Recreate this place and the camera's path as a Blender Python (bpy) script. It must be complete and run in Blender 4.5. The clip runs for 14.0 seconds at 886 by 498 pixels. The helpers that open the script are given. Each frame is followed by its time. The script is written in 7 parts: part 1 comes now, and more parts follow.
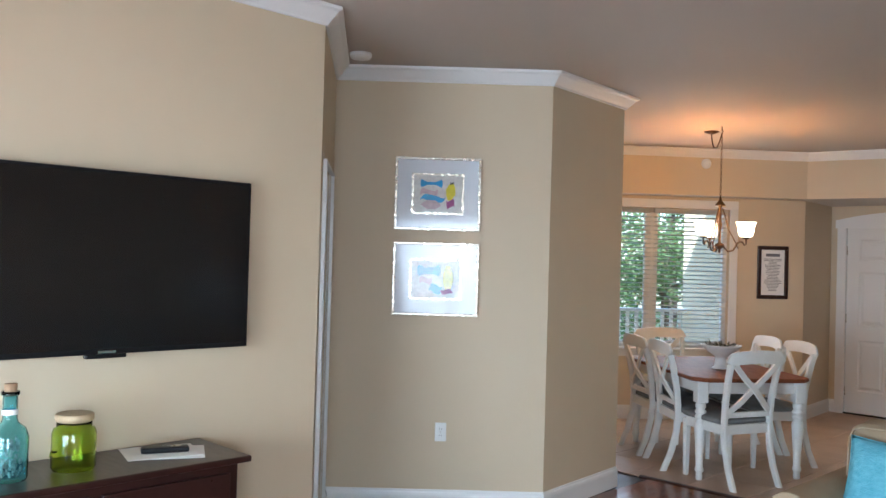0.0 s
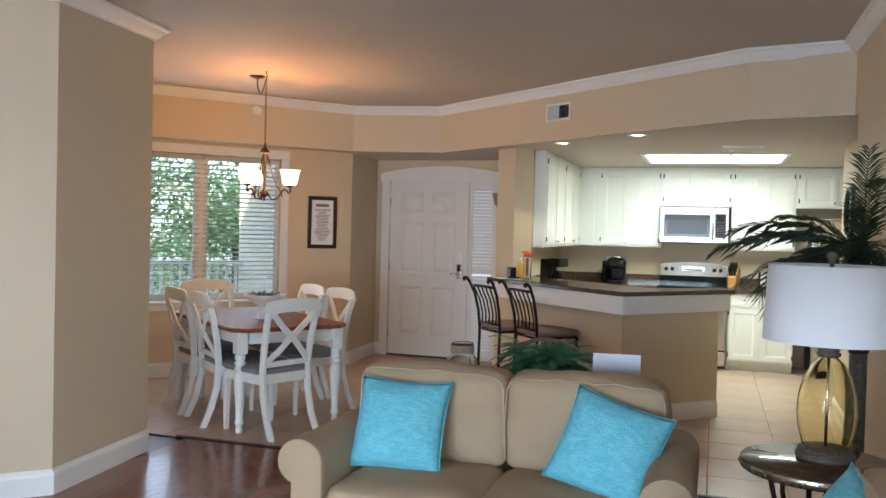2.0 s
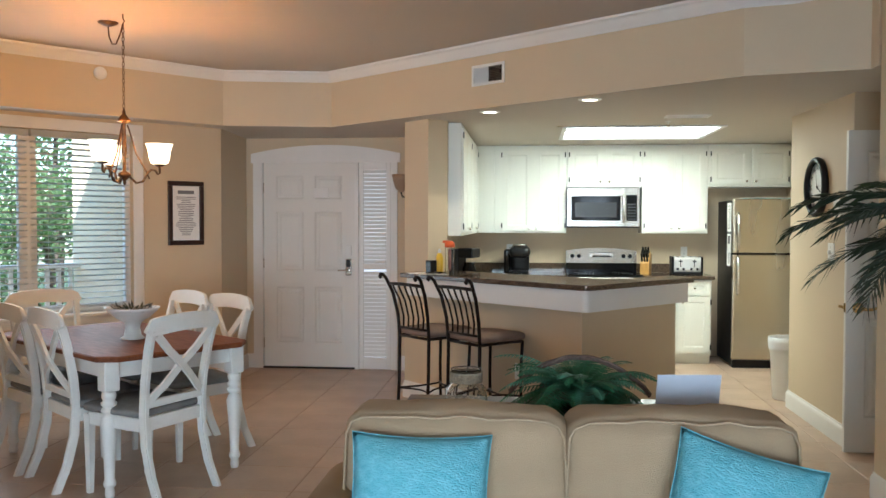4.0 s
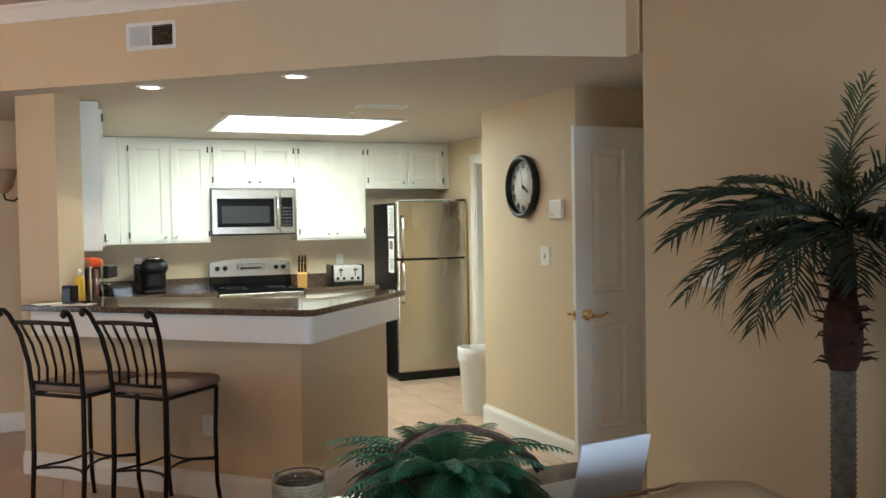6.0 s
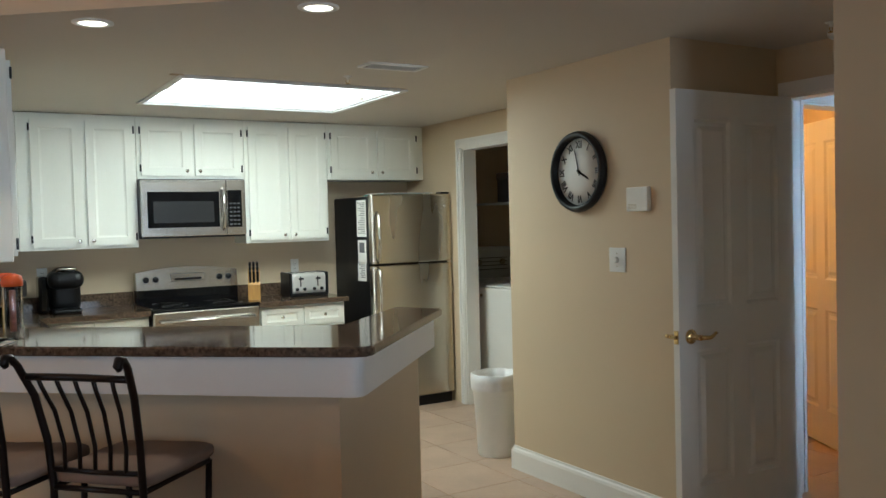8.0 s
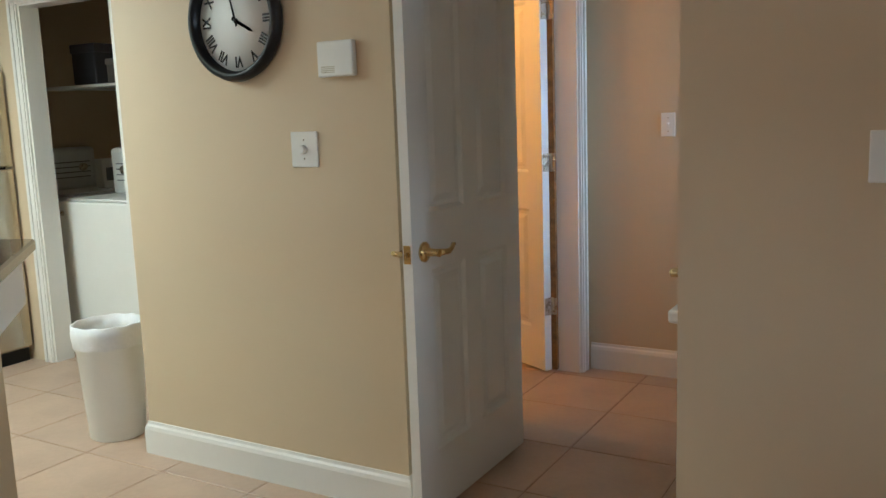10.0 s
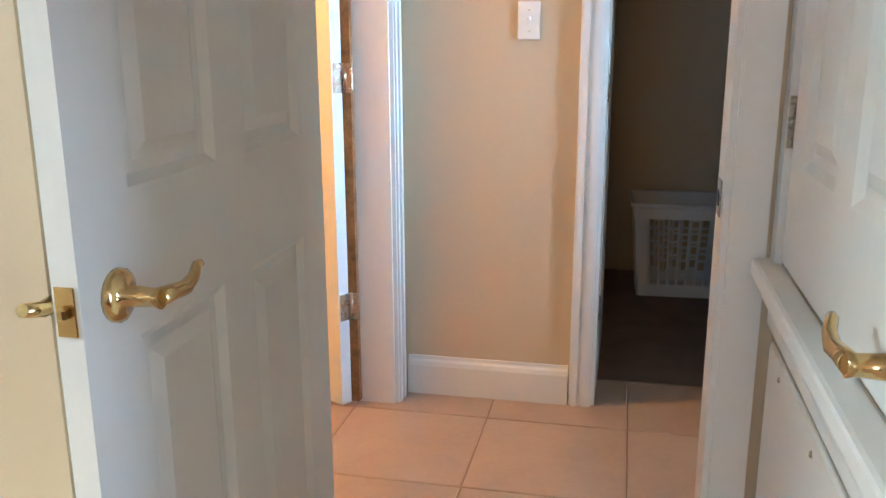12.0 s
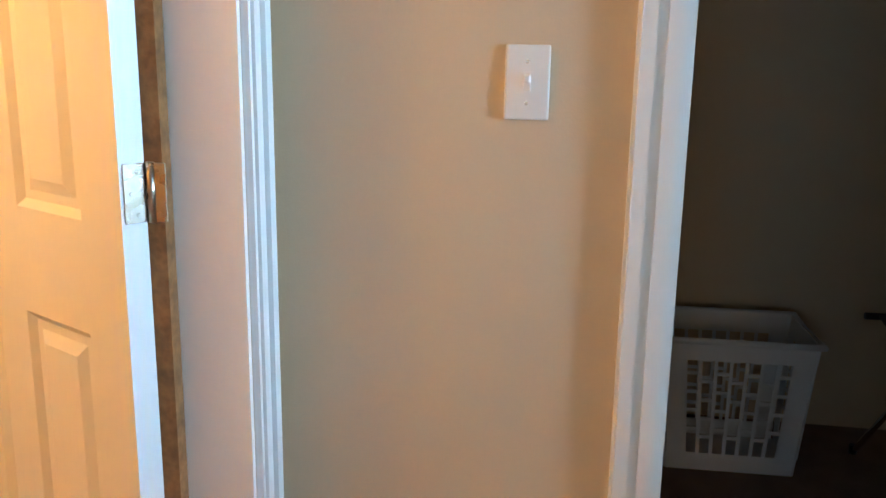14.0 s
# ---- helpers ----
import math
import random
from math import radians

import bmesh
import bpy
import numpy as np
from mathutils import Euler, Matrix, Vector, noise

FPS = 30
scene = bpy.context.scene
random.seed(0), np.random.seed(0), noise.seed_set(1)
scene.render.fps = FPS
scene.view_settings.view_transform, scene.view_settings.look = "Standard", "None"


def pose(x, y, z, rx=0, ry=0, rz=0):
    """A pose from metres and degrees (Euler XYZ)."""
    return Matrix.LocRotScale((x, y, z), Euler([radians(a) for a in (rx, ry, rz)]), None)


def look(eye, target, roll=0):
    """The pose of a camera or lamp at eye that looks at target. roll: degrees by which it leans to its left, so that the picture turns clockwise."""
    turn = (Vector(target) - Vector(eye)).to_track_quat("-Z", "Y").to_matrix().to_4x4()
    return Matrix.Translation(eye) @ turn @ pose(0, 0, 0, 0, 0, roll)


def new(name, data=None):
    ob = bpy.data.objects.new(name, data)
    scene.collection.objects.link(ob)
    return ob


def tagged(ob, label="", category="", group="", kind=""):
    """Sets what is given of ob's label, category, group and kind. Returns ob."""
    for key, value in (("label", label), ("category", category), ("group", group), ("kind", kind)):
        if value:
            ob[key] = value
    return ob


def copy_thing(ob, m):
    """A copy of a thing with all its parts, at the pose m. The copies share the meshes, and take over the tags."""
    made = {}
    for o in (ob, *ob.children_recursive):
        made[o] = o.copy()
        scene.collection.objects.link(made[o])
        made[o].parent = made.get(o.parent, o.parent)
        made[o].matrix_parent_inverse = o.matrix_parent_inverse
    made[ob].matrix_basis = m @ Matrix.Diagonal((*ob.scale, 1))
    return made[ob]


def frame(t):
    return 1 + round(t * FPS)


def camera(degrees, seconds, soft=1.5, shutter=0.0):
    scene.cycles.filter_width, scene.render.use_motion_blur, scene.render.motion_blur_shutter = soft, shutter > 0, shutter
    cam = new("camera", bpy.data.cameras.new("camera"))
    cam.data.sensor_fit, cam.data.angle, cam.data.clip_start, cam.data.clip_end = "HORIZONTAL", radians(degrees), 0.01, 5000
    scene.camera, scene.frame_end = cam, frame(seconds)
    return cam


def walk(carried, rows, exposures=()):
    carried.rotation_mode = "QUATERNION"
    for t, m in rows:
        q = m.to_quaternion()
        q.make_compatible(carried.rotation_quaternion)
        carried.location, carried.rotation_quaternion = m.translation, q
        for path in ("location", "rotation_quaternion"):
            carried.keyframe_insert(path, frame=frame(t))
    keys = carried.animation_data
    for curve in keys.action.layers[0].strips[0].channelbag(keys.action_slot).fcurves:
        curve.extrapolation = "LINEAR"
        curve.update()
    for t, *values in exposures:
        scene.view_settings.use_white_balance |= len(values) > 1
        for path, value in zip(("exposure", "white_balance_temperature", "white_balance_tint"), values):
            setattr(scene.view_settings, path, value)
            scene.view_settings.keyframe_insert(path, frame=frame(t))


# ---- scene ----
cam = camera(55.0, 14.0)
PATH = [
    (0, (0.613, -0.074, 1.56), (-0.806, 1.335, 1.588), 1.6),
    (0.5, (0.668, 0.0, 1.573), (-0.499, 1.624, 1.583), 1.1),
    (1, (0.717, 0.113, 1.555), (-0.223, 1.878, 1.543), 0.6),
    (1.5, (0.778, 0.231, 1.533), (0.067, 2.101, 1.521), 1.1),
    (2, (0.704, 0.376, 1.508), (0.101, 2.282, 1.459), 1.5),
    (2.2, (0.626, 0.459, 1.498), (0.07, 2.379, 1.439), 1.2),
    (4.3, (-0.434, 1.653, 1.461), (-0.468, 3.651, 1.405), -0.8),
    (4.5, (-0.512, 1.769, 1.47), (-0.401, 3.766, 1.422), -1.5),
    (5, (-0.7, 2.043, 1.458), (-0.181, 3.974, 1.411), -1.1),
    (5.5, (-0.859, 2.353, 1.464), (-0.134, 4.216, 1.394), -1.2),
    (6, (-0.975, 2.747, 1.478), (-0.193, 4.587, 1.419), -1.0),
    (6.5, (-1.086, 3.148, 1.474), (-0.25, 4.965, 1.421), -0.9),
    (7, (-1.143, 3.548, 1.462), (-0.272, 5.348, 1.41), -1.2),
    (7.5, (-1.172, 3.934, 1.479), (-0.288, 5.727, 1.433), -1.4),
    (8, (-1.156, 4.319, 1.476), (-0.129, 6.035, 1.411), -1.5),
    (8.5, (-1.075, 4.704, 1.474), (0.141, 6.291, 1.409), -2.2),
    (9, (-0.97, 5.085, 1.45), (0.495, 6.442, 1.34), -1.9),
    (9.2, (-0.922, 5.207, 1.442), (0.622, 6.471, 1.297), -1.8),
    (11.3, (0.388, 6.194, 1.208), (2.208, 6.856, 0.708), -1.0),
    (11.5, (0.542, 6.294, 1.201), (2.394, 6.871, 0.711), -0.6),
    (12, (0.881, 6.444, 1.228), (2.779, 6.852, 0.745), -0.2),
    (12.5, (1.277, 6.559, 1.241), (3.194, 6.857, 0.755), -0.2),
    (13, (1.673, 6.64, 1.265), (3.611, 6.768, 0.792), 0.8),
    (13.5, (1.996, 6.619, 1.308), (3.931, 6.735, 0.818), 0.7),
    (14, (2.275, 6.656, 1.312), (4.199, 6.983, 0.876), 0.9),
]
walk(cam, [(t, look(e, g, r)) for t, e, g, r in PATH], [(0, 1.82, 5350, 5), (2, 1.83, 5450, 5), (4.3, 1.90, 5500, 3), (5.5, 1.92, 5700, 3), (6.5, 1.62, 5500, 4), (7.5, 1.20, 5300, 4), (9.2, 1.26, 5400, 4), (11.3, 2.75, 4850, 2), (12.5, 2.95, 4750, 3), (13.3, 2.72, 4650, 0), (14, 2.46, 4900, 0)])

# ---- world, sun, large lights ----
world = bpy.data.worlds.new("world")
scene.world = world
world.use_nodes = True
wn = world.node_tree.nodes
sky = wn.new("ShaderNodeTexSky")
sky.sky_type = "NISHITA"
sky.sun_disc = False
sky.sun_elevation = radians(42)
sky.sun_rotation = radians(160)
world.node_tree.links.new(sky.outputs[0], wn["Background"].inputs[0])
wn["Background"].inputs[1].default_value = 0.15


def lamp(name, kind, energy, color, m, size=0.1, size_y=None, spread=180):
    data = bpy.data.lights.new(name, kind)
    data.energy, data.color = energy, color
    if kind == "AREA":
        data.shape = "RECTANGLE" if size_y else "SQUARE"
        data.size, data.spread = size, radians(spread)
        if size_y:
            data.size_y = size_y
    elif kind == "SUN":
        data.angle = size
    else:
        data.shadow_soft_size = size
    ob = new(name, data)
    ob.matrix_world = m
    return ob


lamp("sun", "SUN", 5.0, (1.0, 0.94, 0.86), look((3.0, -9.0, 8.6), (0, 0, 0)), radians(0.6))
# daylight through the glass doors and the side window behind the start of the walk
lamp("daylight_south", "AREA", 42, (0.84, 0.92, 1.0), look((-0.6, -2.52, 1.05), (-0.6, 5, -2.7)), 2.6, 1.8, 125)
lamp("daylight_east", "AREA", 17, (0.88, 0.94, 1.0), look((1.50, -0.75, 1.45), (-3.5, 2.3, -1.0)), 1.3, 1.4, 140)
lamp("daylight_dining", "AREA", 4, (0.9, 0.97, 1.0), look((-4.05, 7.60, 1.45), (-2.0, 5.85, 1.2)), 1.45, 1.35)
# fluorescent panel over the kitchen
lamp("kitchen_panel_light", "AREA", 13.5, (1.0, 0.98, 0.76), look((0.68, 9.48, 2.27), (0.68, 9.48, 0)), 1.2, 0.95)
lamp("daylight_hall", "AREA", 2.5, (0.66, 0.85, 1.0), look((2.83, 3.64, 1.4), (2.95, 9, 1.3)), 0.36, 1.35, 46)
# the lamp at x 2.93 is added, unseen, to light the open door leaf
for x, y, e in ((4.30, 8.02, 4.2), (2.93, 8.30, 7.8)):
    lamp("room_lamp", "POINT", e, (1.0, 0.44, 0.08), pose(x, y, 2.1), 0.09)

# ---- mesh helpers ----
def box(bm, x0, x1, y0, y1, z0, z1, m=None):
    v = [bm.verts.new((x, y, z)) for x, y, z in ((x0, y0, z0), (x1, y0, z0), (x1, y1, z0), (x0, y1, z0),
                                                  (x0, y0, z1), (x1, y0, z1), (x1, y1, z1), (x0, y1, z1))]
    for f in ((3, 2, 1, 0), (4, 5, 6, 7), (0, 1, 5, 4), (1, 2, 6, 5), (2, 3, 7, 6), (3, 0, 4, 7)):
        bm.faces.new([v[i] for i in f])
    if m is not None:
        bmesh.ops.transform(bm, matrix=m, verts=v)
    return v


def rbox(bm, x0, x1, y0, y1, z0, z1, r=0.01, seg=2, m=None):
    """A box with rounded edges, added to bm."""
    b = bmesh.new()
    box(b, x0, x1, y0, y1, z0, z1)
    r = min(r, 0.49 * min(x1 - x0, y1 - y0, z1 - z0))
    bmesh.ops.bevel(b, geom=b.edges[:], offset=r, segments=seg, profile=0.5, affect="EDGES")
    if m is not None:
        b.transform(m)
    merge(bm, b)


def merge(bm, b, m=None):
    if m is not None:
        b.transform(m)
    me = bpy.data.meshes.new("tmp")
    b.to_mesh(me)
    b.free()
    bm.from_mesh(me)
    bpy.data.meshes.remove(me)


def prism(bm, pts, z0, z1):
    low = [bm.verts.new((x, y, z0)) for x, y in pts]
    top = [bm.verts.new((x, y, z1)) for x, y in pts]
    n = len(pts)
    area = sum(pts[i][0] * pts[(i + 1) % n][1] - pts[(i + 1) % n][0] * pts[i][1] for i in range(n))
    if area < 0:
        low.reverse(), top.reverse()
    bm.faces.new(low[::-1])
    bm.faces.new(top)
    for i in range(n):
        j = (i + 1) % n
        bm.faces.new((low[i], low[j], top[j], top[i]))


def tube(bm, pts, r, n=10, caps=True):
    """A round bar along a line of points; r is one radius or one for each point."""
    pts = [Vector(p) for p in pts]
    rings, ref = [], None
    for i, p in enumerate(pts):
        d = (pts[min(i + 1, len(pts) - 1)] - pts[max(i - 1, 0)]).normalized()
        if ref is None:
            ref = Vector((1, 0, 0)) if abs(d.x) < 0.8 else Vector((0, 1, 0))
        u = (ref - d * ref.dot(d)).normalized()
        ref = u
        w = d.cross(u)
        rad = r[i] if isinstance(r, (list, tuple)) else r
        rings.append([bm.verts.new(p + rad * (math.cos(a) * u + math.sin(a) * w)) for a in (2 * math.pi * k / n for k in range(n))])
    for a, b in zip(rings, rings[1:]):
        for k in range(n):
            f = bm.faces.new((a[k], a[(k + 1) % n], b[(k + 1) % n], b[k]))
            f.smooth = True
    if caps:
        bm.faces.new(rings[0][::-1])
        bm.faces.new(rings[-1])


def lathe(bm, prof, n=20, x=0.0, y=0.0, caps=True):
    """A turned shape: prof is (radius, height) from below upwards."""
    rings = [[bm.verts.new((x + r * math.cos(2 * math.pi * k / n), y + r * math.sin(2 * math.pi * k / n), z)) for k in range(n)] for r, z in prof]
    for a, b in zip(rings, rings[1:]):
        for k in range(n):
            f = bm.faces.new((a[k], a[(k + 1) % n], b[(k + 1) % n], b[k]))
            f.smooth = True
    if caps:
        bm.faces.new(rings[0][::-1])
        bm.faces.new(rings[-1])


def sweep(bm, pts, prof):
    """A moulding along a line in plan. prof: (distance to the left of the line, height), with mitred corners."""
    pts = [Vector(p) for p in pts]
    rings = []
    for i, p in enumerate(pts):
        d0 = (p - pts[i - 1]).normalized() if i else None
        d1 = (pts[i + 1] - p).normalized() if i < len(pts) - 1 else None
        d0, d1 = d0 or d1, d1 or d0
        n0, n1 = Vector((-d0.y, d0.x)), Vector((-d1.y, d1.x))
        n = n0 + n1
        n = n / max(n.dot(n0), 0.2)
        rings.append([bm.verts.new((p.x + n.x * o, p.y + n.y * o, z)) for o, z in prof])
    k = len(prof)
    for a, b in zip(rings, rings[1:]):
        for j in range(k):
            bm.faces.new((a[j], b[j], b[(j + 1) % k], a[(j + 1) % k]))
    bm.faces.new(rings[0])
    bm.faces.new(rings[-1][::-1])


def mesh_of(name, bm, material):
    bmesh.ops.recalc_face_normals(bm, faces=bm.faces[:])
    me = bpy.data.meshes.new(name)
    bm.to_mesh(me)
    bm.free()
    me.materials.append(material)
    return me


def part(name, bm, material, parent=None, label=""):
    ob = new(name, mesh_of(name, bm, material))
    if parent is not None:
        ob.parent = parent
    if label:
        ob["label"] = label
    return ob


def thing(name, label, category, m=None, group="", kind=""):
    ob = new(name)
    ob.empty_display_size = 0.1
    if m is not None:
        ob.matrix_world = m
    return tagged(ob, label, category, group, kind)


def solid(name, bm, material, label, category, m=None, group="", kind=""):
    ob = new(name, mesh_of(name, bm, material))
    if m is not None:
        ob.matrix_world = m
    return tagged(ob, label, category, group, kind)


def facing(x, y, degrees, z=0.0):
    """A place in plan, turned about the vertical."""
    return pose(x, y, z, 0, 0, degrees)


def wall(name, a, b, z0, z1, th, label, openings=(), mat=None):
    """A wall from a to b; th metres thick to the left of that line (to the right if negative). Openings: s0, s1, z0, z1."""
    a, b = Vector(a), Vector(b)
    length = (b - a).length
    ss = sorted({0.0, length, *(s for o in openings for s in o[:2])})
    zs = sorted({z0, z1, *(z for o in openings for z in o[2:])})
    bm = bmesh.new()
    keep = lambda s, z: not any(o[0] < s < o[1] and o[2] < z < o[3] for o in openings)
    cells = [[keep((ss[i] + ss[i + 1]) / 2, (zs[j] + zs[j + 1]) / 2) for j in range(len(zs) - 1)] for i in range(len(ss) - 1)]
    y0, y1 = min(0, th), max(0, th)
    vs = {}

    def v(i, k, j):
        if (i, k, j) not in vs:
            vs[i, k, j] = bm.verts.new((ss[i], (y0, y1)[k], zs[j]))
        return vs[i, k, j]

    ni, nj = len(ss) - 1, len(zs) - 1
    on = lambda i, j: 0 <= i < ni and 0 <= j < nj and cells[i][j]
    for i in range(ni):
        for j in range(nj):
            if not cells[i][j]:
                continue
            bm.faces.new((v(i, 0, j), v(i + 1, 0, j), v(i + 1, 0, j + 1), v(i, 0, j + 1)))
            bm.faces.new((v(i, 1, j + 1), v(i + 1, 1, j + 1), v(i + 1, 1, j), v(i, 1, j)))
            if not on(i - 1, j):
                bm.faces.new((v(i, 0, j + 1), v(i, 1, j + 1), v(i, 1, j), v(i, 0, j)))
            if not on(i + 1, j):
                bm.faces.new((v(i + 1, 0, j), v(i + 1, 1, j), v(i + 1, 1, j + 1), v(i + 1, 0, j + 1)))
            if not on(i, j - 1):
                bm.faces.new((v(i, 0, j), v(i, 1, j), v(i + 1, 1, j), v(i + 1, 0, j)))
            if not on(i, j + 1):
                bm.faces.new((v(i + 1, 0, j + 1), v(i + 1, 1, j + 1), v(i, 1, j + 1), v(i, 0, j + 1)))
    d = b - a
    ob = part(name, bm, mat or PAINT)
    ob.matrix_world = facing(a.x, a.y, math.degrees(math.atan2(d.y, d.x)))
    return tagged(ob, label, "wall", kind="structure")


def stacked(bm, levels):
    """One closed body through outlines of equal length, each at its height."""
    rings = [[bm.verts.new((x, y, z)) for x, y in pts] for pts, z in levels]
    n = len(rings[0])
    for a, b in zip(rings, rings[1:]):
        for k in range(n):
            bm.faces.new((a[k], a[(k + 1) % n], b[(k + 1) % n], b[k]))
    bm.faces.new(rings[0][::-1])
    bm.faces.new(rings[-1])

# ---- materials ----
def material(name, color, rough=0.5, metal=0.0, var=0.08, scale=6.0, bump=0.0, bump_scale=60.0, stretch=(1, 1, 1), second=None, coords="Object", coat=0.0, spec=0.5, rand=0.0):
    """A surface with colour drift at two scales, fine relief and gloss drift."""
    m = bpy.data.materials.new(name)
    m.use_nodes = True
    nt = m.node_tree
    n, l = nt.nodes, nt.links
    p = n["Principled BSDF"]
    p.inputs["Roughness"].default_value, p.inputs["Metallic"].default_value = rough, metal
    p.inputs["Coat Weight"].default_value = coat
    p.inputs["Specular IOR Level"].default_value = spec
    tc = n.new("ShaderNodeTexCoord")
    mp = n.new("ShaderNodeMapping")
    mp.inputs["Scale"].default_value = stretch
    l.new(tc.outputs[coords], mp.inputs[0])
    big, fine = n.new("ShaderNodeTexNoise"), n.new("ShaderNodeTexNoise")
    big.inputs["Scale"].default_value, big.inputs["Detail"].default_value = scale, 3
    fine.inputs["Scale"].default_value, fine.inputs["Detail"].default_value = bump_scale, 4
    l.new(mp.outputs[0], big.inputs["Vector"])
    l.new(mp.outputs[0], fine.inputs["Vector"])
    mix = n.new("ShaderNodeMix")
    mix.data_type = "RGBA"
    dark = second or tuple(c * (1 - 2 * var) for c in color)
    mix.inputs[6].default_value, mix.inputs[7].default_value = (*color, 1), (*dark, 1)
    add = n.new("ShaderNodeMath")
    add.operation = "MULTIPLY_ADD"
    l.new(big.outputs[0], add.inputs[0])
    add.inputs[1].default_value = 0.7
    sub = n.new("ShaderNodeMath")
    sub.operation = "MULTIPLY"
    sub.inputs[1].default_value = 0.3
    l.new(fine.outputs[0], sub.inputs[0])
    l.new(sub.outputs[0], add.inputs[2])
    ramp = n.new("ShaderNodeMapRange")
    ramp.inputs[1].default_value, ramp.inputs[2].default_value = 0.3, 0.7
    l.new(add.outputs[0], ramp.inputs[0])
    l.new(ramp.outputs[0], mix.inputs[0])
    last = mix.outputs[2]
    if rand:
        oi = n.new("ShaderNodeObjectInfo")
        hsv = n.new("ShaderNodeHueSaturation")
        mr = n.new("ShaderNodeMapRange")
        mr.inputs[3].default_value, mr.inputs[4].default_value = 1 - rand, 1 + rand
        l.new(oi.outputs["Random"], mr.inputs[0])
        l.new(mr.outputs[0], hsv.inputs["Value"])
        l.new(last, hsv.inputs["Color"])
        last = hsv.outputs[0]
    l.new(last, p.inputs["Base Color"])
    rr = n.new("ShaderNodeMapRange")
    rr.inputs[3].default_value, rr.inputs[4].default_value = max(rough - 0.06, 0.02), min(rough + 0.06, 1)
    l.new(big.outputs[0], rr.inputs[0])
    l.new(rr.outputs[0], p.inputs["Roughness"])
    if bump:
        b = n.new("ShaderNodeBump")
        b.inputs["Strength"].default_value, b.inputs["Distance"].default_value = bump, 0.01
        l.new(fine.outputs[0], b.inputs["Height"])
        l.new(b.outputs[0], p.inputs["Normal"])
    return m


def glow(name, color, strength):
    m = bpy.data.materials.new(name)
    m.use_nodes = True
    p = m.node_tree.nodes["Principled BSDF"]
    p.inputs["Base Color"].default_value = (*color, 1)
    p.inputs["Emission Color"].default_value = (*color, 1)
    p.inputs["Emission Strength"].default_value = strength
    return m


def glass(name, color=(1, 1, 1), rough=0.0, ior=1.45):
    m = bpy.data.materials.new(name)
    m.use_nodes = True
    p = m.node_tree.nodes["Principled BSDF"]
    p.inputs["Base Color"].default_value = (*color, 1)
    p.inputs["Transmission Weight"].default_value = 1.0
    p.inputs["Roughness"].default_value, p.inputs["IOR"].default_value = rough, ior
    return m


PAINT = material("wall_paint", (0.615, 0.50, 0.34), 0.62, var=0.025, scale=1.3, bump=0.05, bump_scale=220, coords="Object")
# one ceiling paint in two tones: dimmer living room, brighter kitchen light included
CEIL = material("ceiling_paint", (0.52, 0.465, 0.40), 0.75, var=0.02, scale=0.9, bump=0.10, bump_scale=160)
CEIL_LIT = material("ceiling_paint_lit", (0.58, 0.535, 0.47), 0.75, var=0.02, scale=0.9, bump=0.10, bump_scale=160)
TRIM = material("white_trim", (0.78, 0.77, 0.74), 0.38, var=0.02, scale=3, bump=0.015, bump_scale=40)
DOORW = material("white_door", (0.76, 0.75, 0.71), 0.40, var=0.025, scale=2.5, bump=0.03, bump_scale=90, stretch=(1, 1, 0.15))
CABW = material("white_cabinet", (0.80, 0.80, 0.72), 0.36, var=0.03, scale=2, bump=0.02, bump_scale=60, stretch=(3, 3, 0.4))
GRANITE = material("granite", (0.012, 0.009, 0.007), 0.07, var=0.3, scale=62, second=(0.17, 0.115, 0.078), bump_scale=150, spec=0.42)
TILE = material("floor_tile", (0.51, 0.37, 0.268), 0.34, var=0.10, scale=3.5, bump=0.06, bump_scale=45, coords="Object", rand=0.06)
GROUT = material("grout", (0.31, 0.21, 0.145), 0.9, var=0.1, scale=20, bump=0.2, bump_scale=150)
WOODF = material("floor_board", (0.21, 0.062, 0.024), 0.24, var=0.2, scale=3, bump=0.03, bump_scale=50, stretch=(1, 14, 8), rand=0.22, coat=0.25)
TABLEW = material("table_wood", (0.22, 0.075, 0.032), 0.5, var=0.25, scale=4, bump=0.02, bump_scale=60, stretch=(2, 16, 8), spec=0.14)
DARKW = material("dark_wood", (0.028, 0.009, 0.007), 0.30, var=0.2, scale=4, bump=0.02, bump_scale=60, stretch=(10, 2, 8), coat=0.1)
CHAIRW = material("chair_white", (0.74, 0.735, 0.69), 0.40, var=0.06, scale=9, bump=0.03, bump_scale=70)
SEATG = material("grey_fabric", (0.20, 0.20, 0.19), 0.9, var=0.1, scale=20, bump=0.3, bump_scale=400)
SOFA = material("tan_fabric", (0.42, 0.315, 0.195), 0.92, var=0.09, scale=5, bump=0.45, bump_scale=330)
PILLOW = material("turquoise_chenille", (0.24, 0.60, 0.70), 0.85, var=0.22, scale=34, second=(0.12, 0.43, 0.54), bump=0.8, bump_scale=140, stretch=(0.7, 1.6, 1.6))
IRON = material("dark_bronze_metal", (0.020, 0.013, 0.011), 0.36, metal=0.6, var=0.2, scale=20, bump=0.05, bump_scale=120)
PIPING = material("piping_fabric", (0.46, 0.35, 0.225), 0.9, var=0.08, scale=30, bump=0.3, bump_scale=300)
TAUPE = material("taupe_suede", (0.24, 0.175, 0.14), 0.9, var=0.08, scale=10, bump=0.2, bump_scale=300)
STEEL = material("brushed_steel", (0.60, 0.57, 0.52), 0.24, metal=1.0, var=0.05, scale=2, bump=0.02, bump_scale=120, stretch=(30, 30, 0.6))
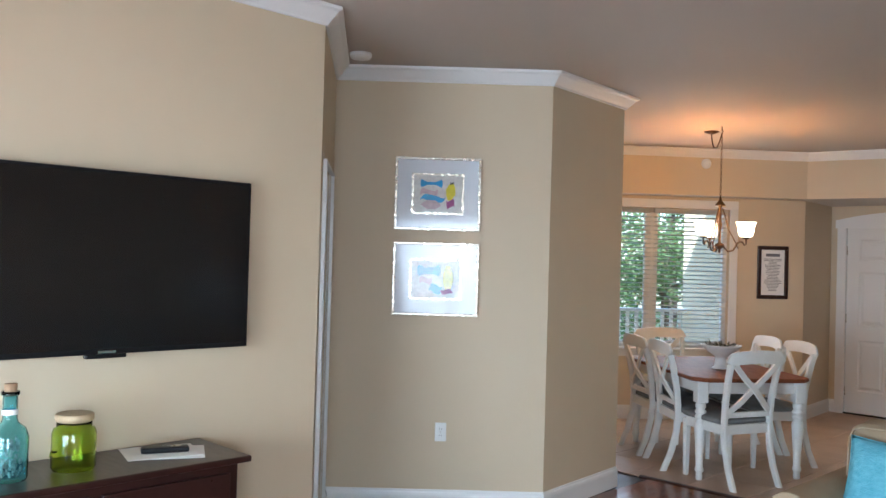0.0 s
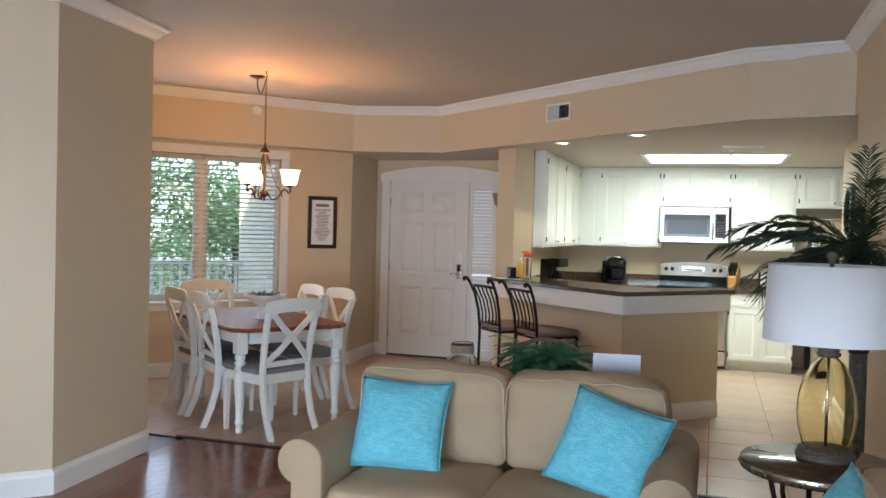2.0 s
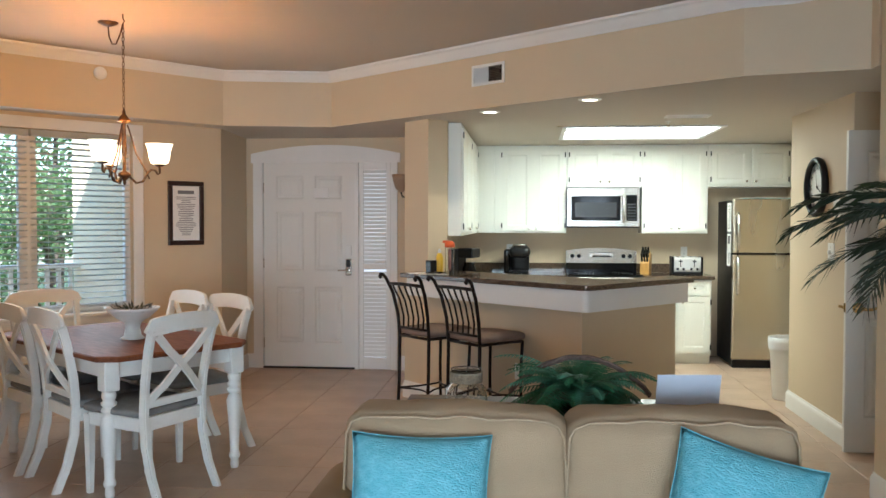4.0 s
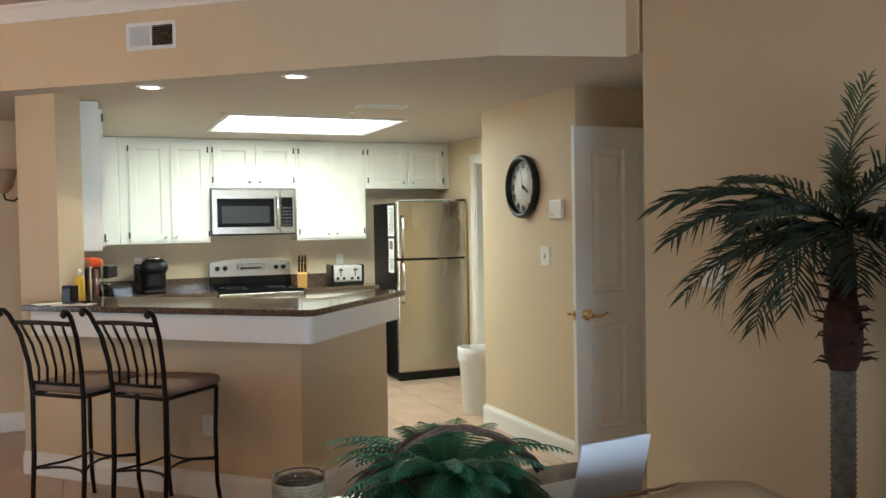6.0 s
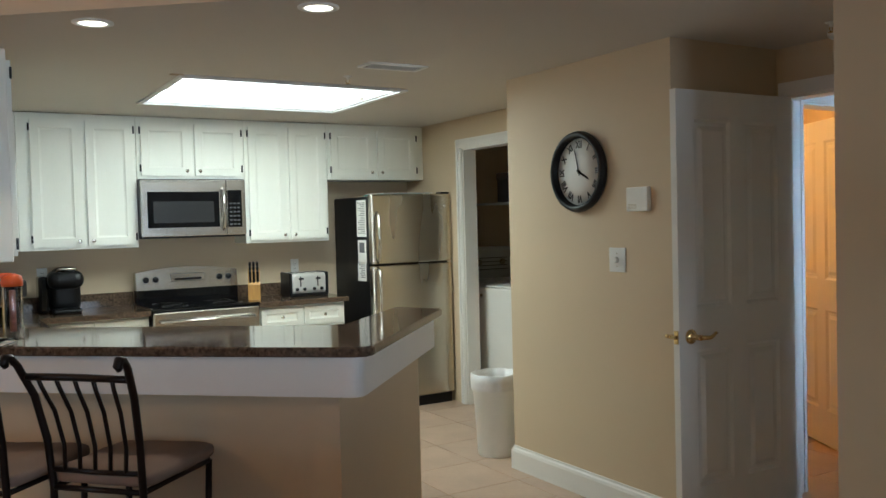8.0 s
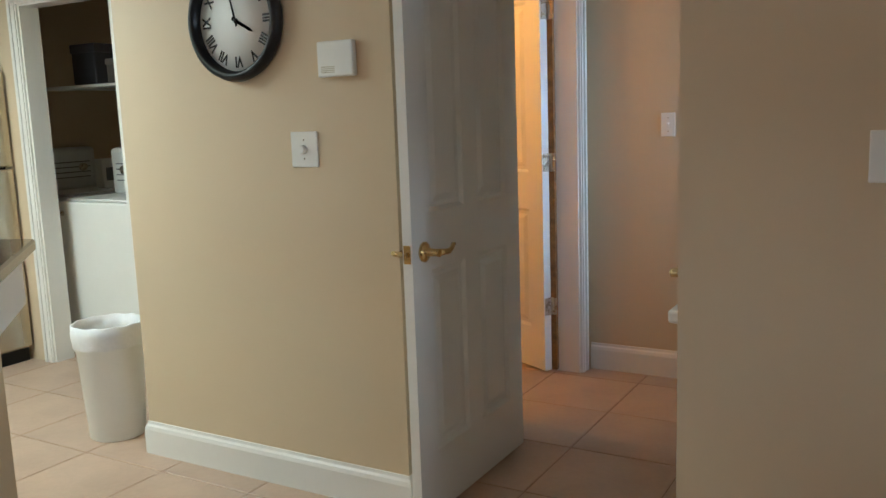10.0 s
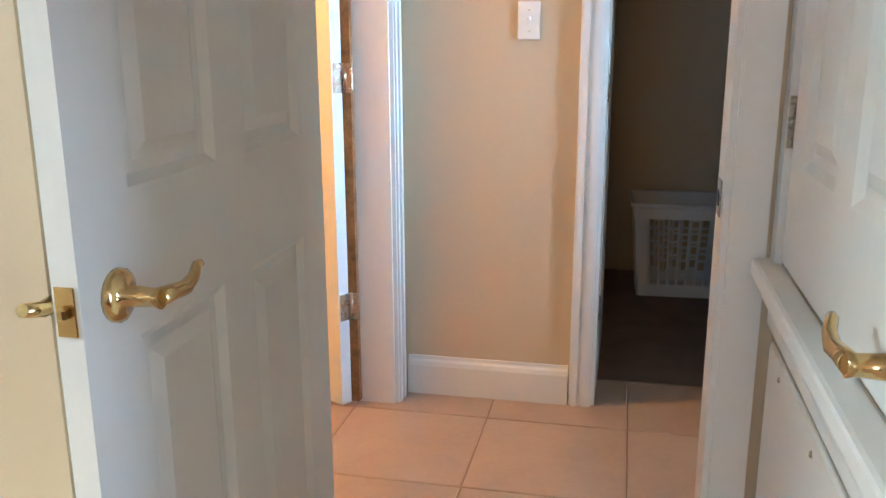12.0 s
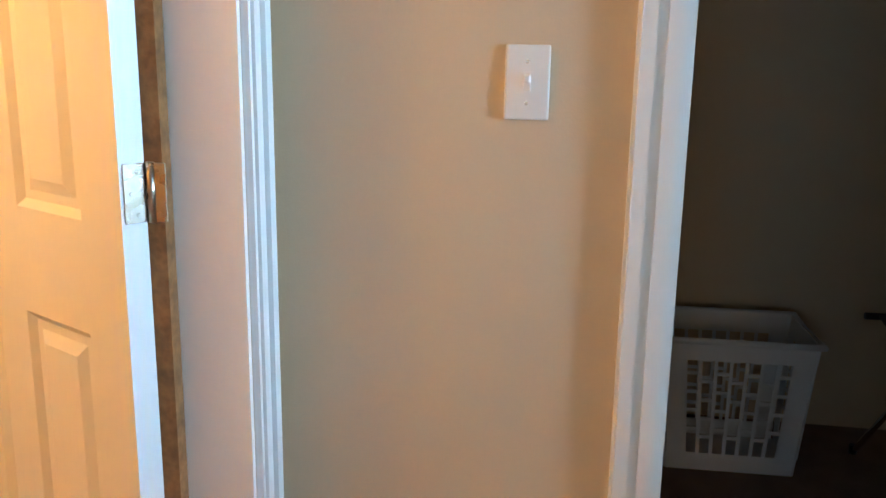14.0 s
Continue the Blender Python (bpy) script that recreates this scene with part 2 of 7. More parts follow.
CHROME = material("satin_chrome", (0.70, 0.68, 0.64), 0.16, metal=1.0, var=0.03)
BRASS = material("polished_brass", (0.78, 0.58, 0.26), 0.16, metal=1.0, var=0.08, scale=25)
NICKEL = material("worn_nickel", (0.55, 0.50, 0.40), 0.28, metal=1.0, var=0.12, scale=40)
BLACKG = material("black_gloss", (0.006, 0.006, 0.007), 0.07, var=0.1, scale=3, spec=0.3)
BLACKM = material("black_plastic", (0.008, 0.008, 0.009), 0.36, var=0.1, scale=8, bump=0.02, spec=0.28)
WHITEP = material("white_plastic", (0.78, 0.78, 0.75), 0.34, var=0.02, scale=5)
PAPER = material("paper", (0.80, 0.79, 0.76), 0.8, var=0.02, scale=10)
INK = material("grey_ink", (0.16, 0.16, 0.17), 0.8, var=0.05)
BLIND = material("blind_slat", (0.80, 0.79, 0.76), 0.45, var=0.03, scale=4)


def let_light_through(m, color, share):
    """Thin sheets pass a share of the light that falls on their other face."""
    n, l = m.node_tree.nodes, m.node_tree.links
    tr, mix = n.new("ShaderNodeBsdfTranslucent"), n.new("ShaderNodeMixShader")
    tr.inputs[0].default_value = (*color, 1)
    mix.inputs[0].default_value = share
    l.new(n["Principled BSDF"].outputs[0], mix.inputs[1])
    l.new(tr.outputs[0], mix.inputs[2])
    l.new(mix.outputs[0], n["Material Output"].inputs[0])
    return m


let_light_through(BLIND, (0.86, 0.88, 0.86), 0.6)

# ---- large structure ----
LOW, HIGH = 2.29, 2.76          # heights of the two ceilings
SOFFIT = [(-5.10, 6.058), (-2.92, 8.62), (-2.01, 8.80), (0.91, 6.46), (1.535, 6.29)]
WIN = facing(-3.03, 8.86, 229.5)   # the dining window wall

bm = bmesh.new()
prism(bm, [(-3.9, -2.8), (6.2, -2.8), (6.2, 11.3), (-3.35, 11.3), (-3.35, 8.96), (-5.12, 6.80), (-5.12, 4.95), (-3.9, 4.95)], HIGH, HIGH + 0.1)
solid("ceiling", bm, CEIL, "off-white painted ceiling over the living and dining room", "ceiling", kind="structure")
bm = bmesh.new()
prism(bm, SOFFIT + [(1.535, 6.19), (1.60, 6.19), (1.60, 3.4), (6.1, 3.4), (6.1, 8.9), (1.46, 8.9), (1.46, 8.90), (-0.05, 8.90), (-0.05, 8.96), (-3.14, 8.96), (-5.10, 6.67)], LOW, HIGH - 0.003)
prism(bm, [(-3.30, 8.96), (0.03, 8.96), (0.03, 11.2), (-3.30, 11.2)], LOW, HIGH - 0.003)
prism(bm, [(1.35, 8.90), (6.1, 8.90), (6.1, 11.2), (1.35, 11.2)], LOW, HIGH - 0.003)
prism(bm, [(0.03, 10.0), (1.35, 10.0), (1.35, 11.2), (0.03, 11.2)], LOW, HIGH - 0.003)
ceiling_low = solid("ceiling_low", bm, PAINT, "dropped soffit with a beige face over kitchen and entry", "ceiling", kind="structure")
# the underside takes the tone lightened for the kitchen's light
ceiling_low.data.materials.append(CEIL_LIT)
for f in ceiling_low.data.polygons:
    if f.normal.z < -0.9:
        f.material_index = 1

# floors
bm = bmesh.new()
box(bm, -6.0, 6.2, 5.50, 11.3, -0.12, -0.003)
floor_tiles = solid("floor_tiles", bm, GROUT, "tan ceramic tile floor with brown grout", "floor", kind="structure")
bm = bmesh.new()
box(bm, -6.0, 6.2, -2.8, 5.495, -0.12, -0.012)
floor_wood = solid("floor_wood", bm, DARKW, "polished red-brown hardwood floor", "floor", kind="structure")

# living room
wall("wall_west", (-2.69, -2.7), (-2.69, 2.37), 0, HIGH, 0.12, "beige painted wall behind the television")
wall("wall_notch", (-2.69, 2.37), (-3.64, 3.17), 0, HIGH, 0.12, "short beige wall with a white door casing", [(0.14, 0.95, 0, 2.05)])
wall("wall_pictures", (-3.64, 3.17), (-2.69, 4.14), 0, HIGH, 0.12, "beige wall with two framed pictures")
wall("wall_angle", (-2.69, 4.14), (-2.79, 5.09), 0, HIGH, 0.12, "beige wall end beside the dining nook")
wall("wall_dining_south", (-2.79, 5.09), (-5.6, 5.09), 0, HIGH, 0.12, "plain beige wall of the dining nook")
wall("wall_dining_west", (-4.95, 5.09), (-4.95, 6.75), 0, HIGH, 0.12, "plain beige wall of the dining nook")
wall("wall_window", (-3.03, 8.86), (-4.98, 6.58), 0, LOW, -0.14, "beige dining wall with a large window", [(0.81, 2.42, 0.73, 2.17)])
wall("wall_entry_west", (-3.03, 8.86), (-3.10, 9.76), 0, LOW, 0.14, "short beige wall beside the entry door")
wall("wall_entry", (-3.24, 9.76), (-1.32, 9.76), 0, LOW, 0.14, "beige wall round the front door", [(0.30, 1.625, 0, 2.07)])
wall("wall_south", (-2.84, -2.6), (1.66, -2.6), 0, HIGH, -0.12, "beige living room wall with glass doors", [(0.94, 3.54, 0.03, 2.2)])
wall("wall_east", (1.535, -2.6), (1.535, 6.155), 0, HIGH, -0.12, "beige wall behind the palm", [(1.2, 2.5, 0.75, 2.15)])
wall("wall_recess_south", (1.655, 6.155), (2.5, 6.155), 0, LOW, -0.12, "beige recess wall with a small closet door", [(0.033, 0.785, 0.84, 2.06)])
# kitchen
bm = bmesh.new()
prism(bm, [(-1.32, 8.50), (-1.10, 8.29), (-0.96, 8.44), (-0.96, 8.52), (-1.16, 8.52), (-1.16, 10.99), (-1.32, 10.99)], 0, LOW)
solid("wall_pillar", bm, PAINT, "beige pillar and wall between entry and kitchen", "wall", kind="structure")
wall("wall_kitchen_back", (-1.32, 10.99), (2.6, 10.99), 0, LOW, 0.12, "beige kitchen back wall")
wall("wall_kitchen_east", (2.48, 10.99), (2.48, 8.42), 0, LOW, 0.12, "beige kitchen wall with the laundry doorway", [(0.93, 1.69, 0, 2.05)])
wall("wall_clock", (1.76, 7.13), (1.76, 8.42), 0, LOW, -0.12, "warm beige wall with a clock and switches")
wall("wall_clock_return", (1.88, 8.42), (2.6, 8.42), 0, LOW, -0.12, "short beige wall by the laundry doorway")
wall("wall_recess_north", (1.88, 7.13), (2.5, 7.13), 0, LOW, 0.10, "beige wall behind the open door")
# inner hall
wall("wall_hall_west", (2.5, 3.5), (2.5, 7.23), 0, LOW, -0.12, "beige wall with the hall doorway", [(2.75, 3.612, 0, 2.05)])
wall("wall_hall_north", (2.62, 7.18), (3.75, 7.18), 0, LOW, 0.13, "beige hall wall with a doorway to a lit room", [(0.14, 0.90, 0, 2.05)])
wall("wall_hall_end", (3.63, 3.5), (3.63, 7.18), 0, LOW, -0.12, "peach-beige end wall of the hall", [(2.41, 3.02, 0, 2.05)])
wall("wall_hall_south", (2.62, 3.6), (3.63, 3.6), 0, LOW, -0.12, "plain hall wall with a window", [(0.12, 0.89, 0.7, 2.1)])
wall("wall_room_west", (2.60, 8.42), (2.62, 7.31), 0, LOW, -0.02, "plain wall of the lit room")
wall("wall_room_north", (2.62, 8.88), (4.8, 8.88), 0, LOW, -0.10, "plain wall of the lit room")
wall("wall_room_east", (4.7, 7.18), (4.7, 8.88), 0, LOW, -0.10, "plain wall of the lit room")
wall("wall_room_south", (3.75, 7.18), (4.8, 7.18), 0, LOW, 0.13, "plain wall of the lit room")
wall("wall_closet_east", (5.42, 4.7), (5.42, 7.18), 0, LOW, -0.12, "dim beige closet wall")
wall("wall_closet_south", (3.75, 4.8), (5.42, 4.8), 0, LOW, -0.12, "plain closet wall")
wall("wall_closet_north", (3.75, 7.06), (5.42, 7.06), 0, LOW, 0.10, "plain closet wall")
wall("wall_laundry_east", (4.0, 8.88), (4.0, 11.0), 0, LOW, -0.12, "plain laundry wall")
wall("wall_laundry_north", (2.6, 10.99), (4.1, 10.99), 0, LOW, 0.12, "plain laundry wall")
wall("wall_north_west", (-5.6, 11.1), (-1.32, 11.1), 0, 0.02, 0.05, "low sill outside the entry")

# mouldings
CROWN = [(0, -0.088), (0.012, -0.088), (0.016, -0.078), (0.034, -0.060), (0.060, -0.028), (0.078, -0.018), (0.082, -0.004), (0, -0.004)]
crown = lambda pts: [(o, HIGH + z) for o, z in pts]


def moulding(name, pts, prof, label):
    bm = bmesh.new()
    sweep(bm, pts, prof)
    return solid(name, bm, TRIM, label, "moulding", kind="structure")


moulding("trim_crown", [(-2.82, 5.09), (-2.79, 5.09), (-2.69, 4.14), (-3.64, 3.17), (-2.69, 2.37), (-2.69, -2.6)], crown(CROWN), "white stepped crown moulding")
moulding("trim_crown_soffit", [(1.535, -2.6), (1.535, 6.32)] + SOFFIT[::-1][1:], crown(CROWN), "white stepped crown moulding along the soffit")
BASE = [(0, 0), (0.016, 0), (0.016, 0.105), (0.012, 0.120), (0.006, 0.128), (0.004, 0.140), (0, 0.140)]
for pts in ([(-5.4, 5.09), (-2.79, 5.09)][::1], [(-2.79, 5.09), (-2.69, 4.14), (-3.64, 3.17), (-3.57, 3.11)], [(-2.80, 2.464), (-2.69, 2.37), (-2.69, -2.6)],
            [(1.535, -2.6), (1.535, 6.155), (2.5, 6.155)], [(2.47, 7.13), (1.76, 7.13), (1.76, 8.42), (2.48, 8.42), (2.48, 9.23)],
            [(-3.03, 9.76), (-3.10, 9.76), (-3.03, 8.86), (-4.98, 6.58)], [(3.63, 6.60), (3.63, 7.16)],
            [(-1.10, 8.29), (-1.32, 8.50), (-1.32, 9.76), (-1.56, 9.76)]):
    moulding("baseboard", pts, BASE, "white wooden baseboard with a rounded top")

# ---- doors, casings, windows ----
RAISED = ((0, 0), (0.014, 0.011), (0.030, 0.011), (0.052, 0.002))
FLAT = ((0, 0), (0.004, 0.003), (0.011, 0.0055), (0.016, 0.0065))


def panel_leaf(w, h, th, panels, steps=RAISED):
    """A moulded door: x0, x1, z0, z1 of each panel, sunk with a raised field on both faces."""
    bm = bmesh.new()
    xs = sorted({0.0, w, *(v for p in panels for v in p[:2])})
    zs = sorted({0.0, h, *(v for p in panels for v in p[2:])})
    inside = lambda x, z: any(p[0] < x < p[1] and p[2] < z < p[3] for p in panels)
    for face, sgn in ((0.0, 1), (th, -1)):
        for i in range(len(xs) - 1):
            for j in range(len(zs) - 1):
                if not inside((xs[i] + xs[i + 1]) / 2, (zs[j] + zs[j + 1]) / 2):
                    bm.faces.new([bm.verts.new((x, face, z)) for x, z in ((xs[i], zs[j]), (xs[i + 1], zs[j]), (xs[i + 1], zs[j + 1]), (xs[i], zs[j + 1]))])
        for x0, x1, z0, z1 in panels:
            loops = []
            for inset, depth in steps:
                loops.append([bm.verts.new((x, face + sgn * depth, z)) for x, z in
                              ((x0 + inset, z0 + inset), (x1 - inset, z0 + inset), (x1 - inset, z1 - inset), (x0 + inset, z1 - inset))])
            for a, b in zip(loops, loops[1:]):
                for k in range(4):
                    bm.faces.new((a[k], a[(k + 1) % 4], b[(k + 1) % 4], b[k]))
            bm.faces.new(loops[-1])
    for x in (0.0, w):
        bm.faces.new([bm.verts.new(p) for p in ((x, 0, 0), (x, th, 0), (x, th, h), (x, 0, h))])
    for z in (0.0, h):
        bm.faces.new([bm.verts.new(p) for p in ((0, 0, z), (w, 0, z), (w, th, z), (0, th, z))])
    bmesh.ops.remove_doubles(bm, verts=bm.verts[:], dist=0.0004)
    return bm


def four_panels(w, h):
    a, c = 0.115, 0.10
    m = w / 2
    return [(a, m - c / 2, 0.22, 0.85), (m + c / 2, w - a, 0.22, 0.85), (a, m - c / 2, 1.04, h - 0.13), (m + c / 2, w - a, 1.04, h - 0.13)]


def six_panels(w, h):
    a, c = 0.125, 0.115
    m = w / 2
    return [(x0, x1, z0, z1) for x0, x1 in ((a, m - c / 2), (m + c / 2, w - a)) for z0, z1 in ((0.24, 0.80), (0.96, 1.55), (1.67, h - 0.13))]


def lever(parent, x, z, face, way, side=1):
    """A brass lever handle on the face y=face, pointing along way (+1 or -1 in x); side: outwards is -y (1) or +y (-1)."""
    k = -side
    bm = bmesh.new()
    b = bmesh.new()
    lathe(b, [(0.034, 0), (0.034, 0.006), (0.026, 0.011), (0.014, 0.015), (0.012, 0.050), (0.014, 0.060)], 18)
    merge(bm, b, Matrix.Translation((x, face, z)) @ Matrix.Rotation(radians(90 if k < 0 else -90), 4, "X"))
    y = face + k * 0.055
    tube(bm, [(x, y, z), (x + way * 0.03, y, z - 0.002), (x + way * 0.06, y + k * 0.003, z - 0.004), (x + way * 0.085, y + k * 0.002, z + 0.003), (x + way * 0.105, y - k * 0.004, z + 0.013), (x + way * 0.118, y - k * 0.006, z + 0.012)],
         [0.012, 0.011, 0.010, 0.008, 0.007, 0.006], 12)
    return part("lever_handle", bm, BRASS, parent, "polished brass lever handle")


def hinge(parent, x, y, z, m=None, gap=0.0, knuckle_only=False):
    bm = bmesh.new()
    if not knuckle_only:
        rbox(bm, -0.034, -0.002, -0.0015, 0.0015, -0.045, 0.045, 0.0012, 1)
        rbox(bm, gap - 0.0015, gap + 0.0015, 0.002, 0.034, -0.045, 0.045, 0.0012, 1)
    for zz in (-0.036, -0.018, 0.0, 0.018, 0.036):
        b = bmesh.new()
        lathe(b, [(0.006, -0.0085), (0.006, 0.0085)], 10)
        merge(bm, b, Matrix.Translation((0, -0.002, zz)))
    for zz in () if knuckle_only else (-0.03, 0.0, 0.03):
        b = bmesh.new()
        lathe(b, [(0.0035, 0), (0.0025, 0.0012)], 8)
        merge(bm, b, Matrix.Translation((-0.018, -0.0015, zz)) @ Matrix.Rotation(radians(90), 4, "X"))
    ob = part("hinge", bm, NICKEL, parent, "worn metal door hinge with screws")
    ob.matrix_local = Matrix.Translation((x, y, z)) @ (m or Matrix())
    return ob


def casing(name, a, b, h, label, w=0.075, side=1, left=True, right=True, lining=0.12, ribs=((0, 1, 0.012), (0.12, 0.40, 0.018), (0.62, 0.92, 0.021))):
    """White door casing round the opening from a to b, with a lining through the wall. side: the face is on the right (1) of a to b; the wall lies to the left."""
    a, b = Vector(a), Vector(b)
    d = b - a
    L = d.length
    bm = bmesh.new()

    def strip(x0, x1, z0, z1):
        up = (z1 - z0) > (x1 - x0)
        for k0, k1, p in ribs:
            if up:
                c = (x0, x1) if x1 <= 0 else (x1, x0)
                e0, e1 = c[1] + (c[0] - c[1]) * k0, c[1] + (c[0] - c[1]) * k1
                box(bm, min(e0, e1), max(e0, e1), -p, 0, z0, z1)
            else:
                box(bm, x0, x1, -p, 0, z0 + (z1 - z0) * k0, z0 + (z1 - z0) * k1)

    if left:
        strip(-w, 0.0, 0, h + w)
    if right:
        strip(L, L + w, 0, h + w)
    strip(-(w if left else 0) + 0.001, L + (w if right else 0) - 0.001, h, h + w)
    t = 0.012
    box(bm, 0, t, 0.001, lining, 0, h)
    box(bm, L - t, L, 0.001, lining, 0, h)
    box(bm, t, L - t, 0.001, lining, h - t, h)
    ob = solid(name, bm, TRIM, label, "door casing", kind="structure")
    ob.matrix_world = facing(a.x, a.y, math.degrees(math.atan2(d.y, d.x)))
    return ob


casing("trim_hall_door", (2.5, 7.112), (2.5, 6.25), 2.05, "white casing round the hall doorway", 0.068, left=False, ribs=((0, 1, 0.013), (0.05, 0.88, 0.0155)))
casing("trim_laundry_door", (2.48, 10.06), (2.48, 9.30), 2.05, "white casing round the laundry doorway")
casing("trim_lit_room_door", (2.76, 7.18), (3.52, 7.18), 2.05, "white casing with chipped paint round a doorway", lining=0.13)
casing("trim_closet_door", (3.63, 6.52), (3.63, 5.91), 2.05, "white casing round the dark closet doorway")
d = (Vector((-3.64, 3.17)) - Vector((-2.69, 2.37))).normalized()
casing("trim_notch_door", Vector((-2.69, 2.37)) + d * 0.95, Vector((-2.69, 2.37)) + d * 0.14, 2.05, "white casing at the bedroom doorway", lining=0.02).matrix_world = \
    facing(*(Vector((-2.69, 2.37)) + d * 0.14), math.degrees(math.atan2(d.y, d.x))) @ Matrix.Diagonal((1, -1, 1, 1))
# the bedroom door itself, shut
bm = panel_leaf(0.79, 2.03, 0.035, four_panels(0.79, 2.03))
leaf = solid("door_1", bm, DOORW, "closed white panel door beside the television wall", "door", kind="structure")
leaf.matrix_world = facing(*(Vector((-2.69, 2.37)) + d * 0.15), math.degrees(math.atan2(d.y, d.x))) @ pose(0, 0.02, 0.008)

# hall door, folded back against the recess wall
door = thing("door_2", "open white four-panel hall door with brass lever", "door", facing(2.495, 7.040, 180), kind="structure")
bm = panel_leaf(0.80, 2.03, 0.035, four_panels(0.80, 2.03))
part("leaf", bm, DOORW, door).matrix_local = pose(0, -0.035, 0.010)
lever(door, 0.728, 0.925, 0.0, -1, -1)
bm = bmesh.new()
rbox(bm, 0.7995, 0.803, -0.031, -0.005, 0.895, 0.955, 0.001, 1)
part("latch_plate", bm, BRASS, door, "brass latch plate on the door edge")
bm = bmesh.new()
lathe(bm, [(0.027, 0), (0.027, 0.008), (0.011, 0.016), (0.011, 0.022)], 16)
part("rear_handle", bm, BRASS, door, "brass lever on the rear face").matrix_local = pose(0.735, -0.035, 0.925, 90)
bm = bmesh.new()
rbox(bm, 0.803, 0.814, -0.024, -0.012, 0.917, 0.933, 0.003, 1)
part("latch_bolt", bm, BRASS, door)
bm = bmesh.new()
tube(bm, [(0.735, -0.057, 0.925), (0.79, -0.057, 0.923), (0.825, -0.056, 0.932)], [0.011, 0.010, 0.008], 10)
part("rear_lever", bm, BRASS, door)
# strike plate in the opposite jamb
bm = bmesh.new()
rbox(bm, 2.533, 2.578, 6.263, 6.266, 0.895, 0.965, 0.001, 1)
b2 = bmesh.new()
box(b2, 2.547, 2.566, 6.2655, 6.2675, 0.915, 0.945)
strike = thing("strike_plate", "worn brass strike plate set in the white jamb", "strike plate")
part("plate", bm, NICKEL, strike)
part("hole", b2, BLACKM, strike)

# door into the lit room
door = thing("door_3", "open white panel door into a warmly lit room", "door", facing(3.475, 7.325, 62), kind="structure")
bm = panel_leaf(0.75, 2.03, 0.044, four_panels(0.75, 2.03))
part("leaf", bm, DOORW, door).matrix_local = pose(0, 0.0, 0.012)
for z in (0.355, 1.105, 1.86):
    back = door.matrix_world.inverted()
    for name, x0, x1, y0, y1, m, flat in (("leaf_hinge", -0.003, -0.0005, 0.003, 0.039, Matrix(), 0), ("jamb_hinge", 3.4745, 3.4775, 7.291, 7.326, back, 1)):
        bm = bmesh.new()
        rbox(bm, x0, x1, y0, y1, z - 0.046, z + 0.046, 0.001, 1)
        for dz, u in ((-0.034, 0.35), (0.0, 0.65), (0.034, 0.35)):
            b = bmesh.new()
            lathe(b, [(0.004, 0), (0.003, 0.0015)], 8)
            merge(bm, b, Matrix.Translation((x0, y0 + (y1 - y0) * u, z + dz)) @ Matrix.Rotation(radians(-90), 4, "Y"))
        if not flat:
            lathe(bm, [(0.007, z - 0.047), (0.007, z + 0.047)], 10, -0.008, -0.004)
        bm.transform(m)
        part(name, bm, NICKEL, door, "worn metal hinge plate" if flat else "worn metal hinge plate with screws")
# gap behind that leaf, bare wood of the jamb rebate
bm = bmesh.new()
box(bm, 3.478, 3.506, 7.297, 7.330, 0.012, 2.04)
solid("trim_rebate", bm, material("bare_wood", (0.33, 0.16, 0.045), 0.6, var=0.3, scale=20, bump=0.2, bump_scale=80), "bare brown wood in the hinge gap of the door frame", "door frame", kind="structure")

# closet door, open into the dark room
door = thing("door_4", "open white door edge at a dark closet", "door", facing(3.775, 6.505, 0), kind="structure")
bm = panel_leaf(0.55, 2.03, 0.035, four_panels(0.55, 2.03))
part("leaf", bm, DOORW, door).matrix_local = pose(0, 0.0, 0.012)
for z in (0.31, 1.065, 1.82):
    hinge(door, -0.004, 0.004, z, Matrix.Rotation(radians(-90), 4, "Z"))

# small mechanical closet door over a panel, in the recess
door = thing("door_5", "short white closet door over a wall panel", "door", facing(1.685, 6.155, 0), kind="structure")
bm = panel_leaf(0.745, 1.21, 0.03, [(0.10, 0.325, 0.18, 1.09), (0.42, 0.645, 0.18, 1.09)])
part("leaf", bm, DOORW, door).matrix_local = pose(0.005, -0.022, 0.84)
lever(door, 0.045, 0.915, 0.008, 1, -1)
hinge(door, 0.757, 0.014, 1.085, None, 0, True)
hinge(door, 0.757, 0.014, 1.85, None, 0, True)
bm = bmesh.new()
box(bm, -0.055, -0.001, 0, 0.014, 0.832, 2.12)
box(bm, 0.764, 0.812, 0, 0.018, 0.83, 2.12)
box(bm, -0.055, 0.812, 0, 0.0135, 2.056, 2.125)
part("casing", bm, TRIM, door)
bm = bmesh.new()
rbox(bm, -0.055, 0.812, 0, 0.052, 0.796, 0.832, 0.008, 2)
rbox(bm, -0.050, 0.812, 0, 0.028, 0.748, 0.797, 0.010, 2)
box(bm, -0.045, 0.812, 0, 0.013, 0.705, 0.749)
part("sill", bm, TRIM, door, "white sill moulding under the door")
bm = bmesh.new()
rbox(bm, -0.02, 0.77, 0.001, 0.012, 0.18, 0.685, 0.004, 1)
part("access_panel", bm, DOORW, door, "white access panel fixed with screws")
for x in (0.10, 0.375, 0.65):
    bm = bmesh.new()
    lathe(bm, [(0.006, 0), (0.004, 0.003)], 8)
    part("screw", bm, NICKEL, door).matrix_local = pose(x, 0.012, 0.655, -90)

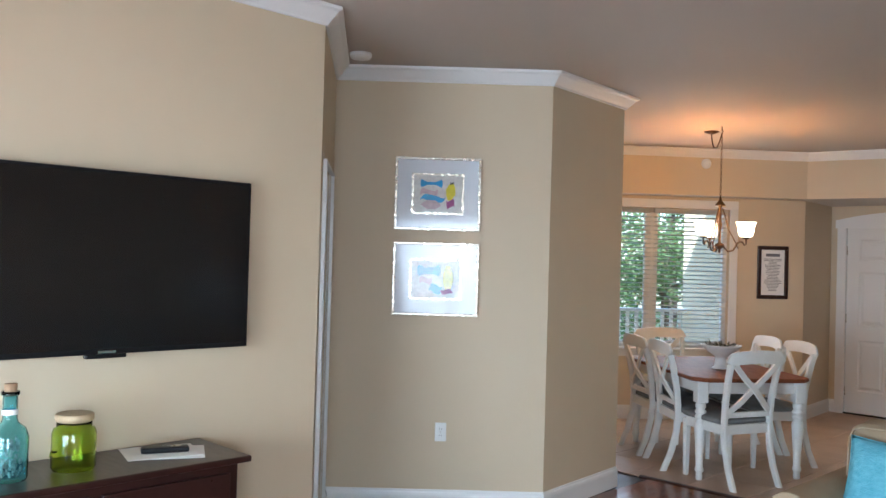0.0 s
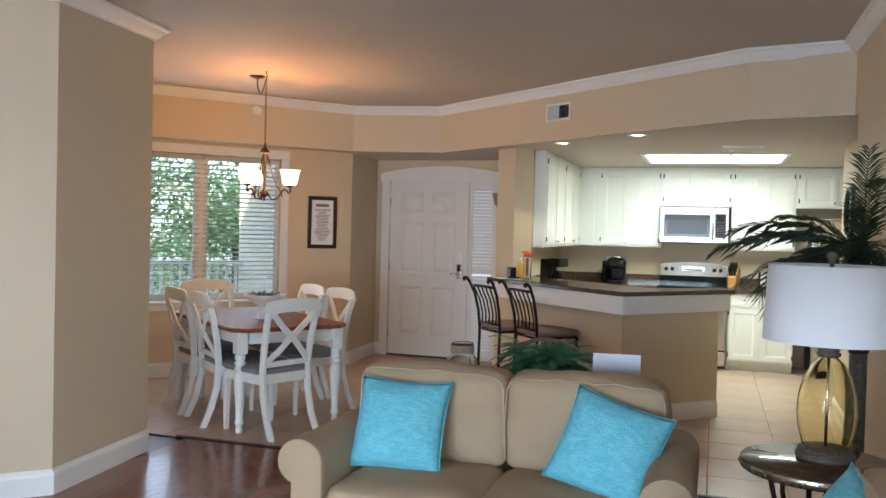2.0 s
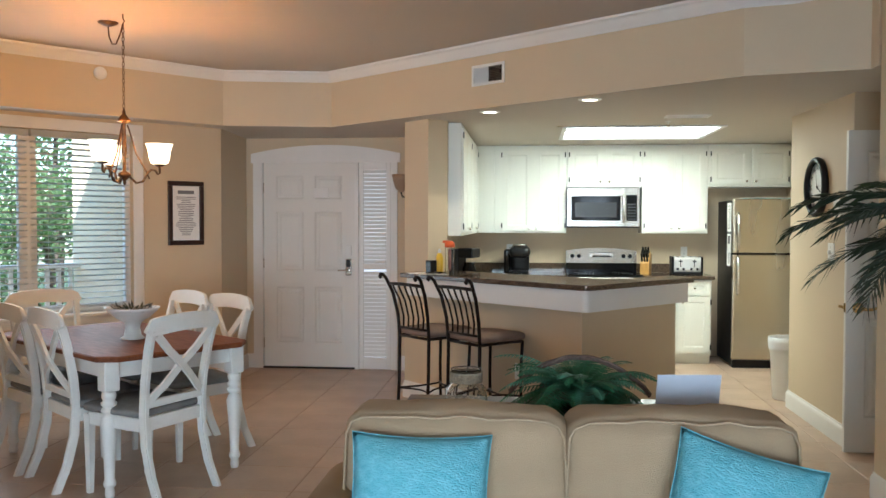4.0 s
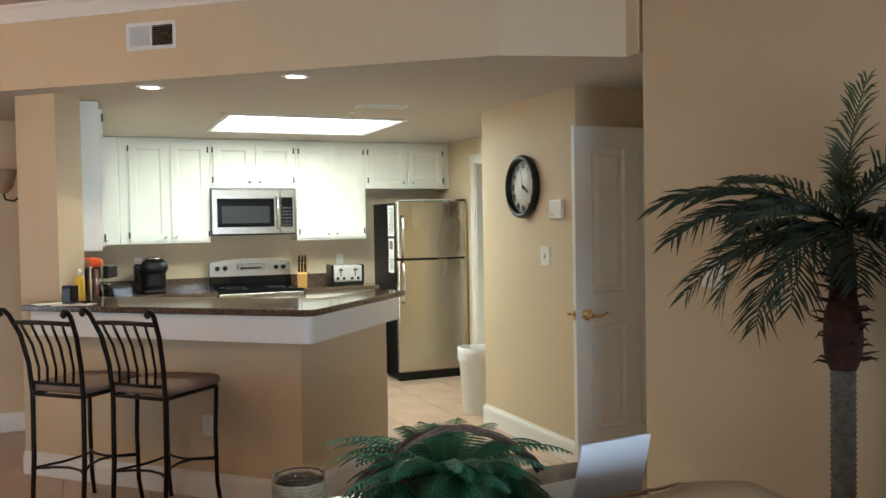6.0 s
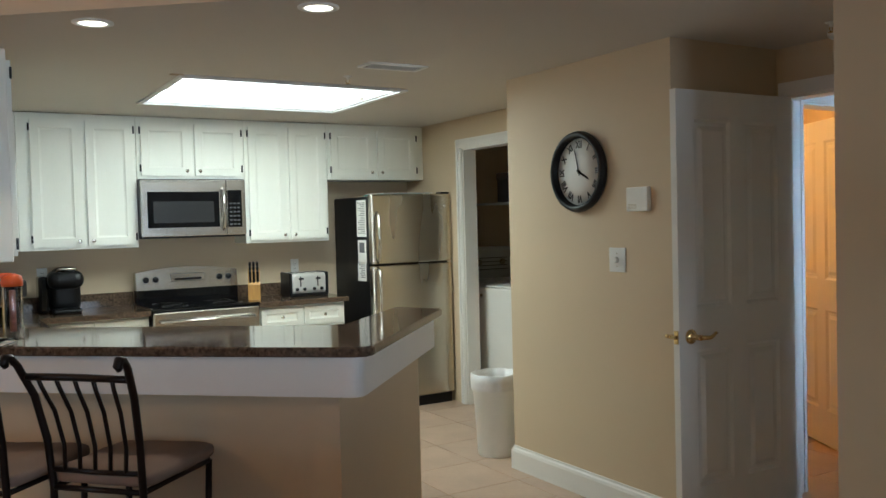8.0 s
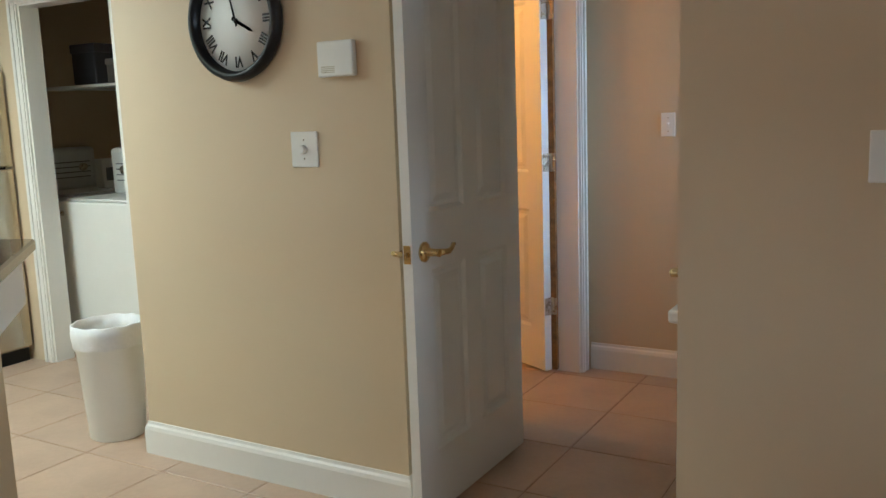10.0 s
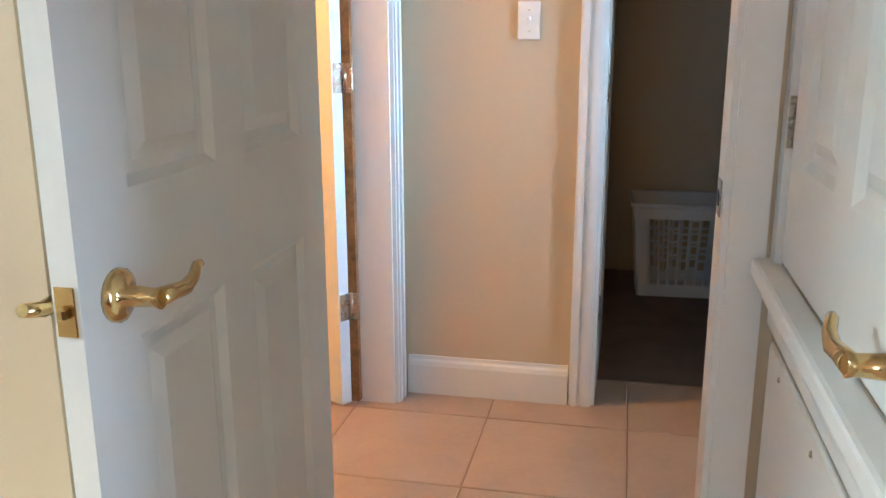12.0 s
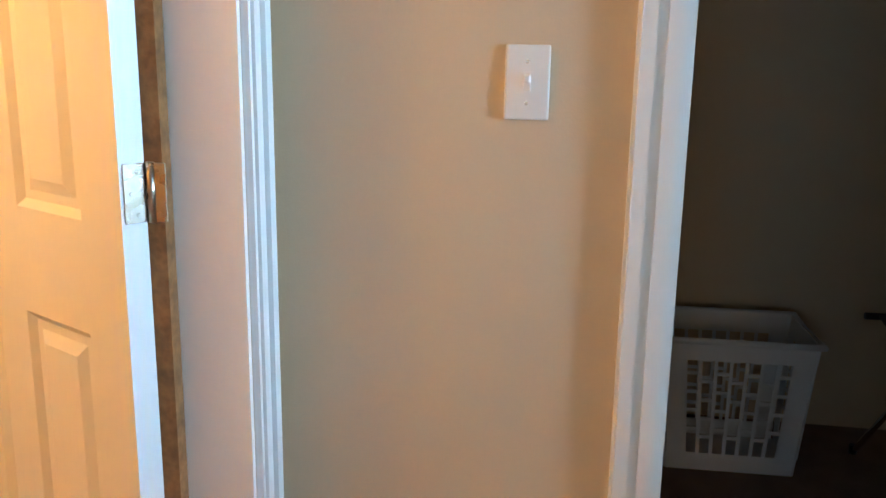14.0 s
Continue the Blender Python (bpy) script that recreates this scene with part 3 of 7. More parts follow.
# front door
door = thing("door_6", "white six-panel front door with electronic lock", "door", facing(-2.925, 9.74, 0), kind="structure")
bm = panel_leaf(0.92, 2.035, 0.045, six_panels(0.92, 2.035))
part("leaf", bm, DOORW, door).matrix_local = pose(0, 0.03, 0.015)
bm = bmesh.new()
box(bm, -0.02, 0.94, 0.0, 0.09, 0.0, 0.016)
part("threshold", bm, BLACKM, door, "dark door threshold")
bm = bmesh.new()
rbox(bm, 0.828, 0.892, 0.006, 0.03, 0.93, 1.10, 0.02, 3)
lock = part("lock_plate", bm, CHROME, door, "satin chrome electronic lock plate")
bm = bmesh.new()
rbox(bm, 0.840, 0.880, 0.000, 0.010, 1.015, 1.090, 0.012, 3)
part("card_slot", bm, BLACKM, lock, "black card reader")
bm = bmesh.new()
rbox(bm, 0.835, 0.89, 0.008, 0.03, 1.12, 1.23, 0.006, 2)
part("lock_cover", bm, WHITEP, door)
bm = bmesh.new()
tube(bm, [(0.86, 0.012, 0.985), (0.86, -0.03, 0.985), (0.80, -0.035, 0.985), (0.765, -0.034, 0.983)], 0.009, 10)
part("lever_handle", bm, CHROME, door)
bm = bmesh.new()
rbox(bm, 0.51, 0.66, 0.022, 0.034, 1.70, 1.80, 0.004, 1)
part("notice_plate", bm, PAPER, door, "small pale notice in a frame")
for z in (0.25, 1.05, 1.80):
    bm = bmesh.new()
    lathe(bm, [(0.007, z - 0.05), (0.007, z + 0.05)], 10, -0.004, 0.026)
    part("hinge", bm, NICKEL, door)
# casing with an arched head over door and sidelight
bm = bmesh.new()
for x0, x1 in ((-3.025, -2.93), (-2.0, -1.96), (-1.64, -1.575)):
    box(bm, x0, x1, 9.735, 9.838, 0, 2.046)
n = 16
xs = [-3.045 + 1.50 * i / n for i in range(n + 1)]
zs = [2.135 + 0.085 * (1 - ((x + 2.295) / 0.75) ** 2) for x in xs]
for i in range(n):
    v = [bm.verts.new(p) for y in (9.73, 9.84) for p in ((xs[i], y, 2.046), (xs[i + 1], y, 2.046), (xs[i + 1], y, zs[i + 1]), (xs[i], y, zs[i]))]
    for f in ((0, 1, 2, 3), (7, 6, 5, 4), (3, 2, 6, 7), (1, 0, 4, 5)) + (((0, 3, 7, 4),) if i == 0 else ()) + (((2, 1, 5, 6),) if i == n - 1 else ()):
        bm.faces.new([v[k] for k in f])
solid("trim_front_door", bm, TRIM, "white front door casing with an arched head", "door casing", kind="structure")
# louvred shutter in the sidelight
shutter = thing("louvred_shutter", "white louvred shutter in the sidelight by the front door", "shutter", facing(-1.96, 9.74, 0))
bm = bmesh.new()
for x0, x1, z0, z1 in ((0.002, 0.045, 0.0, 2.062), (0.275, 0.318, 0.0, 2.062), (0.045, 0.275, 0.0, 0.12), (0.045, 0.275, 1.97, 2.062), (0.045, 0.275, 0.99, 1.05)):
    rbox(bm, x0, x1, 0.012, 0.042, z0 + 0.003, z1, 0.003, 1)
part("shutter_frame", bm, TRIM, shutter)
bm = bmesh.new()
box(bm, -0.115, 0.115, -0.018, 0.018, -0.003, 0.003, Matrix.Rotation(radians(62), 4, "X"))
slat = mesh_of("slat", bm, TRIM)
for k in range(48):
    z = 0.145 + k * 0.0385
    if 0.985 < z < 1.055:
        continue
    ob = new("slat", slat)
    ob.parent = shutter
    ob.location = (0.16, 0.027, z)
# this pane glows by itself, standing in for daylight behind the slats
bm = bmesh.new()
box(bm, 0.0, 0.32, 0.075, 0.08, 0, 2.06)
part("sidelight_pane", bm, glow("sidelight_glow", (0.9, 0.95, 1.0), 0.13), shutter, "pane glowing in place of daylight behind the shutter")
# dining window
window = thing("window_1", "white dining window with two sashes and lowered blinds", "window", WIN, kind="structure")
bm = bmesh.new()
for x0, x1, z0, z1, p in ((0.725, 0.81, 0.73, 2.255, 0.018), (2.42, 2.505, 0.73, 2.255, 0.018), (0.725, 2.505, 2.17, 2.26, 0.020)):
    rbox(bm, x0, x1, 0.0, p, z0, z1, 0.004, 1)
part("window_frame", bm, TRIM, window)
bm = bmesh.new()
rbox(bm, 0.69, 2.54, -0.10, 0.045, 0.705, 0.732, 0.006, 2)
rbox(bm, 0.73, 2.50, 0.0, 0.016, 0.64, 0.705, 0.003, 1)
part("window_sill", bm, TRIM, window)
bm = bmesh.new()
for x0, x1 in ((0.81, 0.85), (1.55, 1.68), (2.38, 2.42)):
    box(bm, x0, x1, -0.12, -0.06, 0.732, 2.17)
for x0, x1 in ((0.85, 1.55), (1.68, 2.38)):
    box(bm, x0, x1, -0.12, -0.06, 0.732, 0.79)
    box(bm, x0, x1, -0.12, -0.06, 2.12, 2.17)
part("sash", bm, TRIM, window)
CLEAR = glass("window_glass")
for x0, x1 in ((0.85, 1.55), (1.68, 2.38)):
    bm = bmesh.new()
    box(bm, x0, x1, -0.093, -0.089, 0.79, 2.12)
    pane = part("pane", bm, CLEAR, window)
    pane.visible_shadow = False
for x0, x1 in ((0.822, 1.605), (1.625, 2.408)):
    blind = thing("venetian_blind", "white horizontal slat blind, half open in the dining window", "blind", WIN, group="dining window blinds")
    bm = bmesh.new()
    rbox(bm, x0, x1, -0.055, -0.005, 2.115, 2.165, 0.004, 1)
    part("headrail", bm, BLIND, blind)
    bm = bmesh.new()
    w = (x1 - x0) / 2 - 0.004
    for k in range(4):
        y0, y1 = -0.024 + k * 0.012, -0.012 + k * 0.012
        z0, z1 = (0.0022 * (1 - ((y / 0.024) ** 2)) for y in (y0, y1))
        v = [bm.verts.new(p) for p in ((-w, y0, z0), (w, y0, z0), (w, y1, z1), (-w, y1, z1), (-w, y0, z0 + 0.002), (w, y0, z0 + 0.002), (w, y1, z1 + 0.002), (-w, y1, z1 + 0.002))]
        for f in ((3, 2, 1, 0), (4, 5, 6, 7), (0, 1, 5, 4), (2, 3, 7, 6)):
            bm.faces.new([v[i] for i in f])
    bm.transform(Matrix.Rotation(radians(13), 4, "X"))
    slat = mesh_of("slat", bm, BLIND)
    for k in range(29):
        ob = new("slat", slat)
        ob.parent = blind
        ob.location = ((x0 + x1) / 2, -0.030, 0.80 + k * 0.0455)
    bm = bmesh.new()
    rbox(bm, x0, x1, -0.052, -0.008, 0.755, 0.775, 0.004, 1)
    part("bottom_rail", bm, BLIND, blind)
    bm = bmesh.new()
    for x in (x0 + 0.12, x1 - 0.12):
        box(bm, x - 0.001, x + 0.001, -0.004, -0.002, 0.77, 2.12)
    part("cord", bm, BLIND, blind)
# glazing behind the start of the walk
window = thing("window_2", "large sliding glass doors in the living room", "window", facing(-1.9, -2.6, 0), kind="structure")
bm = bmesh.new()
for x0, x1 in ((0.0, 0.06), (1.25, 1.35), (2.54, 2.60)):
    box(bm, x0, x1, -0.09, -0.04, 0.03, 2.2)
box(bm, 0.06, 2.54, -0.09, -0.04, 0.03, 0.10)
box(bm, 0.06, 2.54, -0.09, -0.04, 2.13, 2.2)
part("window_frame", bm, TRIM, window)
bm = bmesh.new()
box(bm, 0.06, 2.54, -0.068, -0.062, 0.10, 2.13)
part("pane", bm, CLEAR, window).visible_shadow = False
window = thing("window_3", "side window in the living room", "window", facing(1.535, -1.4, 90), kind="structure")
bm = bmesh.new()
for x0, x1, z0, z1 in ((0, 0.05, 0.75, 2.15), (0.62, 0.68, 0.75, 2.15), (1.25, 1.3, 0.75, 2.15), (0.05, 1.25, 0.75, 0.80), (0.05, 1.25, 2.10, 2.15)):
    box(bm, x0, x1, -0.09, -0.04, z0, z1)
part("window_frame", bm, TRIM, window)
bm = bmesh.new()
box(bm, 0.05, 1.25, -0.068, -0.062, 0.80, 2.10)
part("pane", bm, CLEAR, window).visible_shadow = False

# ---- living room things ----
# television on the wall
tv = thing("television", "large black flat television mounted on the beige wall", "television", facing(-2.69, 1.325, 90))
bm = bmesh.new()
rbox(bm, -0.62, 0.62, -0.075, -0.045, 1.165, 1.875, 0.006, 2)
rbox(bm, -0.40, 0.40, -0.045, -0.012, 1.25, 1.70, 0.01, 1)
part("body", bm, BLACKM, tv)
bm = bmesh.new()
box(bm, -0.606, 0.606, -0.0775, -0.0752, 1.187, 1.862)
part("screen", bm, material("tv_screen", (0.006, 0.006, 0.007), 0.16, var=0.05, scale=2), tv, "glossy black screen")
bm = bmesh.new()
rbox(bm, -0.08, 0.08, -0.078, -0.05, 1.150, 1.166, 0.004, 1)
part("sensor_bar", bm, BLACKM, tv)
bm = bmesh.new()
box(bm, -0.035, 0.035, -0.0795, -0.077, 1.170, 1.180)
part("badge", bm, CHROME, tv)
bm = bmesh.new()
box(bm, -0.15, 0.15, -0.012, -0.0005, 1.36, 1.62)
part("wall_bracket", bm, BLACKM, tv)

# dark console under it
con = thing("media_console", "dark cherry wooden media console with drawers", "cabinet", facing(-2.68, 0.905, 90))
bm = bmesh.new()
rbox(bm, -0.86, 0.86, -0.415, 0.0, 0.755, 0.78, 0.006, 2)
part("top", bm, DARKW, con)
bm = bmesh.new()
rbox(bm, -0.82, 0.82, -0.38, -0.005, 0.06, 0.756, 0.004, 1)
part("body", bm, DARKW, con)
for k in range(3):
    x = -0.53 + k * 0.53
    for z0, z1 in ((0.12, 0.48), (0.50, 0.72)):
        bm = bmesh.new()
        rbox(bm, x - 0.25, x + 0.25, -0.398, -0.379, z0, z1, 0.006, 2)
        drawer = part("drawer", bm, DARKW, con)
        bm = bmesh.new()
        lathe(bm, [(0.006, 0), (0.006, 0.012), (0.015, 0.018), (0.013, 0.027), (0.004, 0.030)], 14)
        part("knob", bm, NICKEL, drawer, "dull metal knob").matrix_local = pose(x, -0.398, (z0 + z1) / 2, 90)
for x in (-0.78, 0.78):
    for y in (-0.35, -0.04):
        bm = bmesh.new()
        rbox(bm, x - 0.03, x + 0.03, y - 0.03, y + 0.03, 0.0, 0.062, 0.004, 1)
        part("foot", bm, DARKW, con)

BLUEG = glass("turquoise_glass", (0.50, 0.87, 0.95), 0.02)
GREENG = glass("green_glass", (0.72, 0.86, 0.22), 0.02)
CORK = material("cork", (0.42, 0.28, 0.16), 0.8, var=0.2, scale=40, bump=0.2, bump_scale=150)
SHELL = material("white_shells", (0.66, 0.60, 0.52), 0.6, var=0.15, scale=30)


def hollow(bm, prof, t=0.004, n=24):
    """A thin-walled vessel from an outer outline."""
    inner = [(max(r - t, 0.001), z + (t if i == 0 else 0)) for i, (r, z) in enumerate(prof)]
    lathe(bm, prof + inner[::-1], n, caps=False)
    bmesh.ops.remove_doubles(bm, verts=bm.verts[:], dist=0.0002)


bottle = thing("glass_bottle", "tall turquoise glass bottle of shells with a cork", "bottle", pose(-2.45, 0.93, 0.78))
bm = bmesh.new()
hollow(bm, [(0.002, 0.001), (0.058, 0.001), (0.062, 0.015), (0.062, 0.145), (0.052, 0.175), (0.028, 0.195), (0.024, 0.21), (0.024, 0.285), (0.029, 0.288), (0.029, 0.300)])
part("bottle", bm, BLUEG, bottle)
bm = bmesh.new()
rnd = random.Random(4)
for k in range(60):
    a, r, z = rnd.uniform(0, 6.3), 0.042 * math.sqrt(rnd.random()), 0.018 + 0.115 * rnd.random()
    b = bmesh.new()
    bmesh.ops.create_icosphere(b, subdivisions=1, radius=0.012)
    merge(bm, b, pose(r * math.cos(a), r * math.sin(a), z, rnd.uniform(0, 90), rnd.uniform(0, 90), 0) @ Matrix.Diagonal((1, 0.5, 0.35 + rnd.random() * 0.6, 1)))
part("shells", bm, SHELL, bottle, "pale shells inside")
bm = bmesh.new()
lathe(bm, [(0.019, 0.285), (0.021, 0.325)], 16)
part("cork", bm, CORK, bottle)
bm = bmesh.new()
lathe(bm, [(0.0255, 0.222), (0.0255, 0.24)], 20, caps=False)
part("band", bm, PAPER, bottle, "white paper band")

jar = thing("glass_jar", "bright green glass jar with a wooden lid", "jar", pose(-2.47, 1.155, 0.78))
bm = bmesh.new()
hollow(bm, [(0.002, 0.001), (0.070, 0.001), (0.076, 0.012), (0.076, 0.130), (0.070, 0.148), (0.060, 0.152), (0.060, 0.178)])
part("jar", bm, GREENG, jar)
bm = bmesh.new()
lathe(bm, [(0.058, 0.170), (0.066, 0.178), (0.066, 0.196), (0.060, 0.200)], 24)
part("lid", bm, material("pale_wood_lid", (0.50, 0.38, 0.22), 0.6, var=0.15, scale=20), jar)
bm = bmesh.new()
tube(bm, [(-0.02, -0.074, 0.05), (0.0, -0.0775, 0.07), (0.03, -0.071, 0.075)], 0.004, 8)
part("leaf_relief", bm, GREENG, jar)

bm = bmesh.new()
box(bm, -0.14, 0.14, -0.11, 0.11, 0.0, 0.0015)
solid("paper_sheet", bm, PAPER, "white printed papers lying on the console", "paper", pose(-2.50, 1.53, 0.7805, 0, 0, 62))
bm = bmesh.new()
box(bm, -0.14, 0.14, -0.11, 0.11, 0.0, 0.0015)
solid("paper_sheet", bm, PAPER, "white printed papers lying on the console", "paper", pose(-2.515, 1.51, 0.7825, 0, 0, 75))
rem = thing("remote_control", "black television remote lying on white papers", "remote", pose(-2.50, 1.52, 0.7845, 0, 0, 68))
bm = bmesh.new()
rbox(bm, -0.09, 0.09, -0.024, 0.024, 0.0, 0.022, 0.008, 3)
part("body", bm, BLACKM, rem)
bm = bmesh.new()
rbox(bm, 0.02, 0.06, -0.012, 0.012, 0.0215, 0.0245, 0.002, 1)
part("button_pad", bm, NICKEL, rem)

# two framed pictures
SILVERF = material("champagne_frame", (0.62, 0.56, 0.47), 0.28, metal=0.8, var=0.1, scale=30)
GLAZE = material("picture_glazing", (0.70, 0.72, 0.74), 0.05, var=0.015, scale=5)
ART = {k: material("art_" + k, c, 0.12, var=0.12, scale=30) for k, c in
       {"blue": (0.06, 0.32, 0.62), "yellow": (0.72, 0.62, 0.05), "pink": (0.58, 0.44, 0.45), "magenta": (0.35, 0.10, 0.22), "cream": (0.68, 0.67, 0.62), "dark": (0.05, 0.05, 0.06)}.items()}


def picture(s, z, variant):
    p = thing("framed_picture", "beach watercolour in a pale mat and champagne frame", "picture", facing(-2.69, 4.14, 225.6) @ pose(s, 0, z, 0, 0, 180), group="pictures on the wall")
    w, h = 0.535, 0.455
    bm = bmesh.new()
    for x0, x1, z0, z1 in ((-w / 2, w / 2, h / 2 - 0.016, h / 2), (-w / 2, w / 2, -h / 2, -h / 2 + 0.016), (-w / 2, -w / 2 + 0.016, -h / 2 + 0.016, h / 2 - 0.016), (w / 2 - 0.016, w / 2, -h / 2 + 0.016, h / 2 - 0.016)):
        rbox(bm, x0, x1, -0.028, -0.001, z0, z1, 0.003, 1)
    part("frame", bm, SILVERF, p)
    bm = bmesh.new()
    box(bm, -w / 2 + 0.016, w / 2 - 0.016, -0.014, -0.002, -h / 2 + 0.016, h / 2 - 0.016)
    part("mat", bm, GLAZE, p, "pale grey-white mat under glass")
    iw, ih = 0.325, 0.255
    bm = bmesh.new()
    for x0, x1, z0, z1 in ((-iw / 2, iw / 2, ih / 2 - 0.012, ih / 2), (-iw / 2, iw / 2, -ih / 2, -ih / 2 + 0.012), (-iw / 2, -iw / 2 + 0.012, -ih / 2 + 0.012, ih / 2 - 0.012), (iw / 2 - 0.012, iw / 2, -ih / 2 + 0.012, ih / 2 - 0.012)):
        box(bm, x0, x1, -0.022, -0.014, z0, z1)
    part("inner_frame", bm, NICKEL, p, "darker metal inner frame")
    bm = bmesh.new()
    box(bm, -iw / 2 + 0.012, iw / 2 - 0.012, -0.0165, -0.0142, -ih / 2 + 0.012, ih / 2 - 0.012)
    art = part("art_sheet", bm, ART["cream"], p)
    if variant:
        shapes = [("blue", -0.11, 0.03, 0.045, 0.085), ("pink", -0.11, 0.00, -0.01, 0.03), ("blue", -0.11, 0.05, -0.045, -0.012), ("pink", -0.11, 0.03, -0.085, -0.05), ("yellow", 0.05, 0.11, -0.03, 0.06), ("magenta", 0.055, 0.105, -0.085, -0.034), ("dark", 0.075, 0.10, 0.064, 0.072)]
    else:
        shapes = [("blue", -0.115, 0.03, 0.02, 0.085), ("pink", -0.10, -0.02, -0.03, 0.015), ("blue", -0.04, 0.04, -0.085, -0.035), ("yellow", 0.045, 0.11, -0.06, 0.075), ("magenta", 0.03, 0.11, -0.085, -0.068)]
    for k, (c, x0, x1, z0, z1) in enumerate(shapes):
        bm = bmesh.new()
        n = 18
        cx, cz, rx, rz = (x0 + x1) / 2, (z0 + z1) / 2, (x1 - x0) / 2, (z1 - z0) / 2
        v = [bm.verts.new((cx + rx * (abs(math.cos(a)) ** 0.6) * math.copysign(1, math.cos(a)), -0.0172 - 0.0003 * k, cz + rz * (abs(math.sin(a)) ** 0.7) * math.copysign(1, math.sin(a)) + 0.012 * math.sin(3 * a + k)))
             for a in (2 * math.pi * i / n for i in range(n))]
        bm.faces.new(v)
        part("paint_shape", bm, ART[c], art)


picture(0.705, 1.975, True)
picture(0.705, 1.445, False)


def wall_plate(name, label, category, m, w=0.07, h=0.115, kind="toggle"):
    p = thing(name, label, category, m)
    bm = bmesh.new()
    rbox(bm, -w / 2, w / 2, -0.007, 0, -h / 2, h / 2, 0.003, 2)
    part("plate", bm, WHITEP, p)
    n = max(1, round(w / 0.046) - 1) if w > 0.08 else 1
    for k in range(n):
        x = (k - (n - 1) / 2) * 0.046
        bm = bmesh.new()
        if kind == "outlet":
            for z in (-0.02, 0.02):
                rbox(bm, x - 0.016, x + 0.016, -0.010, -0.006, z - 0.014, z + 0.014, 0.003, 1)
            part("socket", bm, WHITEP, p)
            for z in (-0.02, 0.02):
                for dx in (-0.006, 0.006):
                    bm = bmesh.new()
                    box(bm, x + dx - 0.001, x + dx + 0.001, -0.0105, -0.0095, z - 0.004, z + 0.005)
                    part("slot", bm, BLACKM, p)
        elif kind == "dimmer" and k == 0:
            b = bmesh.new()
            lathe(b, [(0.016, 0), (0.015, 0.014), (0.012, 0.018)], 20)
            merge(bm, b, pose(x - 0.002, -0.006, 0, 90))
            part("dimmer_knob", bm, WHITEP, p)
        else:
            rbox(bm, x - 0.005, x + 0.005, -0.016, -0.006, 0.000, 0.012, 0.002, 1)
            rbox(bm, x - 0.006, x + 0.006, -0.0085, -0.006, -0.013, 0.013, 0.001, 1)
            part("toggle", bm, WHITEP, p)
        for z in (-0.032, 0.032) if kind != "outlet" else (0.0,):
            bm = bmesh.new()
            lathe(bm, [(0.0035, 0), (0.003, 0.0012)], 8)
            part("screw", bm, NICKEL, p).matrix_local = pose(x, -0.007, z, 90)
    return p


wall_plate("wall_outlet", "white double outlet low on the beige wall", "outlet", facing(-2.69, 4.14, 225.6) @ pose(0.647, 0, 0.497, 0, 0, 180), kind="outlet")
wall_plate("light_switch", "white triple light switch on the palm wall", "light switch", facing(1.535, 5.66, -90, 1.24), 0.155, 0.115)
wall_plate("light_switch", "white single light switch in the hall", "light switch", facing(3.63, 6.757, -90, 1.278))
wall_plate("light_switch", "white double switch with dimmer beside the clock", "light switch", facing(1.76, 7.50, -90, 1.262), 0.115, 0.122, "dimmer")

# sofas
def cushion(bm, x0, x1, y0, y1, z0, z1, puff=0.05, r=0.05, m=None, n=10):
    """A stuffed cushion: a box with rounded edges whose faces swell."""
    b = bmesh.new()
    bmesh.ops.create_cube(b, size=2)
    bmesh.ops.subdivide_edges(b, edges=b.edges[:], cuts=n, use_grid_fill=True)
    hx, hy, hz = (x1 - x0) / 2, (y1 - y0) / 2, (z1 - z0) / 2
    for v in b.verts:
        q = v.co.copy()
        p = Vector((q.x * hx, q.y * hy, q.z * hz))
        c = Vector((max(-hx + r, min(hx - r, p.x)), max(-hy + r, min(hy - r, p.y)), max(-hz + r, min(hz - r, p.z))))
        d = p - c
        if d.length > 1e-6:
            p = c + d.normalized() * r
        ax, ay, az = 1 - q.x ** 2, 1 - q.y ** 2, 1 - q.z ** 2
        p += Vector((q.x * ay * az, q.y * ax * az, q.z * ax * ay)) * puff
        p += (q.normalized() * 0.007 + Vector((0, 0, 0.006))) * noise.noise(Vector((p.x * 7 + x0 * 3, p.y * 7, p.z * 7 + y0)))
        v.co = p + Vector(((x0 + x1) / 2, (y0 + y1) / 2, (z0 + z1) / 2))
    for f in b.faces:
        f.smooth = True
    merge(bm, b, m)


def rolled_arm(bm, x, y0, y1, out):
    """A rolled sofa arm along y at x, with the roll leaning outwards (out is +1 or -1)."""
    prof = []
    for k in range(15):
        a = radians(-70 + k * 250 / 14)
        prof.append((out * (0.035 + 0.104 * math.cos(a)), 0.508 + 0.096 * math.sin(a)))
    prof = [(out * 0.075, 0.10)] + prof + [(-out * 0.075, 0.10)]
    rings = [[bm.verts.new((x + px, y, z)) for px, z in prof] for y in (y0, y0 + 0.02, (y0 + y1) / 2, y1)]
    for v in rings[0]:
        v.co.x = x + (v.co.x - x) * 0.96
    k = len(prof)
    for a, b in zip(rings, rings[1:]):
        for j in range(k):
            f = bm.faces.new((a[j], a[(j + 1) % k], b[(j + 1) % k], b[j]))
            f.smooth = True
    bm.faces.new(rings[0])
    bm.faces.new(rings[-1][::-1])


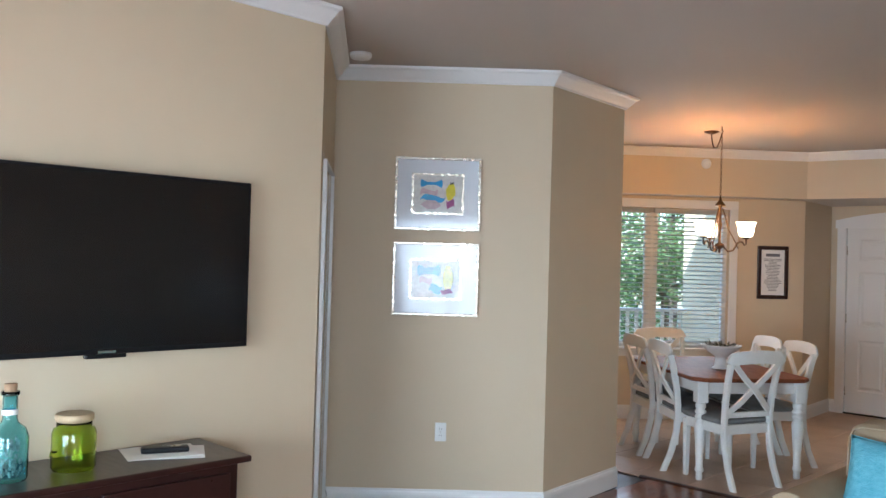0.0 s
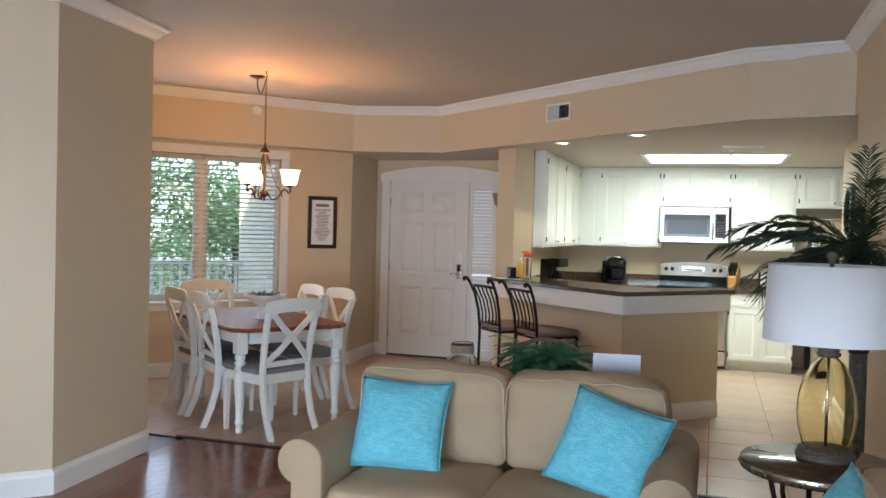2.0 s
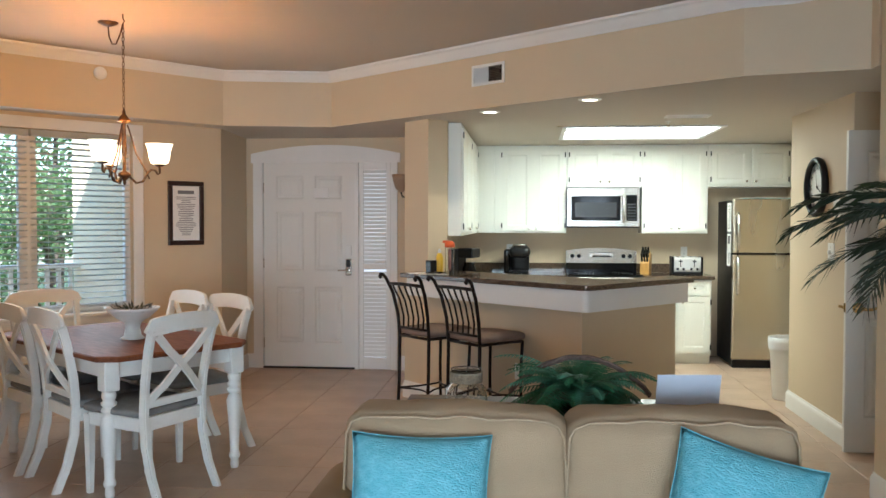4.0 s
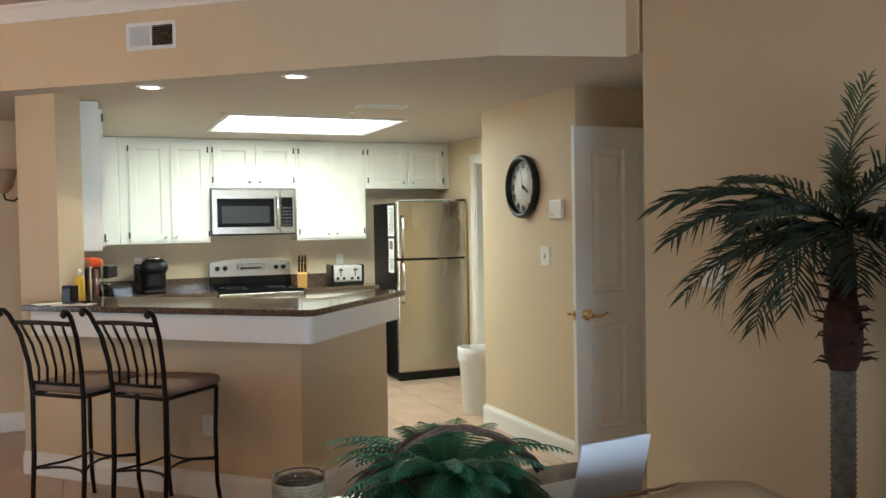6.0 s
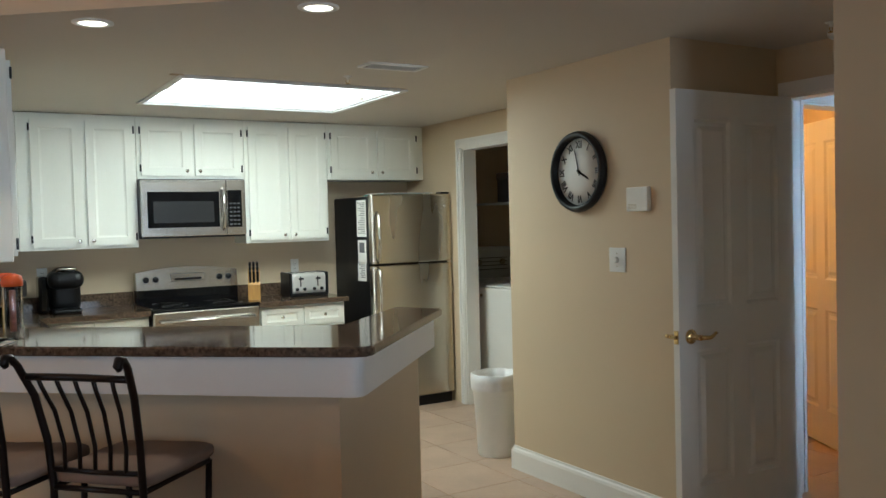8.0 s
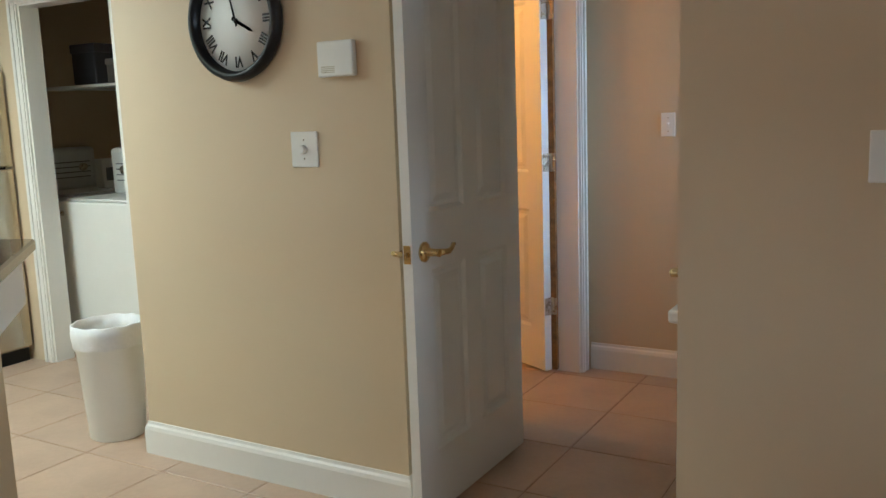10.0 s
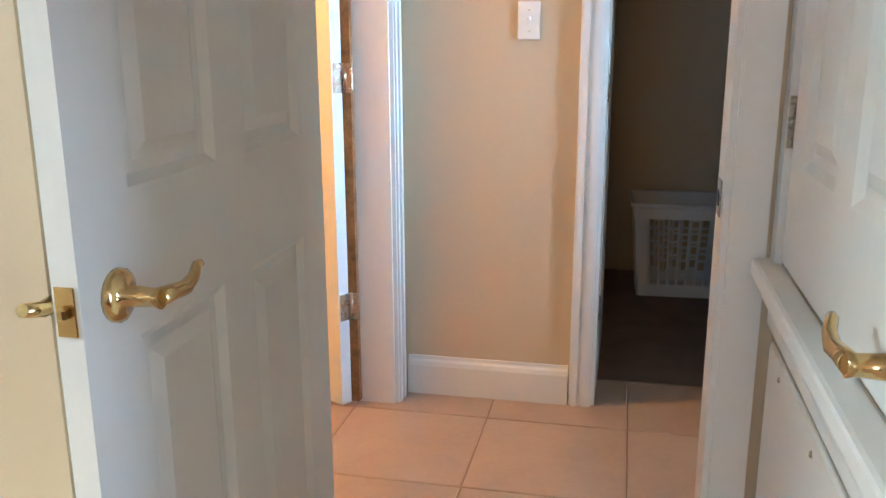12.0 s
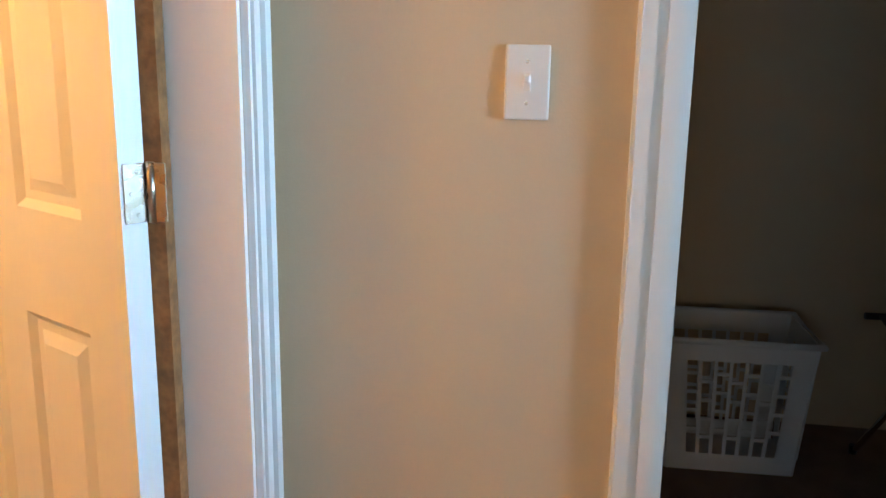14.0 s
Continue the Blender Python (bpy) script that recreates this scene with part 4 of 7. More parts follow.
def loveseat(m, half, label):
    s = thing("sofa", label, "sofa", m)
    bm = bmesh.new()
    rbox(bm, -half + 0.07, half - 0.07, -0.42, 0.40, 0.06, 0.30, 0.03, 3)
    part("base", bm, SOFA, s)
    bm = bmesh.new()
    rbox(bm, -half + 0.05, half - 0.05, 0.34, 0.47, 0.06, 0.77, 0.05, 3)
    part("back_frame", bm, SOFA, s)
    for x, out in ((-half + 0.05, -1), (half - 0.05, 1)):
        bm = bmesh.new()
        rolled_arm(bm, x, -0.46, 0.42, out)
        part("arm", bm, SOFA, s)
    inner = half - 0.13
    for x0, x1 in ((-inner, -0.004), (0.004, inner)):
        bm = bmesh.new()
        cushion(bm, x0, x1, -0.45, 0.18, 0.26, 0.418, 0.018, 0.045)
        part("seat_cushion", bm, SOFA, s)
        x0, x1 = (x0 - 0.075, x1) if x0 < -0.1 else (x0, x1 + 0.075)
        bm = bmesh.new()
        cushion(bm, x0, x1, 0.11, 0.335, 0.41, 0.842, 0.028, 0.045, n=14)
        back = part("back_cushion", bm, SOFA, s)
        for y in (0.104, 0.341):
            bm = bmesh.new()
            pts = [(x0 + 0.004, 0.47), (x0 - 0.004, 0.62), (x0 + 0.004, 0.79), (x0 + 0.022, 0.826), (x0 + 0.06, 0.842), (x0 * 0.7 + x1 * 0.3, 0.852), ((x0 + x1) / 2, 0.855),
                   (x0 * 0.3 + x1 * 0.7, 0.852), (x1 - 0.06, 0.842), (x1 - 0.022, 0.826), (x1 - 0.004, 0.79), (x1 + 0.004, 0.62), (x1 - 0.004, 0.47)]
            fine = []
            for p, q in zip(pts, pts[1:]):
                for k in range(5):
                    u = k / 5
                    x, z = p[0] + (q[0] - p[0]) * u, p[1] + (q[1] - p[1]) * u
                    fine.append((x, y + 0.004 * noise.noise(Vector((x * 9, z * 9, y))), z - 0.012 + 0.010 * noise.noise(Vector((x * 11, z * 7, y * 3)))))
            tube(bm, fine, 0.0042, 6)
            part("piping", bm, PIPING, back, "paler piped seam")
    for x in (-half + 0.12, half - 0.12):
        for y in (-0.36, 0.36):
            bm = bmesh.new()
            lathe(bm, [(0.022, 0), (0.032, 0.062)], 12, x, y)
            part("foot", bm, DARKW, s)
    return s


loveseat(facing(-0.175, 4.05, 0), 0.765, "tan fabric loveseat with rolled arms and piped cushions")
loveseat(facing(1.03, 2.25, -90), 0.98, "tan fabric sofa along the beige wall")


def pillow(m, label):
    p = thing("throw_pillow", label, "pillow", m, group="throw pillows")
    b = bmesh.new()
    n = 22
    vs = {}
    for s in (1, -1):
        for i in range(n + 1):
            for j in range(n + 1):
                u, v = 2 * i / n - 1, 2 * j / n - 1
                if s < 0 and (abs(u) == 1 or abs(v) == 1):
                    vs[s, i, j] = vs[1, i, j]
                    continue
                pinch = 1 - 0.075 * (1 - u * u) * abs(v) ** 3, 1 - 0.075 * (1 - v * v) * abs(u) ** 3
                h = 0.088 * ((1 - abs(u) ** 2.5) * (1 - abs(v) ** 2.5)) ** 0.62
                h += (0.008 * noise.noise(Vector((u * 3, v * 3, s * 5.0))) + 0.005 * noise.noise(Vector((u * 7, v * 7, s * 2.0)))) * (1 - u ** 4) * (1 - v ** 4)
                vs[s, i, j] = b.verts.new((0.218 * u * pinch[1], -s * h, 0.212 * v * pinch[0]))
        for i in range(n):
            for j in range(n):
                q = [vs[s, i, j], vs[s, i + 1, j], vs[s, i + 1, j + 1], vs[s, i, j + 1]]
                b.faces.new(q if s > 0 else q[::-1]).smooth = True
    cover = part("cover", b, PILLOW, p)
    bm = bmesh.new()
    pts = []
    for a, c in (((-1, -1), (1, -1)), ((1, -1), (1, 1)), ((1, 1), (-1, 1)), ((-1, 1), (-1, -1))):
        for k in range(8):
            u, v = a[0] + (c[0] - a[0]) * k / 8, a[1] + (c[1] - a[1]) * k / 8
            pts.append((0.219 * u * (1 - 0.075 * (1 - v * v) * abs(u) ** 3), 0, 0.213 * v * (1 - 0.075 * (1 - u * u) * abs(v) ** 3)))
    tube(bm, pts + [pts[0]], 0.0022, 6, False)
    part("seam", bm, PILLOW, p)
    return p


pillow(pose(-0.625, 4.00, 0.612, -27, 1, 3), "square turquoise chenille throw pillow on the loveseat")
pillow(pose(0.315, 3.99, 0.600, -27, 15, -8), "tilted turquoise chenille throw pillow on the loveseat")
pillow(pose(1.08, 2.98, 0.610, -22, 8, -80), "turquoise chenille throw pillow on the second sofa")

# end table with lamp
et = thing("end_table", "round dark wooden end table with riveted rim", "table", pose(1.125, 3.94, -0.030))
bm = bmesh.new()
lathe(bm, [(0.27, 0.630), (0.285, 0.636), (0.290, 0.648), (0.290, 0.668), (0.284, 0.676), (0.002, 0.676)], 48)
part("tabletop", bm, material("aged_table_top", (0.10, 0.055, 0.030), 0.18, var=0.35, scale=5, bump=0.03, coat=0.5), et)
bm = bmesh.new()
lathe(bm, [(0.2915, 0.640), (0.2935, 0.644), (0.2935, 0.664), (0.2915, 0.668)], 48, caps=False)
rim = part("rim", bm, NICKEL, et, "aged metal rim")
bm = bmesh.new()
lathe(bm, [(0.007, 0), (0.006, 0.003), (0.003, 0.005)], 10)
stud = mesh_of("rivet", bm, NICKEL)
for k in range(24):
    a = 2 * math.pi * k / 24
    ob = new("rivet", stud)
    ob.parent = rim
    ob.matrix_local = Matrix.Rotation(a, 4, "Z") @ pose(0.2935, 0, 0.654, 0, 90, 0)
for k in range(3):
    a = 2 * math.pi * k / 3 + 0.4
    bm = bmesh.new()
    for side in (-1, 1):
        pts = [(0.19 + side * 0.015, side * 0.03, 0.632), (0.17, side * 0.03, 0.50), (0.11, side * 0.02, 0.30), (0.15, side * 0.01, 0.12), (0.24, 0.0, 0.041)]
        tube(bm, [(r * math.cos(a) - y * math.sin(a), r * math.sin(a) + y * math.cos(a), z) for r, y, z in pts], 0.010, 8)
    part("leg", bm, IRON, et, "scrolled dark iron leg")
lampt = thing("table_lamp", "amber glass table lamp with a white drum shade", "lamp", pose(1.150, 3.985, 0.646))
GREYW = material("grey_washed_wood", (0.13, 0.105, 0.085), 0.55, var=0.3, scale=20, bump=0.15, bump_scale=80, stretch=(6, 6, 1))
bm = bmesh.new()
lathe(bm, [(0.105, 0.0), (0.11, 0.008), (0.11, 0.022), (0.095, 0.028), (0.099, 0.036), (0.092, 0.046), (0.06, 0.05)], 32)
base = part("base", bm, GREYW, lampt, "grey carved wooden base")
bm = bmesh.new()
for k in range(32):
    a = 2 * math.pi * k / 32
    tube(bm, [(0.095 * math.cos(a), 0.095 * math.sin(a), 0.028), (0.098 * math.cos(a + 0.14), 0.098 * math.sin(a + 0.14), 0.036), (0.092 * math.cos(a + 0.28), 0.092 * math.sin(a + 0.28), 0.045)], 0.004, 6)
part("rope_carving", bm, GREYW, base)
bm = bmesh.new()
prof = [(0.080, 0.05), (0.088, 0.06), (0.104, 0.12), (0.111, 0.18), (0.106, 0.25), (0.088, 0.32), (0.058, 0.375), (0.036, 0.395), (0.032, 0.405)]
lathe(bm, prof + [(r - 0.003, z) for r, z in prof[::-1]], 40, caps=False)
part("glass_body", bm, glass("amber_glass", (0.985, 0.95, 0.76), 0.01, 1.22), lampt, "clear amber blown glass body")
bm = bmesh.new()
tube(bm, [(0, 0, 0.05), (0, 0, 0.41)], 0.006, 10)
part("rod", bm, CHROME, lampt)
bm = bmesh.new()
lathe(bm, [(0.034, 0.400), (0.045, 0.408), (0.045, 0.416), (0.036, 0.421), (0.042, 0.430), (0.030, 0.440), (0.012, 0.445), (0.008, 0.762), (0.003, 0.765)], 24)
part("collar", bm, GREYW, lampt)
bm = bmesh.new()
prof = [(0.246, 0.462), (0.232, 0.757)]
lathe(bm, prof + [(r - 0.002, z) for r, z in prof[::-1]] + [prof[0]], 56, caps=False)
part("shade", bm, material("linen_shade", (0.74, 0.76, 0.80), 0.85, var=0.03, scale=6, bump=0.15, bump_scale=500), lampt, "white fabric drum shade")
bm = bmesh.new()
for a in (0, 2.1, 4.2):
    tube(bm, [(0, 0, 0.745), (0.231 * math.cos(a), 0.231 * math.sin(a), 0.745)], 0.002, 6)
part("spider", bm, NICKEL, lampt)
bm = bmesh.new()
lathe(bm, [(0.008, 0.760), (0.016, 0.768), (0.012, 0.777), (0.022, 0.788), (0.020, 0.802), (0.008, 0.810)], 16)
part("finial", bm, GREYW, lampt, "carved wooden finial")

# artificial palm
palm = thing("palm_tree", "tall artificial palm with dark green fronds", "plant", pose(1.388, 4.86, 0))
bm = bmesh.new()
lathe(bm, [(0.10, 0.0), (0.115, 0.02), (0.13, 0.22), (0.135, 0.25), (0.118, 0.25), (0.115, 0.20), (0.002, 0.20)], 24)
part("pot", bm, material("basket_pot", (0.11, 0.07, 0.04), 0.8, var=0.3, scale=30, bump=0.4, bump_scale=90), palm)
bm = bmesh.new()
prof = [(0.042, 0.2)]
z = 0.21
while z < 0.98:
    prof += [(0.038, z), (0.043, z + 0.010), (0.039, z + 0.016)]
    z += 0.019
lathe(bm, prof, 16)
part("trunk", bm, material("rope_wrapped_trunk", (0.17, 0.16, 0.13), 0.85, var=0.3, scale=40, bump=0.4, bump_scale=150), palm, "grey rope-wrapped trunk")
HUSK = material("husk_fibre", (0.060, 0.022, 0.014), 0.9, var=0.3, scale=40, bump=0.5, bump_scale=120)
bm = bmesh.new()
lathe(bm, [(0.040, 0.955), (0.058, 1.0), (0.064, 1.06), (0.060, 1.14), (0.046, 1.20), (0.040, 1.28), (0.034, 1.38), (0.03, 1.44)], 16)
rnd = random.Random(11)
for k in range(90):
    a, z = rnd.uniform(0, 6.28), rnd.uniform(0.98, 1.36)
    r = 0.058 if z < 1.15 else 0.042
    c, s = math.cos(a), math.sin(a)
    L = rnd.uniform(0.025, 0.06)
    tube(bm, [(r * c, r * s, z), ((r + L * 0.6) * c, (r + L * 0.6) * s, z + 0.008), ((r + L) * c, (r + L) * s, z + 0.02 * rnd.uniform(-0.5, 1))], [0.006, 0.004, 0.001], 4)
part("husk", bm, HUSK, palm, "dark brown fibrous husk")
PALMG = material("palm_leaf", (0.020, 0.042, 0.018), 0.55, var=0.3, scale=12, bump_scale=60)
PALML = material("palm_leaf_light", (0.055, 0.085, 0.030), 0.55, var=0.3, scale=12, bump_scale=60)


def frond(az, elev, length, droop, seed, light=False):
    """A feather frond: an arching rib with many narrow leaflets on both sides."""
    rnd = random.Random(seed)
    bm = bmesh.new()
    c, s = math.cos(az), math.sin(az)
    pts = []
    for k in range(15):
        t = k / 14
        e = elev - droop * t ** 1.4
        if k == 0:
            p = Vector((0, 0, 0))
        else:
            p = pts[-1] + Vector((c * math.cos(e), s * math.cos(e), math.sin(e))) * (length / 14)
        pts.append(p)
    tube(bm, pts, [0.006 - 0.0045 * k / 14 for k in range(15)], 5)
    side0 = Vector((-s, c, 0))
    for k in range(30):
        t = 0.14 + 0.86 * k / 29
        f = t * 14
        i = min(int(f), 13)
        p = pts[i].lerp(pts[i + 1], f - i)
        d = (pts[i + 1] - pts[i]).normalized()
        up = side0.cross(d)
        L = (0.07 + length * 0.20) * (1 - 0.62 * abs(t - 0.35) ** 1.2) * rnd.uniform(0.85, 1.1) * (1.0 if t < 0.9 else 0.65)
        for sg in (-1, 1):
            dirn = (d * rnd.uniform(0.75, 1.0) + side0 * sg * rnd.uniform(0.65, 0.85) - up * rnd.uniform(-0.05, 0.35)).normalized()
            tip = p + dirn * L + Vector((0, 0, -L * rnd.uniform(0.15, 0.45)))
            mid = p + dirn * L * 0.5 + Vector((0, 0, -L * 0.04))
            w = d.cross(dirn).cross(dirn).normalized() * 0.0046
            v = [bm.verts.new(q) for q in (p - w * 0.5, p + w * 0.5, mid + w, tip, mid - w)]
            bm.faces.new(v)
    return part("frond", bm, PALML if light else PALMG, palm)


rnd = random.Random(23)
spec = [(2.80, 0.42, 0.66, 0.95), (3.10, 0.22, 0.70, 0.85), (3.40, 0.30, 0.64, 1.05), (2.95, 0.02, 0.62, 0.95), (3.60, 0.05, 0.60, 1.25), (3.25, -0.15, 0.55, 1.25), (2.65, -0.10, 0.50, 1.2),
        (2.90, 0.85, 0.46, 1.15), (3.95, 0.15, 0.52, 1.2), (4.30, 0.30, 0.50, 1.15), (4.65, 0.05, 0.46, 1.2), (4.72, 0.35, 0.54, 1.2), (4.80, 1.02, 0.68, 1.25), (4.70, 1.42, 0.52, 0.35), (3.3, 1.40, 0.25, 0.1),
        (2.3, 0.25, 0.42, 1.1), (1.9, 0.55, 0.26, 1.0), (4.60, 0.80, 0.42, 0.9), (4.85, 0.20, 0.42, 1.1)]
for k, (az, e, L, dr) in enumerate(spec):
    # fronds that rise steeply take the paler leaf colour
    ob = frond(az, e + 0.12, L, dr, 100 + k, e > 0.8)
    ob.location = (0, 0, 1.41 + 0.05 * rnd.random())

# long table behind the loveseat, with plant, jar and laptop
st = thing("sofa_table", "narrow dark wooden table behind the loveseat", "table", facing(-0.185, 4.77, 0))
bm = bmesh.new()
rbox(bm, -0.60, 0.60, -0.20, 0.20, 0.715, 0.745, 0.006, 2)
part("tabletop", bm, DARKW, st)
bm = bmesh.new()
rbox(bm, -0.55, 0.55, -0.17, 0.17, 0.63, 0.716, 0.003, 1)
part("apron", bm, DARKW, st)
for x in (-0.54, 0.54):
    for y in (-0.16, 0.16):
        bm = bmesh.new()
        rbox(bm, x - 0.025, x + 0.025, y - 0.025, y + 0.025, 0, 0.63, 0.004, 1)
        part("leg", bm, DARKW, st)
gj = thing("glass_jar", "clear glass jar with a woven rope collar", "jar", pose(-0.53, 4.66, 0.745))
bm = bmesh.new()
hollow(bm, [(0.002, 0.001), (0.070, 0.001), (0.080, 0.015), (0.080, 0.085), (0.062, 0.105), (0.055, 0.115), (0.055, 0.160), (0.060, 0.165)])
part("jar", bm, glass("clear_glass", (0.97, 0.99, 0.98), 0.01), gj)
bm = bmesh.new()
for z in (0.118, 0.126, 0.134, 0.142, 0.150):
    tube(bm, [(0.0585 * math.cos(a), 0.0585 * math.sin(a), z + 0.001 * math.sin(a * 9)) for a in (2 * math.pi * k / 28 for k in range(29))], 0.0045, 6, False)
part("rope_collar", bm, material("jute_rope", (0.36, 0.29, 0.20), 0.9, var=0.25, scale=90, bump=0.5, bump_scale=260), gj, "woven jute rope collar")
bm = bmesh.new()
rnd = random.Random(8)
for k in range(40):
    a, r = rnd.uniform(0, 6.3), 0.06 * math.sqrt(rnd.random())
    b = bmesh.new()
    bmesh.ops.create_icosphere(b, subdivisions=1, radius=0.013)
    merge(bm, b, pose(r * math.cos(a), r * math.sin(a), 0.016 + 0.035 * rnd.random(), rnd.uniform(0, 90), rnd.uniform(0, 90), 0) @ Matrix.Diagonal((1, 0.6, 0.5, 1)))
part("shells", bm, SHELL, gj)

fern = thing("fern_plant", "dark green artificial fern in a wicker basket", "plant", pose(-0.10, 4.79, 0.745))
bm = bmesh.new()
lathe(bm, [(0.10, 0.0), (0.14, 0.03), (0.155, 0.08), (0.14, 0.085), (0.002, 0.07)], 24)
part("basket", bm, material("wicker", (0.10, 0.06, 0.035), 0.8, var=0.35, scale=60, bump=0.5, bump_scale=140), fern)
bm = bmesh.new()
for j in range(3):
    tube(bm, [(-0.27 + 0.54 * t, 0.02 * math.sin(9 * t + j * 2), 0.05 + 0.145 * math.sin(math.pi * t) ** 0.8 + 0.008 * math.cos(11 * t + j * 2)) for t in (k / 20 for k in range(21))], 0.006, 6)
part("basket_handle", bm, material("twig", (0.16, 0.11, 0.085), 0.85, var=0.3, scale=50, bump=0.4, bump_scale=150), fern, "twisted twig handle")
FERN = [material("fern_leaf", (0.040, 0.19, 0.085), 0.6, var=0.35, scale=15), material("fern_leaf_pale", (0.12, 0.36, 0.23), 0.6, var=0.3, scale=15)]
rnd = random.Random(5)
for k in range(105):
    az = 2 * math.pi * k / 105 * 3.0 + rnd.uniform(-0.2, 0.2)
    elev, L = rnd.uniform(-0.15, 0.85), rnd.uniform(0.17, 0.29)
    L *= 1.35 if math.cos(az) < -0.3 else 1.1
    bm = bmesh.new()
    c, s = math.cos(az), math.sin(az)
    pts = [Vector((0.03 * c, 0.03 * s, 0.07))]
    for i in range(10):
        e = elev - 1.25 * (i / 10) ** 1.3
        pts.append(pts[-1] + Vector((c * math.cos(e), s * math.cos(e), math.sin(e))) * L / 10)
    tube(bm, pts, 0.0018, 4)
    side = Vector((-s, c, 0))
    for i in range(20):
        t = 0.12 + 0.88 * i / 19
        f = min(t * 10, 9.99)
        q = pts[int(f)].lerp(pts[int(f) + 1], f - int(f))
        d = (pts[int(f) + 1] - pts[int(f)]).normalized()
        w = 0.044 * math.sin(math.pi * (0.18 + 0.80 * t)) + 0.006
        for sg in (-1, 1):
            tip = q + side * sg * w + d * w * 0.35 + Vector((0, 0, -w * 0.25))
            a = d * 0.0046
            bm.faces.new([bm.verts.new(v) for v in (q - a, q + a, q.lerp(tip, 0.6) + a * 0.9, tip, q.lerp(tip, 0.6) - a * 0.7)])
    part("fern_frond", bm, FERN[1 if rnd.random() < 0.3 else 0], fern)

lap = thing("laptop", "open pale laptop seen from behind", "laptop", facing(0.265, 4.70, 6, 0.745))
bm = bmesh.new()
rbox(bm, -0.125, 0.125, -0.09, 0.09, 0.0, 0.012, 0.004, 2)
part("keyboard_base", bm, material("pale_aluminium", (0.60, 0.63, 0.68), 0.35, metal=0.3, var=0.02), lap)
bm = bmesh.new()
rbox(bm, -0.115, 0.115, -0.004, 0.004, 0.0, 0.165, 0.003, 2)
part("lid", bm, material("pale_lid", (0.62, 0.67, 0.76), 0.35, var=0.02), lap, "pale blue-white lid").matrix_local = pose(0, -0.085, 0.012, 14)

# ceiling smoke detector by the notch
def detector(x, y, z, label):
    d = thing("smoke_detector", label, "smoke detector", pose(x, y, z, 180))
    bm = bmesh.new()
    lathe(bm, [(0.065, 0), (0.065, 0.016), (0.055, 0.030), (0.03, 0.036), (0.002, 0.036)], 28)
    part("housing", bm, WHITEP, d)
    bm = bmesh.new()
    lathe(bm, [(0.058, 0.020), (0.060, 0.024)], 28, caps=False)
    part("grille", bm, NICKEL, d)


detector(-3.27, 3.06, HIGH, "white round smoke detector on the ceiling")
detector(2.40, 6.70, LOW, "white round smoke detector over the recess")

# ---- kitchen ----
# breakfast bar: half wall, fascia, stone top
bar = thing("breakfast_bar", "angled breakfast bar with a beige half wall and dark granite top", "bar counter")
WALL_SW, WALL_C, WALL_E = (-1.205, 8.385), (0.055, 7.085), (0.775, 7.80)
bm = bmesh.new()
prism(bm, [WALL_SW, WALL_C, WALL_E, (0.69, 7.885), (0.055, 7.25), (-1.10, 8.47)], 0, 0.998)
part("half_wall", bm, PAINT, bar, "beige painted half wall")
bm = bmesh.new()
sweep(bm, [WALL_E, WALL_C, WALL_SW][::-1], [(-o, z) for o, z in BASE])
sweep(bm, [(0.70, 7.875), (0.7751, 7.8001)], [(-o, z) for o, z in BASE])
part("baseboard", bm, TRIM, bar, "white baseboard")
TOP = [(-1.30, 8.10), (0.075, 6.87), (0.90, 7.78), (0.79, 8.04), (0.30, 7.55), (0.22, 7.57), (-0.93, 8.50), (-1.02, 8.36), (-1.10, 8.27), (-1.19, 8.35)]


def inset(pts, d):
    """The outline drawn in by d."""
    n = len(pts)
    out = []
    for i in range(n):
        p, q, r = Vector(pts[i - 1]), Vector(pts[i]), Vector(pts[(i + 1) % n])
        a, b = (q - p).normalized(), (r - q).normalized()
        m = Vector((-a.y, a.x)) + Vector((-b.y, b.x))
        m = m / max(m.dot(Vector((-a.y, a.x))), 0.3)
        out.append(tuple(q + m * d))
    return out


def rounded(pts, idx, r, n=6):
    """The outline with the corner idx rounded."""
    p, q, s = Vector(pts[idx - 1]), Vector(pts[idx]), Vector(pts[idx + 1])
    a, b = q + (p - q).normalized() * r, q + (s - q).normalized() * r
    arc = [tuple(a.lerp(q, t).lerp(q.lerp(b, t), t)) for t in (k / n for k in range(n + 1))]
    return pts[:idx] + arc + pts[idx + 1:]


TOPR = rounded(TOP, 1, 0.07)
bm = bmesh.new()
stacked(bm, [(inset(TOPR, 0.004), 1.028), (TOPR, 1.032), (TOPR, 1.056), (inset(TOPR, 0.005), 1.062)])
part("granite_top", bm, GRANITE, bar, "polished dark speckled granite top")
FA = rounded([(-1.25, 8.125), (0.07, 6.925), (0.86, 7.79), (0.775, 7.86), (0.055, 7.10), (-1.19, 8.37)], 1, 0.05)
bm = bmesh.new()
prism(bm, FA, 0.885, 1.0279)
part("fascia", bm, TRIM, bar, "white painted fascia under the top")
wall_plate("wall_outlet", "white outlet low on the bar wall", "outlet", facing(-0.36, 7.513, -45.9, 0.40), kind="outlet")


